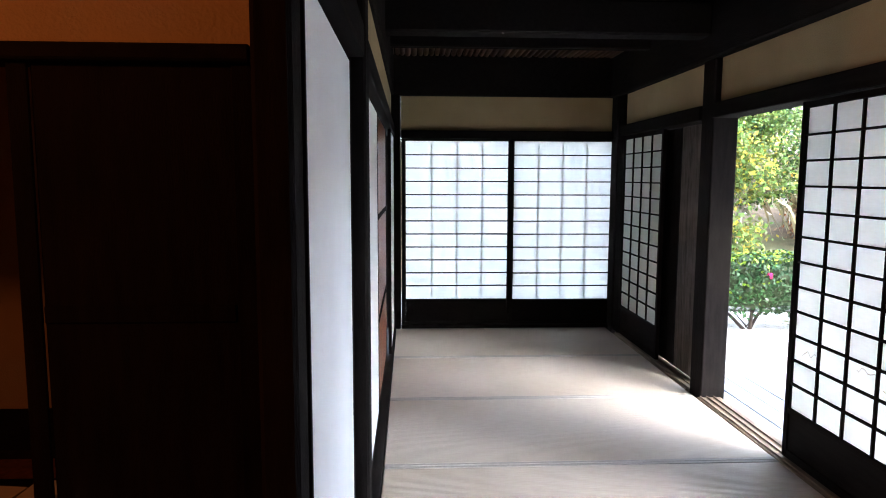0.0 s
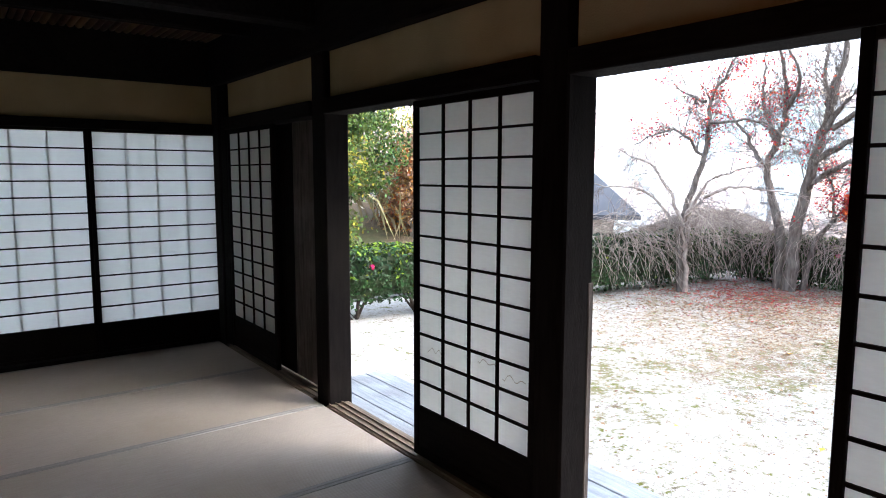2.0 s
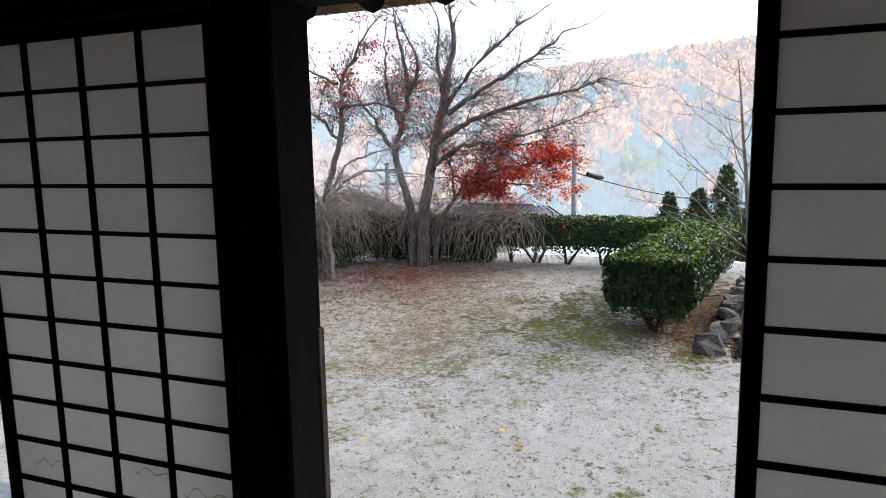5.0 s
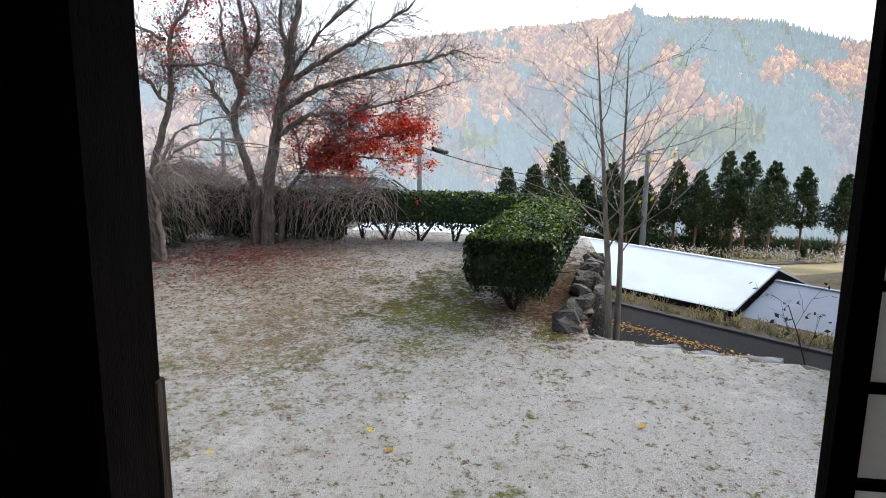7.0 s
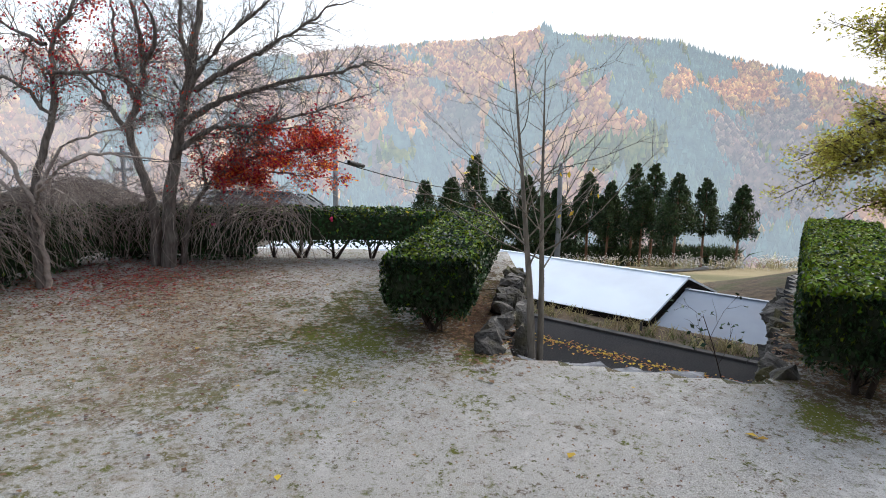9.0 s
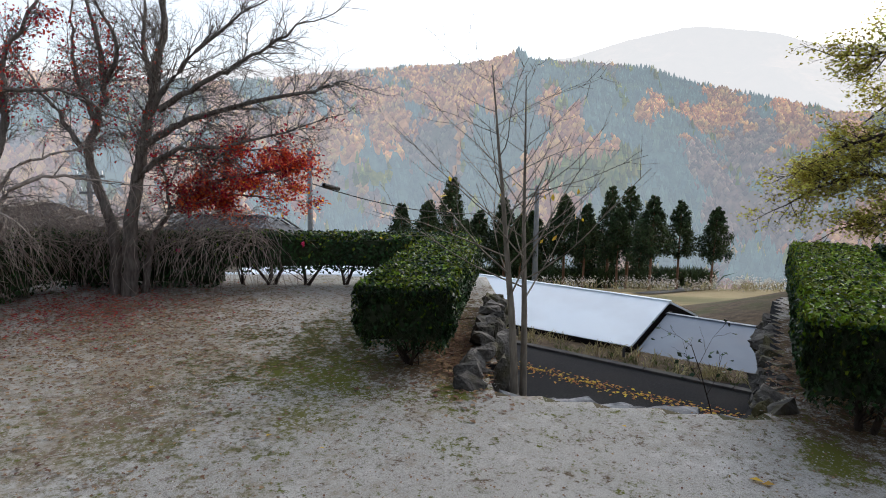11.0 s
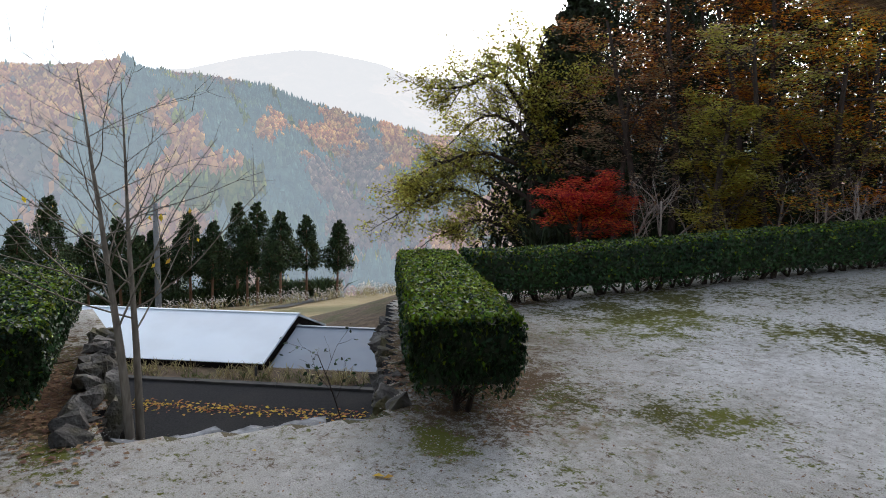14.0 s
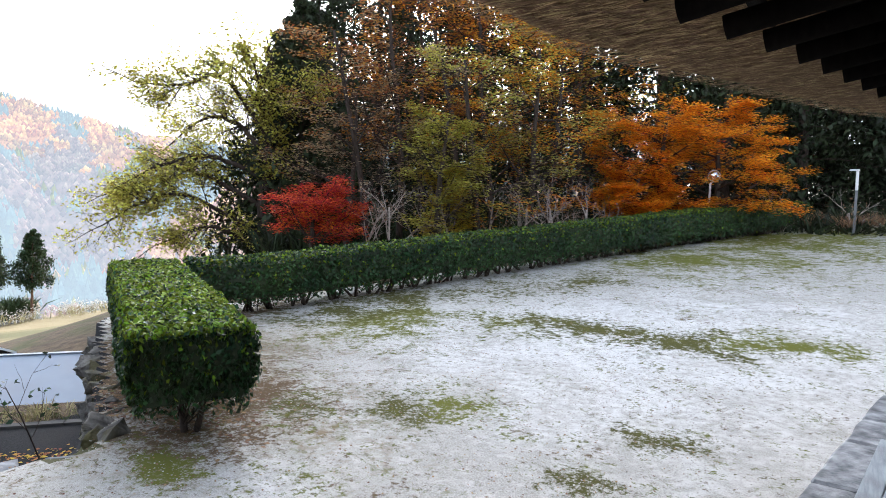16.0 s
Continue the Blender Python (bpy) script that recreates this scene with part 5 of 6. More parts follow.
FINE = [dict(steps=6, wobble=0.12, taper=0.35, lift=0.02), dict(count=6, angle=40, length=0.6, ratio=0.55, steps=5, wobble=0.12, lift=0.01, **{"from": 0.15}), dict(count=5, angle=38, length=0.55, ratio=0.6, steps=4, wobble=0.14, **{"from": 0.2})]
TRAIL = [dict(steps=6, wobble=0.12, taper=0.4, lift=-0.06), dict(count=6, angle=42, length=0.9, ratio=0.5, steps=6, wobble=0.10, lift=-0.16, **{"from": 0.15}), dict(count=4, angle=34, length=1.0, ratio=0.6, steps=7, wobble=0.06, lift=-0.30, **{"from": 0.2})]
MAPLE_AT = (12.15, 0.0)
bough_tree("maple_tree", MAPLE_AT, (0, 1), "large grey-brown maple, nearly bare, with long level boughs", BARKM, [
    (0.125, 0.05, 0, 0.1, [(7.0, -0.67), (6.91, 0.72), (6.63, 2.1), (6.34, 3.5)]),
    (0.055, 0.014, 0, -0.5, [(6.63, 2.1), (5.91, 2.9), (4.89, 3.6)]),
    (0.06, 0.012, 0, 0.5, [(6.7, 1.65), (6.03, 2.06), (5.28, 2.3), (4.18, 2.57), (3.68, 2.71)]),
    (0.05, 0.012, 0, -0.4, [(6.82, 1.1), (6.14, 1.61), (5.3, 1.67), (4.09, 2.0)]),
    (0.05, 0.02, 0, 0.6, [(6.52, 2.54), (6.72, 3.15), (6.82, 3.91)]),
    (0.05, 0.012, 0, -0.8, [(6.44, 2.19), (5.64, 2.6), (4.91, 2.91), (4.09, 3.35)]),
], FINE, 71, 15, 0.010, [(L_CRIM, 2, 0.055, 0.06, 0.2, 3.5, 7.5, 0.4, 2.2, 0.012)], 0.80)
bough_tree("maple_tree", MAPLE_AT, (0, 1), "slender maple with scattered crimson leaves", BARKM, [
    (0.095, 0.03, 0.1, 0.2, [(7.24, -0.67), (7.28, 0.43), (7.59, 1.54), (7.3, 2.53), (7.47, 3.57)]),
    (0.045, 0.015, 0.1, -0.4, [(7.31, 2.44), (6.95, 3.06), (7.14, 3.74)]),
    (0.045, 0.012, 0.1, 0.5, [(7.64, 1.63), (8.24, 2.34), (8.67, 2.86)]),
    (0.045, 0.015, 0.1, 0.6, [(7.47, 2.08), (7.83, 2.88), (7.96, 3.73)]),
], FINE, 75, 13, 0.009, [(L_CRIM, 4, 0.045, 0.07, 0.2, 6.0, 9.5, 0.7, 3.6, 0.030)], 0.72)
bough_tree("red_maple", MAPLE_AT, (0, 1), "low maple with drooping boughs of bright red leaf", BARKM, [
    (0.06, 0.02, 0.2, 0.4, [(6.88, -0.66), (6.61, 0.45), (5.97, 1.06)]),
    (0.035, 0.008, 0.4, 0.2, [(5.97, 1.06), (5.12, 1.26), (4.37, 1.32)]),
    (0.03, 0.008, 0.4, 0.9, [(6.17, 0.88), (5.41, 0.89), (4.66, 0.81)]),
    (0.03, 0.008, 0.3, -0.3, [(6.07, 1.02), (5.49, 1.53), (4.56, 1.64)]),
    (0.03, 0.008, 0.3, 0.8, [(6.46, 0.64), (6.62, 1.28), (7.06, 1.91)]),
], FINE, 90, 14, 0.010, [(L_RED, 6, 0.052, 0.07, 0.35, 4.0, 6.2, 0.3, 1.65, 0.10), (L_CRIM, 4, 0.05, 0.07, 0.35, 4.0, 7.8, 0.6, 2.3, 0.07), (L_ORANGE, 3, 0.06, 0.07, 0.35, 4.0, 5.4, 0.3, 1.1, 0.04)], 0.50)
bough_tree("maple_tree", (10.45, 0.0), (0, 1), "young maple with crimson leaves high in its crown", BARKM, [
    (0.07, 0.02, 0, 0.2, [(8.06, -0.67), (8.12, 0.56), (7.78, 1.74), (7.74, 2.64), (7.33, 3.37)]),
    (0.03, 0.01, 0, -0.4, [(7.78, 1.74), (8.21, 2.19), (8.87, 1.95)]),
    (0.03, 0.01, 0, 0.3, [(7.74, 2.64), (8.23, 2.85), (8.67, 3.14)]),
    (0.03, 0.01, 0, 0.4, [(7.73, 2.27), (7.1, 2.31), (6.49, 1.99)]),
], FINE, 78, 12, 0.010, [(L_CRIM, 4, 0.045, 0.06, 0.2, 6.0, 9.5, 1.9, 4.0, 0.045)], 0.55)
bough_tree("weeping_cherry", (10.45, 0.0), (0, 1), "bare weeping cherry with trailing grey-brown twigs", VINE, [
    (0.05, 0.02, 0, 0, [(8.0, -0.65), (8.0, -0.01), (8.13, 0.56)]),
    (0.035, 0.01, 0, -0.5, [(8.08, 0.56), (8.52, 1.49), (9.12, 1.87)]),
    (0.035, 0.01, 0, 0.5, [(8.01, 0.8), (7.42, 1.2), (6.62, 1.14)]),
    (0.03, 0.01, 0, -0.6, [(8.13, 0.4), (8.63, 1.1), (9.51, 1.24)]),
    (0.03, 0.01, 0, 0.6, [(8.07, 0.64), (7.73, 1.35), (6.99, 1.6)]),
    (0.03, 0.01, 0, -0.9, [(8.08, 0.56), (7.61, 0.81), (7.13, 0.74)]),
], TRAIL, 84, 7, 0.010, (), 0.42)


def trailing_vines(rng, n):
    """Bare strands that climb over the hedge and hang down its face."""
    lines = []
    for i in range(n):
        f = rng.uniform() ** 0.9
        if f < 0.5:
            p, o = Vector((8.6 + 7.8 * f, 8.75 - 0.95 * f, 0)), Vector((-0.1, -1, 0))
        else:
            p, o = Vector((12.75, 8.2 - 6.2 * (f - 0.5), 0)), Vector((-1, -0.1, 0))
        al = Vector((-o.y, o.x, 0))
        p = p + Vector((0, 0, rng.uniform(0.1, 0.75) - 0.35 * max(0, f - 0.7))) + o * rng.uniform(-0.3, 0.25)
        d = (o * rng.uniform(0.1, 0.8) + al * rng.normal() * 0.8 + Vector((0, 0, rng.uniform(0.0, 0.7)))).normalized()
        pts, k = [p], int(rng.integers(5, 17))
        for j in range(k):
            d = (d + Vector((0, 0, -0.20)) + o * 0.03 + Vector(rng.normal(size=3)) * 0.22).normalized()
            q = pts[-1] + d * 0.10
            if q.z < Z0 + 0.02:
                break
            pts.append(q)
        if len(pts) > 3:
            r = rng.uniform(0.003, 0.0075)
            lines.append((pts, [r * (1 - 0.5 * i2 / len(pts)) for i2 in range(len(pts))]))
    return tubes(lines, 4)


tagged(solo("trailing_vine", trailing_vines(np.random.default_rng(86), 1150), VINE, (12.0, 8.0, Z0), "tangle of bare grey-brown vines hanging over the hedge", "vine"), kind="stuff")

# young ginkgo in the entrance
GINK = [dict(steps=9, wobble=0.014, taper=0.10), dict(count=21, angle=58, length=0.60, ratio=0.34, steps=8, wobble=0.06, lift=0.022, shorten=0.66, taper=0.3, **{"from": 0.36, "to": 0.97}), dict(count=4, angle=36, length=0.40, ratio=0.6, steps=5, wobble=0.08, lift=0.03, **{"from": 0.3})]
tree("young_ginkgo", (8.05, 1.54), (0.0, 0.035, 1), 3.45, 0.046, GINK, 102, "young two-stemmed ginkgo, bare but for a few yellow leaves", BARKP, [(L_GOLD, 1, 0.06, 0.04, 0.0, 0.1, 1.3, 0.10)], z=-1.0)
tree("young_ginkgo", (8.10, 1.47), (0.02, -0.012, 1), 3.35, 0.040, GINK, 105, "slimmer ginkgo stem, bare but for a few yellow leaves", BARKP, [(L_GOLD, 1, 0.06, 0.04, 0.0, 0.1, 1.3, 0.10)], z=-1.0)
SAP = [dict(steps=5, wobble=0.12, taper=0.5), dict(count=5, angle=45, length=0.8, ratio=0.5, steps=5, wobble=0.12, **{"from": 0.2}), dict(count=3, angle=40, length=0.5, ratio=0.5, steps=4, wobble=0.12)]
tree("shrub_sapling", (9.75, -1.2), (0.05, 0.12, 1), 0.95, 0.011, SAP, 109, "thin sapling with a few dark leaves by the wall", BARKD, [(L_CAM, 2, 0.07, 0.04, 0.3, -3, 3, 0.3)], z=-1.55)


# ---- cedars beyond the shed ----
def cedar(at, h, r, seed, z, label="tall narrow cedar with a bare reddish lower trunk", bare=0.35, leaf=0.6, n=1500, m=None, bark=None, group="row of cedars", name="cedar_tree"):
    rng = np.random.default_rng(seed)
    t = thing(name, (at[0], at[1], z), label, "tree", group)
    top = Vector((at[0] + rng.normal() * 0.2, at[1] + rng.normal() * 0.2, z + h))
    b = Vector((at[0], at[1], z - 0.3))
    part("trunk", tubes([([b, b.lerp(top, 0.4), b.lerp(top, 0.8), top], [h * 0.016, h * 0.012, h * 0.006, h * 0.002])], 7), bark or BARKC, t)
    nb = int(30 + h * 2)
    lines, P = [], []
    for i in range(nb):
        f = bare + (0.97 - bare) * ((i + rng.uniform()) / nb)
        q = b.lerp(top, f)
        g = (f - bare) / (1 - bare)
        ln = r * (1 - g) ** 0.95 * (0.55 + 0.45 * min(1, g * 6)) * rng.uniform(0.75, 1.2) + 0.15
        a = i * 2.4 + rng.uniform(-0.4, 0.4)
        e = q + Vector((math.cos(a) * ln, math.sin(a) * ln, -ln * 0.15 + 0.1))
        lines.append(([q, q.lerp(e, 0.5) + Vector((0, 0, 0.04 * ln)), e], [0.03 * h / 12, 0.02 * h / 12, 0.008 * h / 12]))
        k = max(4, int(n / nb))
        f2 = rng.uniform(0.15, 1.05, k) ** 0.7
        pts = np.array(q)[None] + (np.array(e) - np.array(q))[None] * f2[:, None] + rng.normal(size=(k, 3)) * np.array([0.10, 0.10, 0.13]) * (ln + (0.6 if bare < 0.3 else 0.22))
        P.append(pts)
    for i in range(8):
        f = bare * rng.uniform(0.35, 1)
        q = b.lerp(top, f)
        a = rng.uniform(0, 6.28)
        lines.append(([q, q + Vector((math.cos(a), math.sin(a), 0.1)) * r * 0.35], [0.02, 0.008]))
    tagged(part("twig_work", tubes(lines, 4), bark or BARKC, t), kind="stuff")
    P = np.concatenate(P)
    part("crown", quads("leaves", leaves(P, leaf, rng, 0.45, 0.0, 0.5, hang=0.6)), m or L_CEDAR, t, "dense dark green needles")
    return t


CED = [(-3.0, 9.3), (-0.6, 8.6), (1.6, 11.2), (4.2, 8.4), (6.6, 9.6), (9.6, 8.4), (12.2, 10.0), (14.0, 8.8), (16.3, 11.6), (18.2, 11.2), (20.3, 9.2), (23.0, 9.4), (26.2, 8.6), (8.0, 7.4), (3.0, 7.2), (17.2, 8.4)]
rng = np.random.default_rng(120)
for i, (s, h) in enumerate(CED):
    x = 62 + rng.uniform(-5, 5)
    y = 2.4 - (s + 1.2) * 1.0 * (x / 62)
    cedar((x, y), h * 0.90, 1.45 + 0.06 * h, 200 + i, float(ground_z(x, y)), bare=0.40, n=7500, leaf=0.22)

for i in range(16):
    x = 70 + rng.uniform(-3, 5)
    y = 2.4 + 4.0 - i * 1.9 + rng.uniform(-0.8, 0.8)
    cedar((x, y), rng.uniform(5.5, 8.0), 1.9, 240 + i, float(ground_z(x, y)), "dark young cedar behind the row", 0.02, 0.26, 4500)

def tufts(name, pts, blades, length, m, label, seed, plume=None):
    rng = np.random.default_rng(seed)
    P = np.repeat(np.asarray(pts, float), blades, 0)
    n = len(P)
    d = rng.normal(size=(n, 3)) * np.array([0.35, 0.35, 0.1]) + np.array([0, 0, 1.0])
    d = unit(d)
    ln = length * rng.uniform(0.5, 1.1, (n, 1))
    sd = unit(np.cross(d, rng.normal(size=(n, 3)))) * 0.02 * length
    P = P + rng.normal(size=(n, 3)) * np.array([0.12, 0.12, 0]) * length
    tip = P + d * ln + np.array([0, 0, -0.1]) * ln
    mid = P + d * ln * 0.55
    tip = tip + (tip - mid) * np.array([0.5, 0.5, -0.4])
    V = np.stack([P, mid + sd, tip, mid - sd], 1)
    ob = tagged(solo(name, quads("blades", V), m, tuple(np.asarray(pts[0], float)), label, "grass"), kind="stuff")
    if plume:
        k = rng.uniform(size=n) < 0.5
        Q = np.repeat(tip[k], 5, 0) + rng.normal(size=(5 * k.sum(), 3)) * 0.12 * length
        tagged(solo(name.replace("grass", "plumes"), quads("plumes", leaves(Q, 0.16 * min(length, 1.2), rng, 0.3)), plume, tuple(np.asarray(pts[0], float)), "pale feathery pampas plumes", "grass"), kind="stuff")
    return ob


# pampas and weeds by the field, brush under the cedars
rng = np.random.default_rng(130)
tufts("undergrowth", [(x, y, float(ground_z(x, y))) for x, y in zip(rng.uniform(66, 71, 320), rng.uniform(-27, 8, 320))], 34, 3.0, L_CEDAR, "dark brush under the row of cedars", 129)
pp = [(x, y, float(ground_z(x, y))) for x, y in zip(rng.uniform(50, 58, 150), rng.uniform(-34, -4, 150))]
tufts("pampas_grass", pp, 7, 1.3, L_STRAW, "tall dry pampas grass at the field edge", 131, L_PLUME)
q = [list(k0 + rd_dir * a + rd_n * d) for a, d in zip(rng.uniform(-2, 9, 90), rng.uniform(0.25, 0.9, 90))]
tufts("weed_grass", [(x, y, -2.40) for x, y, _ in q], 16, 0.42, L_STRAW, "dry and green weeds behind the kerb", 132)
q = [list(k0 + rd_dir * a + rd_n * d) for a, d in zip(rng.uniform(-4, 6, 70), rng.uniform(0.2, 0.8, 70))]
tufts("weed_grass", [(x, y, -2.40) for x, y, _ in q], 14, 0.26, L_GRASS, "green weeds behind the kerb", 133)
fp = [(44, -13), (64, -27), (66.5, -25.5), (45.5, -11.8)]
solo("field_path", mesh_from("path", [(x, y, float(ground_z(x, y)) + 0.08) for x, y in fp], [(0, 1, 2, 3)]), CONC, (50, -18, -8), "pale track across the dry field", "path", kind="structure")


# ---- forest and autumn trees beyond the long hedge ----
def ray_place(az, dist):
    """A place from the doorway: degrees clockwise from straight out, metres."""
    return 2.03 + dist * math.cos(radians(az)), 2.36 - dist * math.sin(radians(az))


rng = np.random.default_rng(140)
dark = [(43.0, 25.5, 8.5), (44.5, 24.5, 9.5), (46, 30, 13), (48, 36, 17), (51, 29, 15), (54, 34, 19), (57, 28, 16), (60, 33, 20), (63, 29, 18), (66, 34, 21), (69, 30, 18), (72, 35, 20), (75, 31, 19), (78, 36, 20), (81, 32, 18), (84, 37, 19), (87, 33, 17), (90, 38, 18), (94, 34, 16), (44, 33, 11), (98, 36, 16),
        (53, 42, 19), (58, 44, 20), (64, 43, 21), (70, 45, 21), (76, 44, 21), (82, 46, 20), (88, 45, 19), (80, 29, 16), (85.5, 30, 16), (91.5, 31, 16), (96, 31, 15), (83, 41, 18), (93, 42, 18)]
for i, (az, d, h) in enumerate(dark):
    x, y = ray_place(az, d)
    cedar((x, y), h, 2.6 + 0.06 * h, 300 + i, -0.9, "tall dark conifer of the wood behind the hedge", 0.14 if 29.5 < d < 40 and az > 50 else 0.02, 0.25, 9500 if d < 40 else 7000, L_DARK, BARKD, "conifers of the wood", "conifer_tree")
x, y = ray_place(39.4, 24.0)
bough_tree("zelkova_tree", (x, y), (math.sin(radians(39.4)), math.cos(radians(39.4))), "spreading tree in olive and yellow autumn leaf", BARKD, [
    (0.26, 0.08, 0, 0, [(-0.91, -1.03), (-0.91, 0.97), (-1.04, 3.17), (-1.27, 5.58)]),
    (0.1, 0.025, 0, -1, [(-0.81, 2.01), (0.83, 2.62), (2.3, 2.26), (3.33, 1.68)]),
    (0.1, 0.025, 0, 1, [(-0.8, 0.96), (1.05, 1.94), (2.93, 1.69), (3.93, 1.34)]),
    (0.09, 0.02, 0, -2, [(-0.69, 0.03), (1.59, 1.27), (3.04, 0.92), (3.85, 0.36)]),
    (0.1, 0.02, 0, 1.5, [(-0.92, 2.82), (0.06, 3.89), (1.13, 3.97), (2.29, 3.03)]),
    (0.09, 0.02, 0, -1, [(-0.98, 3.51), (0.38, 5.24), (1.65, 4.88), (2.87, 4.8)]),
    (0.08, 0.02, 0, 1, [(-1.04, 4.2), (0.05, 5.76), (1.22, 6.0)]),
    (0.08, 0.02, 0, -2, [(-0.68, -0.44), (0.85, 0.26), (2.24, -0.2)]),
    (0.08, 0.02, 0, -1.5, [(-1.04, 3.17), (-1.94, 4.36), (-2.64, 4.98)]),
    (0.07, 0.02, 0, -2, [(-1.04, 3.97), (-0.71, 5.31), (-0.39, 5.85)]),
], FINE, 151, 6, 0.022, [(L_OLIVE, 3, 0.12, 0.18, 0.45, -9, 9, -0.5, 12, 0.17), (L_YELLOW, 2, 0.12, 0.18, 0.45, -9, 9, -0.5, 12, 0.08)], 1.2)
x, y = ray_place(45.7, 18.5)
tree("maple_tree", (x, y), (-0.1, 0.1, 1), 2.3, 0.09, MAPLE, 155, "small spreading maple in bright red leaf", BARKD, [(L_RED, 5, 0.085, 0.12, 0.75, -1, 6, 0.75), (L_ORANGE, 2, 0.08, 0.12, 0.75, -1, 0.9, 0.4)], z=-1.2)
THIN = [dict(steps=8, wobble=0.05, taper=0.3), dict(count=11, angle=58, length=0.42, ratio=0.4, steps=6, wobble=0.12, lift=0.01, shorten=0.5, **{"from": 0.22}), dict(count=6, angle=45, length=0.55, ratio=0.5, steps=5, wobble=0.14, level_out=0.5, **{"from": 0.2}), dict(count=4, angle=42, length=0.5, ratio=0.5, steps=4, wobble=0.15, level_out=0.6, **{"from": 0.2})]
for az, d, h, sd, m1, m2, sh, lab in ((50.5, 20.5, 7.0, 161, L_TAN, L_RUST, 0.35, "slender tree with dull brown leaf"), (56.5, 18.6, 4.2, 162, L_OLIVE, L_YELLOW, 0.5, "slender tree in yellow-green leaf"), (61, 23.5, 9.5, 163, L_RUST, L_ORANGE, 0.55, "tall tree in rusty orange leaf"),
                                      (55, 25, 10.0, 164, L_RUST, L_DRY, 0.45, "tall tree in rusty brown leaf"), (66, 23, 8.2, 165, L_YELLOW, L_RUST, 0.5, "tall tree in golden brown leaf"), (57.5, 19.0, 2.6, 166, L_GOLD, L_YELLOW, 0.4, "small tree in thin golden leaf"),
                                      (53, 21.5, 9.0, 261, L_RUST, L_DRY, 0.5, "tall tree in rusty brown leaf"), (58.5, 22, 10.0, 262, L_RUST, L_ORANGE, 0.6, "tall tree in rusty orange leaf"), (60, 19.5, 6.0, 263, L_OLIVE, L_TAN, 0.5, "slender tree in yellow leaf"), (64.5, 20.5, 6.5, 264, L_OLIVE, L_ORANGE, 0.5, "slender tree in golden leaf"), (67.5, 26, 11.0, 265, L_ORANGE, L_RUST, 0.6, "tall tree in orange autumn leaf"), (48.5, 20.0, 5.5, 266, L_TAN, L_TAN, 0.3, "slender tree with dull brown leaf"),
                                      (63.5, 26, 11.0, 168, L_ORANGE, L_RUST, 0.5, "tall tree in orange autumn leaf"), (69.5, 25, 9.0, 169, L_YELLOW, L_ORANGE, 0.45, "tall tree in golden orange leaf")):
    x, y = ray_place(az, d)
    tree("autumn_tree", (x, y), (rng.normal() * 0.05, rng.normal() * 0.05, 1), h, 0.12, THIN, sd, lab, BARKD, [(m1, 8, 0.11, 0.16, 0.75, -1, 30, sh * 0.62), (m2, 7, 0.11, 0.16, 0.75, -1, 30, sh * 0.45)], group="autumn trees of the wood", z=-0.6)
LAYER = [dict(steps=7, wobble=0.06, taper=0.4), dict(count=12, angle=62, length=0.80, ratio=0.45, steps=8, wobble=0.09, lift=0.0, level_out=0.45, shorten=0.45, **{"from": 0.22}),
         dict(count=7, angle=40, length=0.5, ratio=0.5, steps=6, wobble=0.10, level_out=0.75, **{"from": 0.2}), dict(count=5, angle=40, length=0.5, ratio=0.5, steps=5, wobble=0.10, level_out=0.85, **{"from": 0.2})]
for az, d, h, sd in ((75.5, 23, 4.4, 171), (79.5, 24, 4.2, 172), (73, 22, 2.2, 173)):
    x, y = ray_place(az, d)
    tree("maple_tree", (x, y), (rng.normal() * 0.05, 0.05, 1), h, 0.12, LAYER, sd, "spreading maple in blazing orange leaf", BARKD, [(L_ORANGE, 8, 0.11, 0.15, 0.8, -1, 30, 0.85), (L_GOLD, 2, 0.11, 0.15, 0.8, -1, 30, 0.3), (L_RED, 1, 0.11, 0.15, 0.8, -1, 30, 0.15)], group="orange maples", z=0.0)
for az, d, sd in ((50, 18.6, 271), (52.5, 18.2, 272), (57.5, 18.8, 273), (63.5, 19.0, 274), (69, 19.6, 275), (66, 19.2, 276), (55, 19.5, 181), (61, 20.5, 182), (67, 21, 183), (71, 21.5, 184), (84, 24, 185), (89, 25, 186)):
    x, y = ray_place(az, d)
    tree("bare_shrub", (x, y), (0, 0, 1), 1.7, 0.04, [dict(steps=4, wobble=0.1, taper=0.6), dict(count=6, angle=28, length=0.95, ratio=0.6, steps=6, wobble=0.12, **{"from": 0.05}), dict(count=6, angle=34, length=0.6, ratio=0.5, steps=4, wobble=0.15), dict(count=4, angle=34, length=0.5, ratio=0.5, steps=3, wobble=0.15)], sd, "bare twiggy shrub behind the hedge", VINE, [(L_DRY, 1, 0.08, 0.1, 0.3, -1, 9, 0.12)], group="bare shrubs", z=-0.5)
pts = [(*ray_place(a, d), -0.55 + 0.04 * (d - 22)) for a, d in zip(rng.uniform(46, 100, 420), rng.uniform(24, 36, 420))]
x_, y_ = np.random.default_rng(9).normal(2.3, 0.9, 26), np.random.default_rng(10).normal(-22.2, 0.9, 26)
tufts("withered_bush", [(a, b, float(ground_z(a, b)) + 0.2) for a, b in zip(x_, y_)], 26, 0.5, L_DRY, "low reddish brown bushes by the path", 195)
tufts("undergrowth", pts, 40, 2.2, L_DARK, "dark undergrowth of the wood", 190)

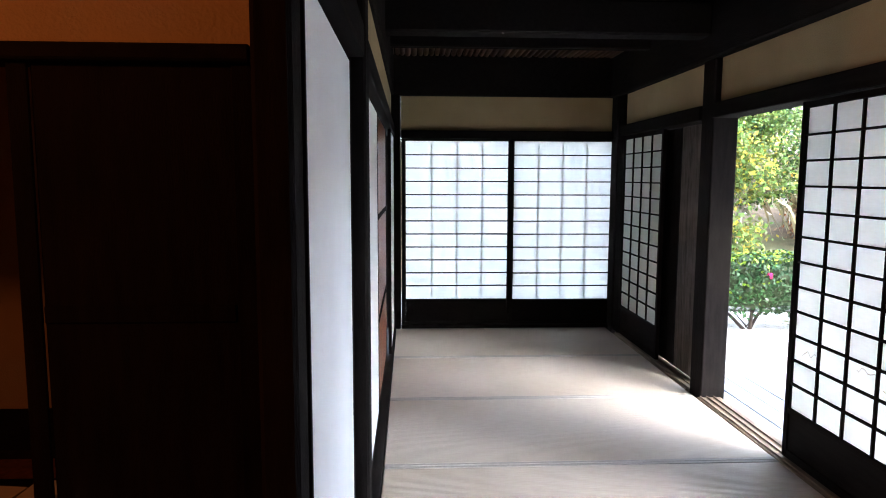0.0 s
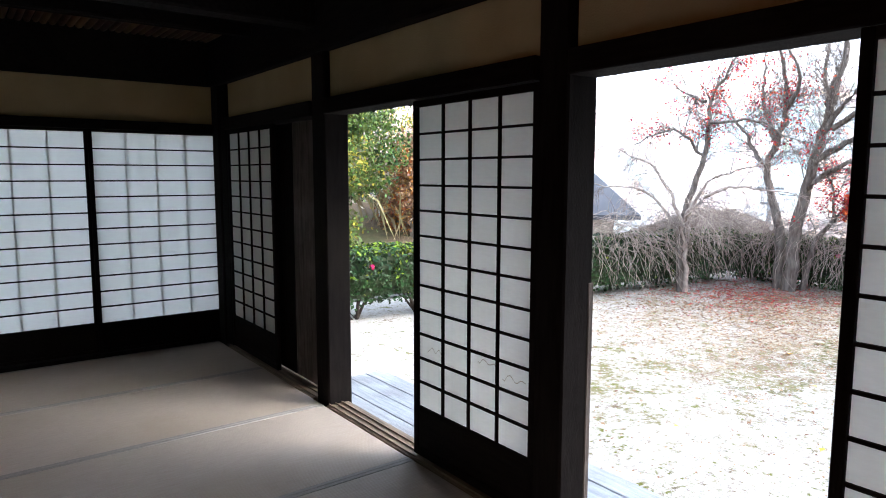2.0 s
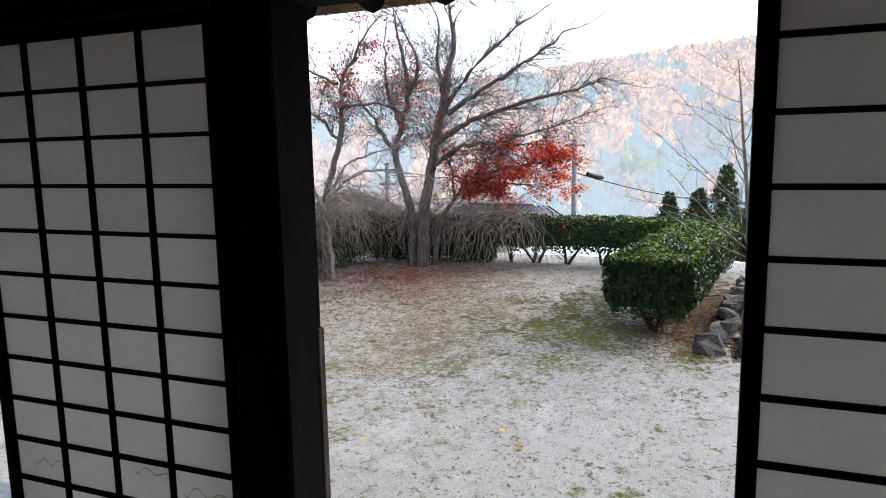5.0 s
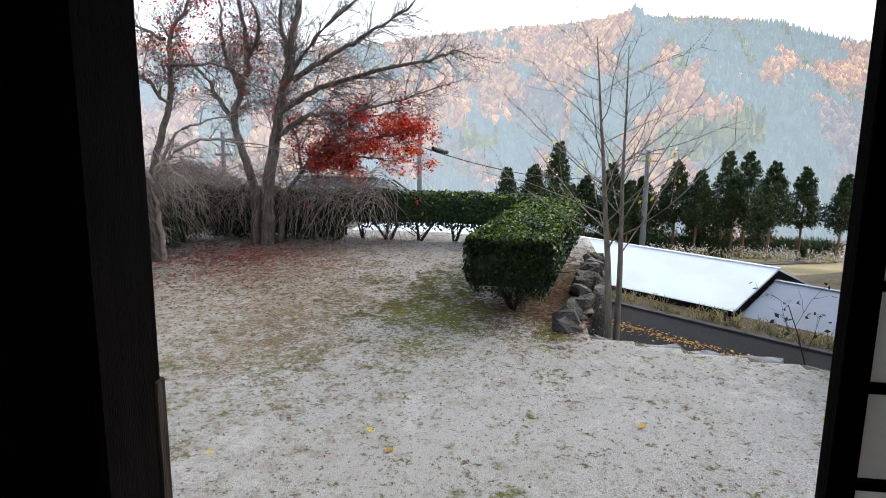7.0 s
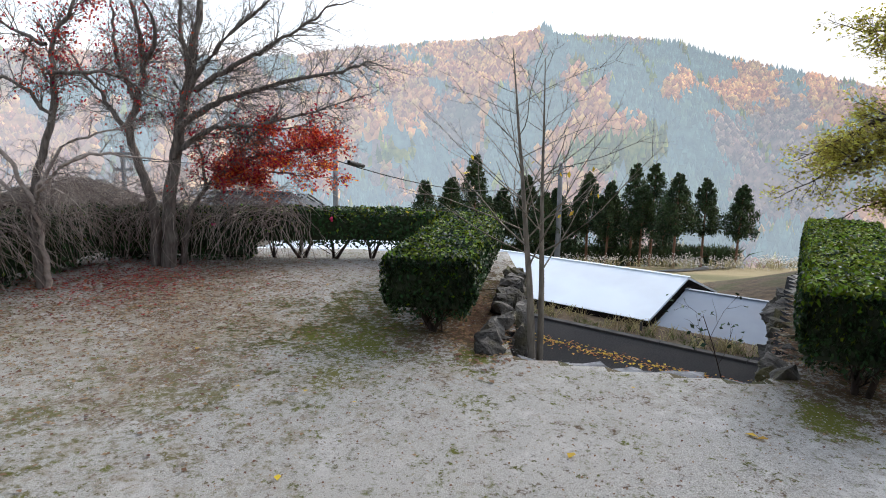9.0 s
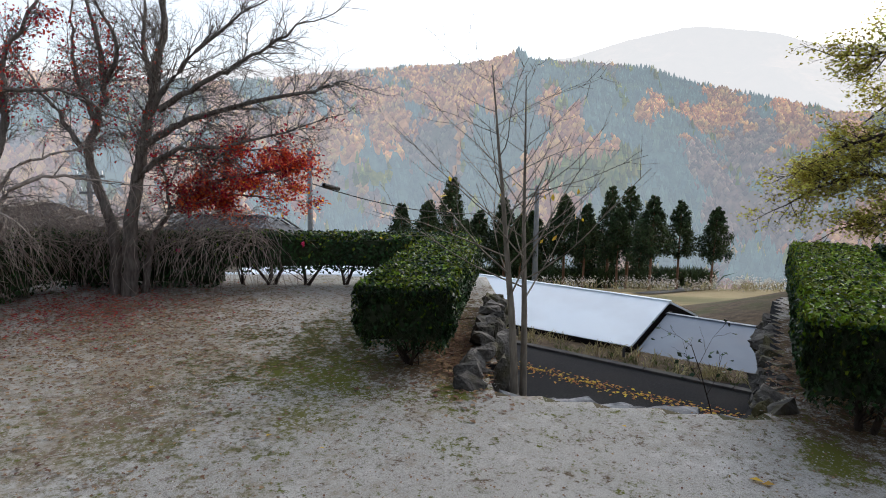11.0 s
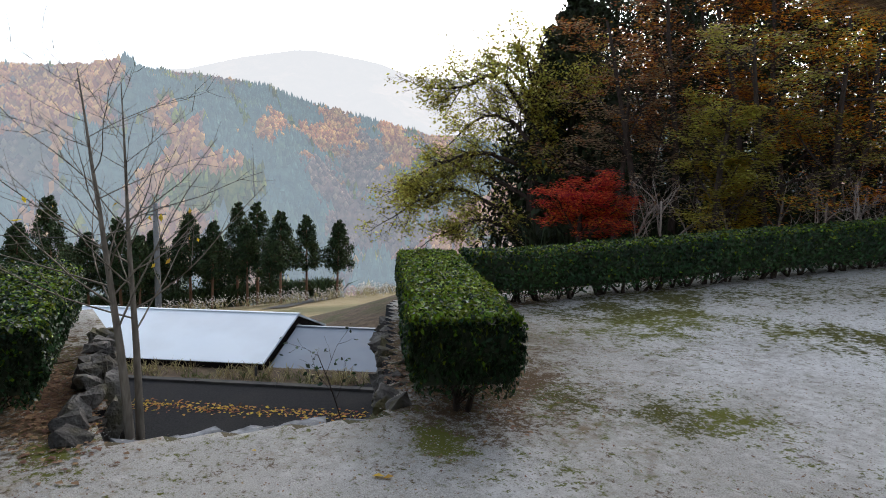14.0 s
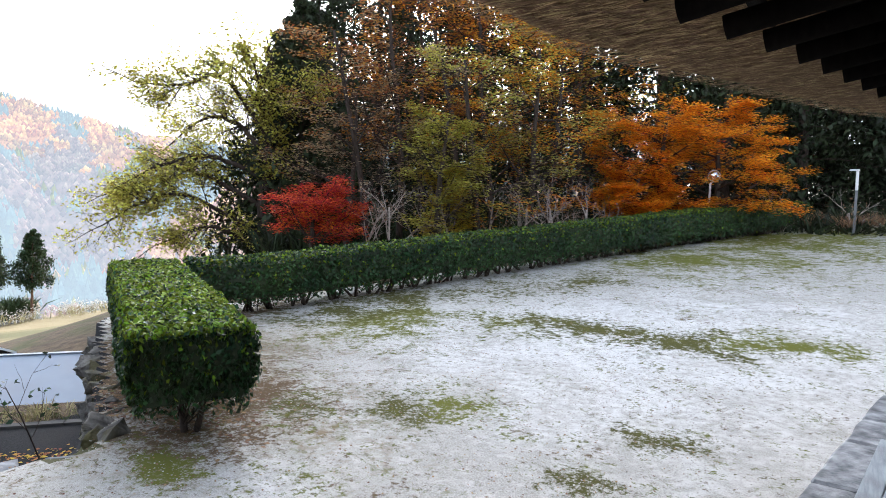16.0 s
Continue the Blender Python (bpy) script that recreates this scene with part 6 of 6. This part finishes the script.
# ---- trees north of the yard ----
NB = [dict(steps=6, wobble=0.06, taper=0.5), dict(count=8, angle=48, length=0.6, ratio=0.5, steps=6, wobble=0.12, **{"from": 0.12}), dict(count=7, angle=45, length=0.6, ratio=0.5, steps=5, wobble=0.14, **{"from": 0.2}), dict(count=5, angle=42, length=0.5, ratio=0.5, steps=4, wobble=0.15)]
for x, y, h, sd, m1, m2, lab, nm in ((6.4, 14.0, 2.7, 201, L_GREEN, L_YELLOW, "round evergreen tree with fresh green leaf", "evergreen_tree"), (7.3, 15.2, 3.0, 202, L_GREEN, L_CAM, "evergreen tree with fresh green leaf", "evergreen_tree"), (9.6, 15.2, 1.9, 203, L_DRY, L_RUST, "brown withered bush on the bank", "withered_bush"),
                                     (10.6, 16.4, 2.2, 204, L_DRY, L_DRY, "brown withered bush on the bank", "withered_bush"), (8.6, 20, 4.4, 205, L_YELLOW, L_ORANGE, "tree in yellow and orange leaf on the bank", "autumn_tree"), (11.2, 21, 4.6, 206, L_YELLOW, L_GREEN, "tree in yellow-green leaf on the bank", "autumn_tree"), (4.0, 17, 4.0, 207, L_CAM, L_GREEN, "dark evergreen tree on the bank", "evergreen_tree"), (13, 24, 5, 208, L_GREEN, L_YELLOW, "tree in yellow-green leaf on the bank", "autumn_tree")):
    tree(nm, (x, y), (0, 0, 1), h, 0.09, NB, sd, lab, BARK, [(m1, 7, 0.10, 0.16, 0.2, -1, 30, 0.75), (m2, 3, 0.10, 0.16, 0.2, -1, 30, 0.5)], group="trees on the bank")
tufts("pampas_grass", [(x, y, float(ground_z(x, y))) for x, y in zip(rng.uniform(9.0, 11.5, 16), rng.uniform(14.6, 17, 16))], 9, 1.9, L_STRAW, "tall dry pampas grass on the bank", 210, L_PLUME)
solo("garden_path", mesh_from("path", [(1.0, 11.2, Z0 + 0.03), (14.2, 9.6, Z0 + 0.03), (14.2, 10.9, Z0 + 0.03), (1.0, 12.6, Z0 + 0.03)], [(0, 1, 2, 3)]), CONC, (7, 11, Z0), "grey paved path behind the hedge", "path", kind="structure")

tufts("undergrowth", [(*ray_place(a, d), -0.8) for a, d in zip(rng.uniform(41, 58, 120), rng.uniform(21, 27, 120))], 30, 1.6, L_DARK, "dark undergrowth behind the hedge", 191)

# ---- litter on the yard ----
rng = np.random.default_rng(220)


def litter(name, n, cx, cy, sx, sy, size, m, label):
    x, y = rng.normal(cx, sx, n), rng.normal(cy, sy, n)
    k = inside(x, y, YARD) & (x > 2.8)
    P = np.column_stack([x[k], y[k], ground_z(x[k], y[k]) + 0.012])
    tagged(solo(name, quads("leaves", leaves(P, size, rng, 0.7, 0.8)), m, (cx, cy, Z0), label, "leaves"), kind="stuff")


litter("fallen_leaves", 2200, 11.2, 7.3, 1.0, 0.9, 0.045, L_CRIM, "crimson leaves fallen under the bare trees")
litter("fallen_leaves", 9500, 9.9, 6.2, 1.8, 1.4, 0.040, L_DRY, "brown leaves strewn over the gravel")
litter("fallen_leaves", 1300, 9.0, 2.05, 0.7, 0.16, 0.055, L_DRY, "brown leaves drifted on the bank by the stones")
litter("fallen_leaves", 700, 7.6, -1.35, 0.6, 0.3, 0.05, L_DRY, "brown leaves drifted under the clipped hedge")
litter("fallen_leaves", 28, 7.5, 2.0, 2.2, 2.0, 0.07, L_GOLD, "a few yellow leaves on the gravel")
litter("fallen_leaves", 260, 8.9, 2.3, 0.6, 0.4, 0.06, L_DRY, "brown leaves under the hedge")
x, y = rng.uniform(2.9, 12.5, 30000), rng.uniform(-12, 8.5, 30000)
clump = np.array([noise.noise(Vector((a * 0.9, b * 0.9, 3.0))) for a, b in zip(x, y)])
keep = rng.uniform(size=30000) < 0.5 + 1.2 * clump
x, y = x[keep], y[keep]
k = inside(x, y, YARD)
P = np.column_stack([x[k], y[k], ground_z(x[k], y[k]) + 0.006])
x2, y2 = rng.uniform(2.9, 8.0, 26000), rng.uniform(-6, 7, 26000)
k2 = inside(x2, y2, YARD)
P2 = np.column_stack([x2[k2], y2[k2], ground_z(x2[k2], y2[k2]) + 0.004])
tagged(solo("gravel_stones", quads("stones", leaves(P2, 0.016, rng, 0.85, 0.7)), PEBBLE, (6, 0, Z0), "loose pale and grey pebbles on the gravel", "gravel"), kind="stuff")
tagged(solo("gravel_bits", quads("bits", leaves(P, 0.017, rng, 0.8, 0.6)), L_DRY, (6, 0, Z0), "dark bits of bark and grit on the gravel", "grit"), kind="stuff")


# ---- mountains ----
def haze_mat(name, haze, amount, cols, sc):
    """Wooded slopes with the bright air put into the material: a far backdrop whose wood is mixed with glowing haze
    colour.
    """
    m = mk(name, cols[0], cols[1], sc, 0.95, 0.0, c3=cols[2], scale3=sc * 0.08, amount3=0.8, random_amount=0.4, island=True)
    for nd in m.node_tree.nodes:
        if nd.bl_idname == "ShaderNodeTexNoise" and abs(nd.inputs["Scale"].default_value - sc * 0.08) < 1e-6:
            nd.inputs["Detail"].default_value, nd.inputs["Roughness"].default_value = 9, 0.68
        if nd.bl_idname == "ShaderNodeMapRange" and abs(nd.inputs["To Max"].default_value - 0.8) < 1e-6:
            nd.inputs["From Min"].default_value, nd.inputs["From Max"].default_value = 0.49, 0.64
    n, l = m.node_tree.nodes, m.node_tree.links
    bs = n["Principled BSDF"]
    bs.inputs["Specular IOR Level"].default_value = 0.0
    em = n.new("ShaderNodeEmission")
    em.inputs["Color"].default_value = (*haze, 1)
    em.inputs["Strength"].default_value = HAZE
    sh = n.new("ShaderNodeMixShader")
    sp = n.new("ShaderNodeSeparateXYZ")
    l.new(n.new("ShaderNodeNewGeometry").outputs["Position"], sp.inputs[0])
    # more of the glow towards +y, painting the sun's glare on that side
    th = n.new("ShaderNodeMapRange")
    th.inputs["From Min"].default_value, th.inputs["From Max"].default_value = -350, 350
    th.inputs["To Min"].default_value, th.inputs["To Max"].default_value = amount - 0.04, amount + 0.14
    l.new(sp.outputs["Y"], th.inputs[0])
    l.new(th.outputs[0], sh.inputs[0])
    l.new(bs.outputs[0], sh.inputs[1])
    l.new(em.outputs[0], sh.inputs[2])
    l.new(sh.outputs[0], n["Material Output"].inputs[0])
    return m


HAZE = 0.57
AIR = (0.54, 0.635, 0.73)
# autumn leaf and sunlit slope share the rust; olive is conifer painted sunlit
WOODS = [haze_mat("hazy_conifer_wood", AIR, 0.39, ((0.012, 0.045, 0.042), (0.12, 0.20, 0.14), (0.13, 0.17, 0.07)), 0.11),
         haze_mat("hazy_sunlit_rust_wood", AIR, 0.30, ((0.50, 0.21, 0.08), (0.92, 0.43, 0.19), (0.34, 0.19, 0.09)), 0.11),
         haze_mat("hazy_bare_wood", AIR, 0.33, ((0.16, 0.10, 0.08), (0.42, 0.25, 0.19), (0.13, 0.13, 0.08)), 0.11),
         haze_mat("hazy_sunlit_conifer_wood", AIR, 0.28, ((0.12, 0.14, 0.035), (0.42, 0.36, 0.09), (0.07, 0.12, 0.045)), 0.11)]
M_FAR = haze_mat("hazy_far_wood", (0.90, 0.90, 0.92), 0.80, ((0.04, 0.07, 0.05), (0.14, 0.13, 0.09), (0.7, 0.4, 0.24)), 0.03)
# patches of wood on the near mountain, sunlight put into the rust and olive: degrees clockwise, height over the eye,
# half widths, lean, kind of wood
SLOPE_PATCHES = [(12.7, 0.016, 3.6, 0.010, 0.004, 1), (13.8, -0.014, 4.2, 0.026, 0.004, 3), (-3.3, 0.082, 3.0, 0.052, -0.010, 1), (-7.6, 0.035, 3.2, 0.034, 0.0, 1),
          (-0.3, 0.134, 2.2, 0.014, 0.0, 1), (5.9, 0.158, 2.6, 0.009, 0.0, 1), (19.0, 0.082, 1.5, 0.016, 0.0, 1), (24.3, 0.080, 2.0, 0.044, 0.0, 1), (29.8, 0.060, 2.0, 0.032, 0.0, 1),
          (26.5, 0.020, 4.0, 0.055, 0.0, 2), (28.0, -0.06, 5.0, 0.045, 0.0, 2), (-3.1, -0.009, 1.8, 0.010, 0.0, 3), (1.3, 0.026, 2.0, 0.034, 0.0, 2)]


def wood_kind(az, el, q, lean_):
    """Which wood is drawn there: 0 conifers, 1 rust broadleaf, 2 bare broadleaf, 3 olive. Spur sides that face north
    turn to broadleaf, which paints their sunlit look into the colour.
    """
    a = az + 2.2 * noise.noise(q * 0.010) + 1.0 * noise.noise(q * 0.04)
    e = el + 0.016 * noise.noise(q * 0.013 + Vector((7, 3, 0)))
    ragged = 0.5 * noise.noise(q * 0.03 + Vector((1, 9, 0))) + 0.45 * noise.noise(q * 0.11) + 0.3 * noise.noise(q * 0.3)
    for a0, e0, ra, re_, lean, kind in SLOPE_PATCHES:
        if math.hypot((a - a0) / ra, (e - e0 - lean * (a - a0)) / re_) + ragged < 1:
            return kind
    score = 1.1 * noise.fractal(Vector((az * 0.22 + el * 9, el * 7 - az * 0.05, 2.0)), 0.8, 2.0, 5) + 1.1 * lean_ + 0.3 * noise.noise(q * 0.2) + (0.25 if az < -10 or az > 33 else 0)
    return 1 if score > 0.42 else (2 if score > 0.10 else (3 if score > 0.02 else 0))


def ridge_heights(r0, r1, z_low, prof, az0, az1, na, nr, rough, seed, back=500):
    """A mountain side in polar steps: places and the degrees of each column. prof: height of the crest over the eye, by degrees."""
    o = Vector((seed * 11.3, seed * 4.1, 0))
    V = np.zeros((na + 1, nr + 1, 3))
    azs = np.linspace(az0, az1, na + 1)
    for i, az in enumerate(azs):
        slope = np.interp(az, [p[0] for p in prof], [p[1] for p in prof])
        for j in range(nr + 1):
            f = j / nr
            if f <= 0.85:
                g = f / 0.85
                r = r0 + (r1 - r0) * g
                z = z_low + (slope * r1 - z_low) * (g ** 1.15)
            else:
                g = (f - 0.85) / 0.15
                r = r1 + back * g
                z = slope * r1 * (1 - 0.5 * g)
            x, y = 2 + r * math.cos(radians(az)), 2.4 - r * math.sin(radians(az))
            q = Vector((x, y, 0))
            spur = noise.fractal(q * 0.0042 + o, 0.9, 2.0, 4) * rough
            bumpy = (noise.noise(q * 0.05 + o) + 0.9 * noise.noise(q * 0.16 + o)) * rough * 0.05
            k = min(1, f * 4) * (1 - 0.97 * max(0, (f - 0.40) / 0.45) if f < 0.85 else 0.03)
            V[i, j] = (x, y, z + spur * k + bumpy * max(k, 0.08) + 1.4)
    return V, azs


def ridge_mesh(V):
    w = V.shape[1]
    F = [(i * w + j, i * w + j + 1, (i + 1) * w + j + 1, (i + 1) * w + j) for i in range(V.shape[0] - 1) for j in range(w - 1)]
    return mesh_from("ridge", V.reshape(-1, 3), F, True)


V_, azs_ = ridge_heights(260, 900, -105, [(-60, 0.10), (-35, 0.108), (-20, 0.113), (-12.5, 0.117), (-6.6, 0.135), (-2.6, 0.144), (1.1, 0.145), (4.9, 0.149), (7.8, 0.147), (10.7, 0.148), (15.1, 0.148), (18.9, 0.142), (22.7, 0.121), (28.3, 0.096), (32.8, 0.071), (45, 0.05), (80, 0.05)], -70, 75, 420, 170, 120, 1)
mt = solo("backdrop_mountain", ridge_mesh(V_), WOODS[0], tuple(V_[0, 0]), "hazy wooded mountain side in rust and green, sunlit slopes put into the colour", "mountain", kind="structure")
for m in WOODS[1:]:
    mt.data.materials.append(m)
C_ = (V_[:-1, :-1] + V_[1:, 1:]) / 2
R_ = np.hypot(C_[..., 0] - 2, C_[..., 1] - 2.4)
# how far each slope faces north, the side coloured as sunlit
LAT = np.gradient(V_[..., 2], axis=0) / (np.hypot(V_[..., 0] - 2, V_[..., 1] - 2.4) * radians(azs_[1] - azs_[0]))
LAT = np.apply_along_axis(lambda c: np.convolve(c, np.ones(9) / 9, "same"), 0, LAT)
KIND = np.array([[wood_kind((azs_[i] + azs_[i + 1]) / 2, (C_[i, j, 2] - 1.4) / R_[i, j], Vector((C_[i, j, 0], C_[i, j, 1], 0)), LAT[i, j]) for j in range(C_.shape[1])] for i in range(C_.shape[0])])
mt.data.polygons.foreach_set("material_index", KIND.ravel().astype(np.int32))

# single crowns of the mountain woods
rng = np.random.default_rng(500)
n = 75000
ui, uj = rng.uniform(0.18, 0.86, n) * (len(azs_) - 1), rng.uniform(0.02, 0.87, n) * (V_.shape[1] - 1)
keep = rng.uniform(size=n) < R_[ui.astype(int), uj.astype(int)] / 900
ui, uj = ui[keep], uj[keep]
i_, j_ = ui.astype(int), uj.astype(int)
fi, fj = (ui - i_)[:, None], (uj - j_)[:, None]
G = V_[i_, j_] * (1 - fi) * (1 - fj) + V_[i_ + 1, j_] * fi * (1 - fj) + V_[i_, j_ + 1] * (1 - fi) * fj + V_[i_ + 1, j_ + 1] * fi * fj
kinds = KIND[i_, j_]


def far_crowns(P, tall, wide, spiky):
    """Many small crowns in one mesh: slim cones, or rounded heads."""
    n = len(P)
    h, r = tall * rng.uniform(0.65, 1.3, n), wide * rng.uniform(0.7, 1.3, n)
    turn = rng.uniform(0, 6.28, n)
    k = 5
    ring = [np.stack([np.cos(turn + 2 * math.pi * a / k) * r, np.sin(turn + 2 * math.pi * a / k) * r, h * (0.05 if spiky else 0.5)], -1) for a in range(k)]
    top = np.stack([rng.normal(size=n) * r * 0.15, rng.normal(size=n) * r * 0.15, h], -1)
    low_ = np.stack([np.zeros(n), np.zeros(n), -h * 0.2], -1)
    V = np.stack(ring + [top, low_], 1) + P[:, None, :]
    b = np.arange(n)[:, None] * (k + 2)
    T = np.concatenate([np.stack([b[:, 0] + a, b[:, 0] + (a + 1) % k, b[:, 0] + k], -1) for a in range(k)] + ([] if spiky else [np.stack([b[:, 0] + (a + 1) % k, b[:, 0] + a, b[:, 0] + k + 1], -1) for a in range(k)]))
    me = bpy.data.meshes.new("crowns")
    me.vertices.add(V.shape[0] * V.shape[1])
    me.vertices.foreach_set("co", V.astype(np.float32).ravel())
    me.loops.add(T.size)
    me.loops.foreach_set("vertex_index", T.astype(np.int32).ravel())
    me.polygons.add(len(T))
    me.polygons.foreach_set("loop_start", np.arange(0, T.size, 3, dtype=np.int32))
    me.update(calc_edges=True)
    return me


for kind, tall, wide, spiky, lab in ((0, 8, 2.3, True, "far blue-green conifers on the mountain"), (1, 6.5, 2.6, False, "far broadleaf trees on the mountain, rust leaf and sunlight in one colour"), (2, 5.5, 2.3, False, "far bare grey-brown trees on the mountain"), (3, 9, 2.6, True, "far conifers on the mountain, painted olive as if sunlit")):
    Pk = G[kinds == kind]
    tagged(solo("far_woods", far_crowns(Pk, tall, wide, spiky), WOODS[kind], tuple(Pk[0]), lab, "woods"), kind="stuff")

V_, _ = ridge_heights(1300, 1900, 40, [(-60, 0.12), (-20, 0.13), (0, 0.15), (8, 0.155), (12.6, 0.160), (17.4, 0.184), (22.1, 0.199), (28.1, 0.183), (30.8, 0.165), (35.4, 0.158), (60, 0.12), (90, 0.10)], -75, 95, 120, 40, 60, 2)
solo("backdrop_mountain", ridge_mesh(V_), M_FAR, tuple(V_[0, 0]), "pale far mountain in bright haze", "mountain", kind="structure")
